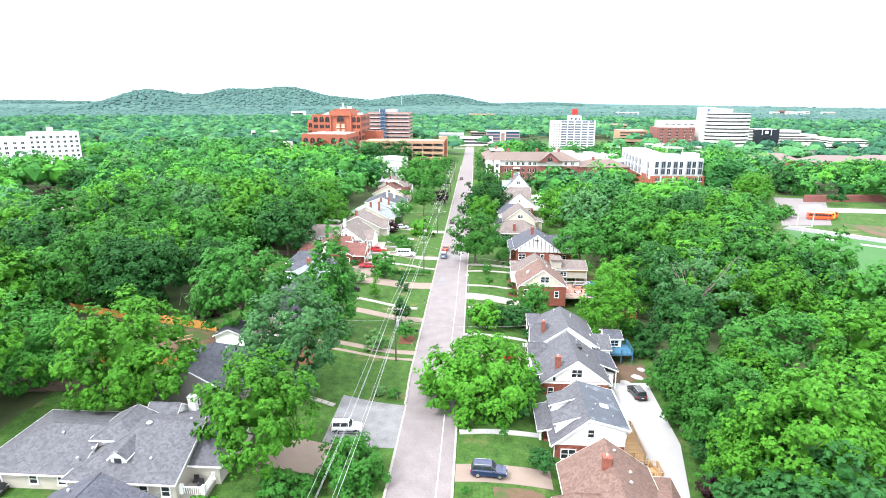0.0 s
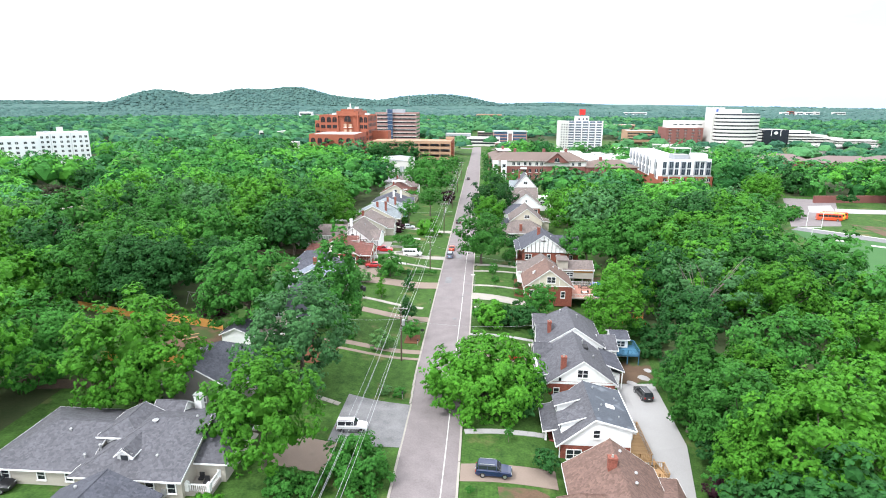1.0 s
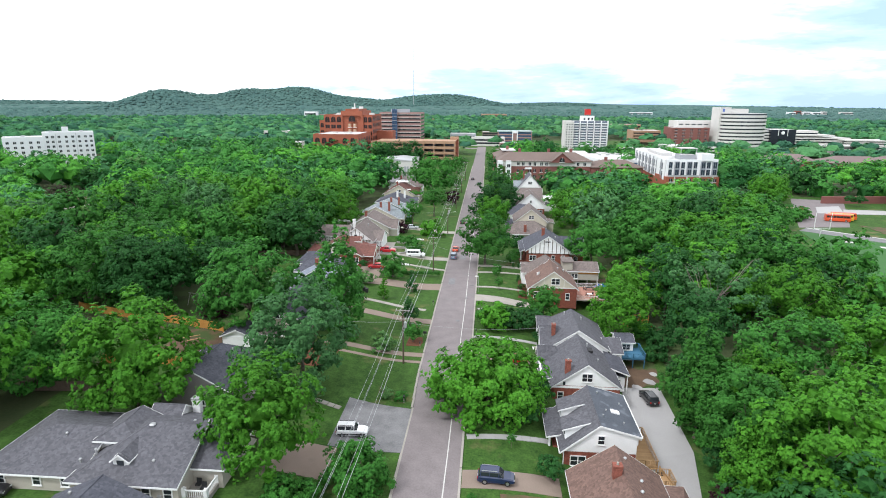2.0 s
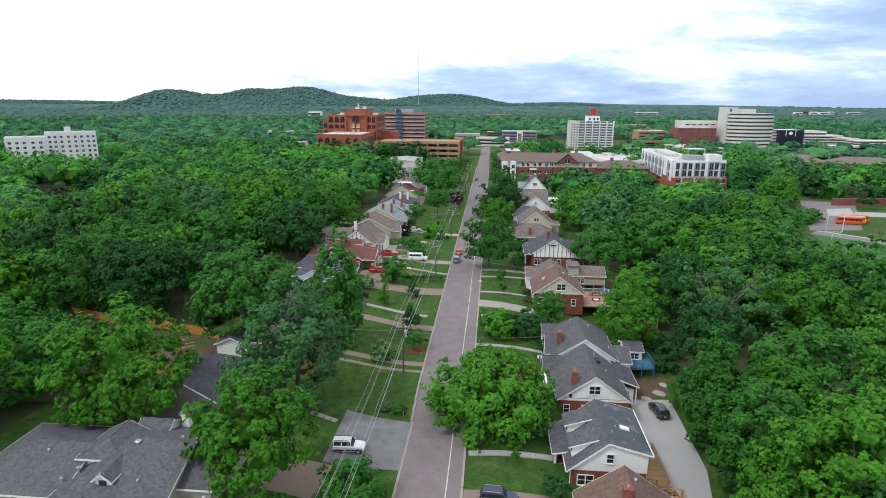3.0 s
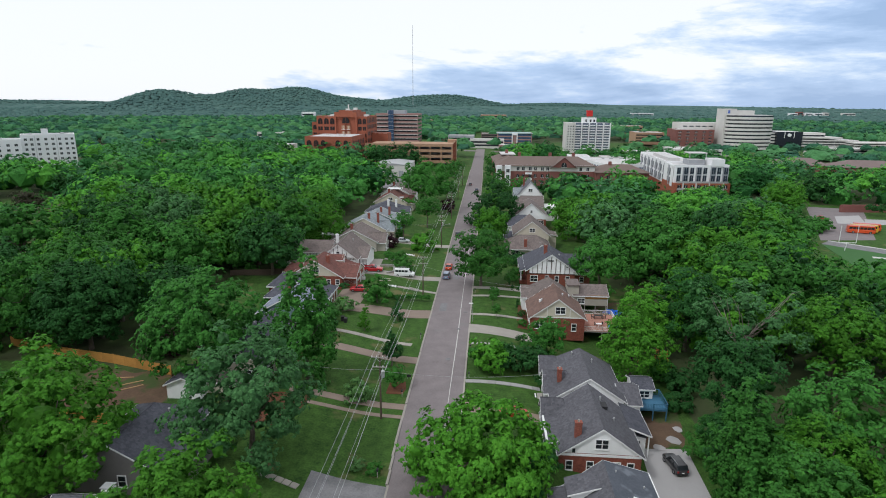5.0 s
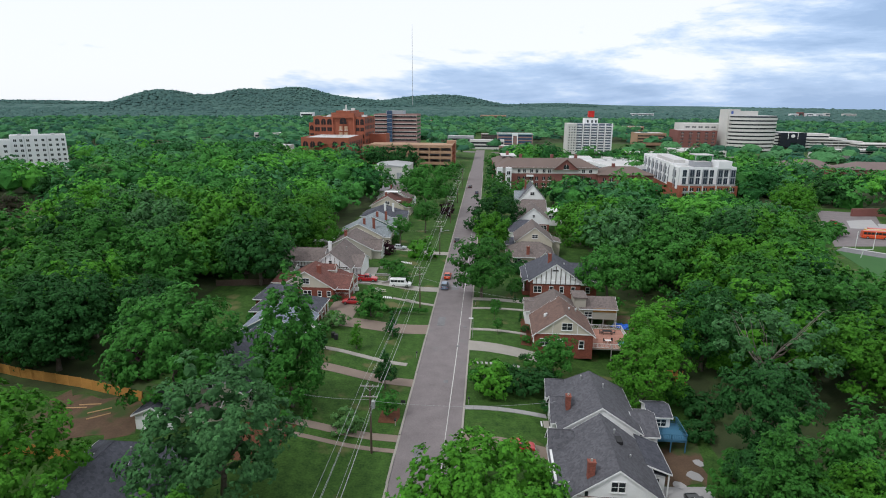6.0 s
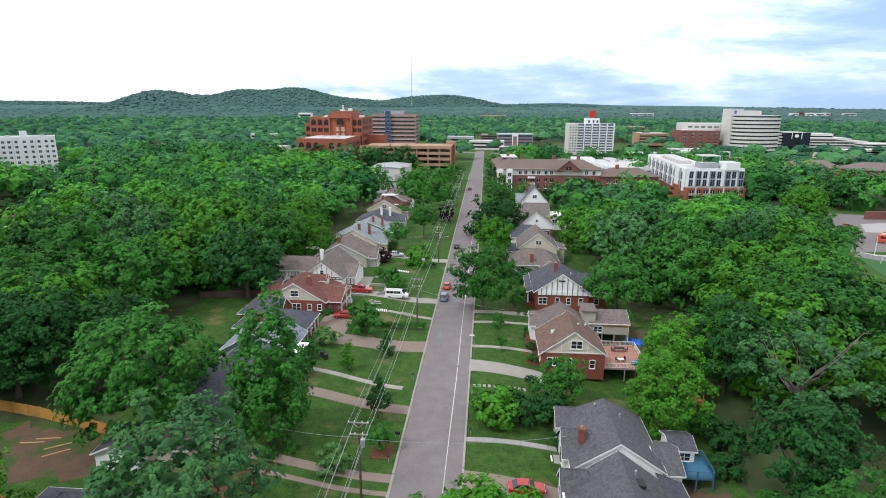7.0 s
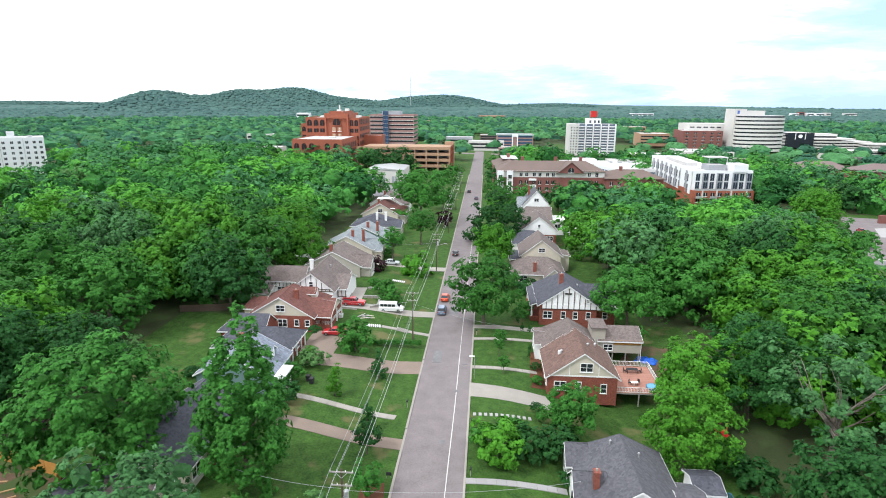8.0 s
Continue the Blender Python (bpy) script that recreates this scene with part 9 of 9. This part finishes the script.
# shops at the crossing and pale roofs showing over the woods
for u, v, a, d, z, wall, label in ((6, 640, 18, 8, 9, "pale", "pale shop at the crossing"), (-22, 655, 14, 8, 12, "grey", "grey shop at the crossing"), (34, 600, 16, 8, 6, "pinkbrick", "brick shop at the crossing"),
                                   (-150, 420, 16, 10, 8, "pale", "low pale building among trees"), (-178, 520, 14, 9, 10, "pale", "pale building among trees"), (-120, 560, 12, 9, 9, "pale", "pale building among trees"),
                                   (-455, 1500, 16, 9, 20, "white", "white block far off in the woods"), (-405, 1500, 26, 9, 13, "pinkbrick", "rose block far off in the woods"), (-112, 1200, 18, 9, 12, "tanc", "long tan building far off in the woods"),
                                   (20, 1600, 34, 10, 15, "tanc", "long tan building far off in the woods"), (14, 800, 16, 10, 7, "mauve", "low building with a mauve roof in the woods"), (560, 2200, 40, 10, 13, "white", "white block far off in the woods"),
                                   (1136, 2300, 13, 10, 15, "white", "white block near the horizon"), (1164, 2310, 9, 10, 20, "aptbrick", "brick block near the horizon"), (1190, 2300, 12, 10, 17, "white", "white block near the horizon"), (1224, 2300, 14, 10, 16, "white", "white block near the horizon"),
                                   (1252, 2300, 8, 10, 18, "pale", "pale block near the horizon"), (1390, 2400, 22, 10, 15, "pale", "pale block near the horizon"), (213, 600, 34, 8, 5.5, "pale", "low pale parking deck before the hospital"), (352, 600, 38, 8, 6.5, "pale", "low pale parking deck before the hospital"),
                                   (-250, 700, 16, 10, 11, "pale", "pale roof among trees"),
                                   (224, 980, 28, 10, 12, "tanc", "tan block in the woods"), (120, 470, 26, 10, 7, "pale", "low pale block behind the flats"),
                                   (165, 455, 18, 10, 7, "grey", "low grey block behind the flats"), (150, 540, 24, 10, 6, "pale", "low pale block behind the flats"), (195, 560, 20, 10, 7, "pale", "low pale block behind the flats")):
    b = bldg("distant_block", u, v, label)
    k = float(land(u, v)) if v > 1000 else 0.0
    mass(b, -a, a, -d, d, k - 4, k + z, wall, rim=0.4)
    part("window_band", Mesh().box(-a + 1, a - 1, -d - 0.1, -d, k + z * 0.62, k + z * 0.82), GLASS, b)
    part("window_band", Mesh().box(-a + 1, a - 1, -d - 0.1, -d, k + z * 0.24, k + z * 0.44), GLASS, b)
# slender transmission mast on the ridge
mast = thing("transmission_mast", -385.0, 3050.0, "slender transmission mast on the far ridge", "mast", z=float(land(-385, 3050)))
part("mast", Mesh().tube((0, 0, 0), (0, 0, 395), 1.3, 0.8, 6), METAL, mast)
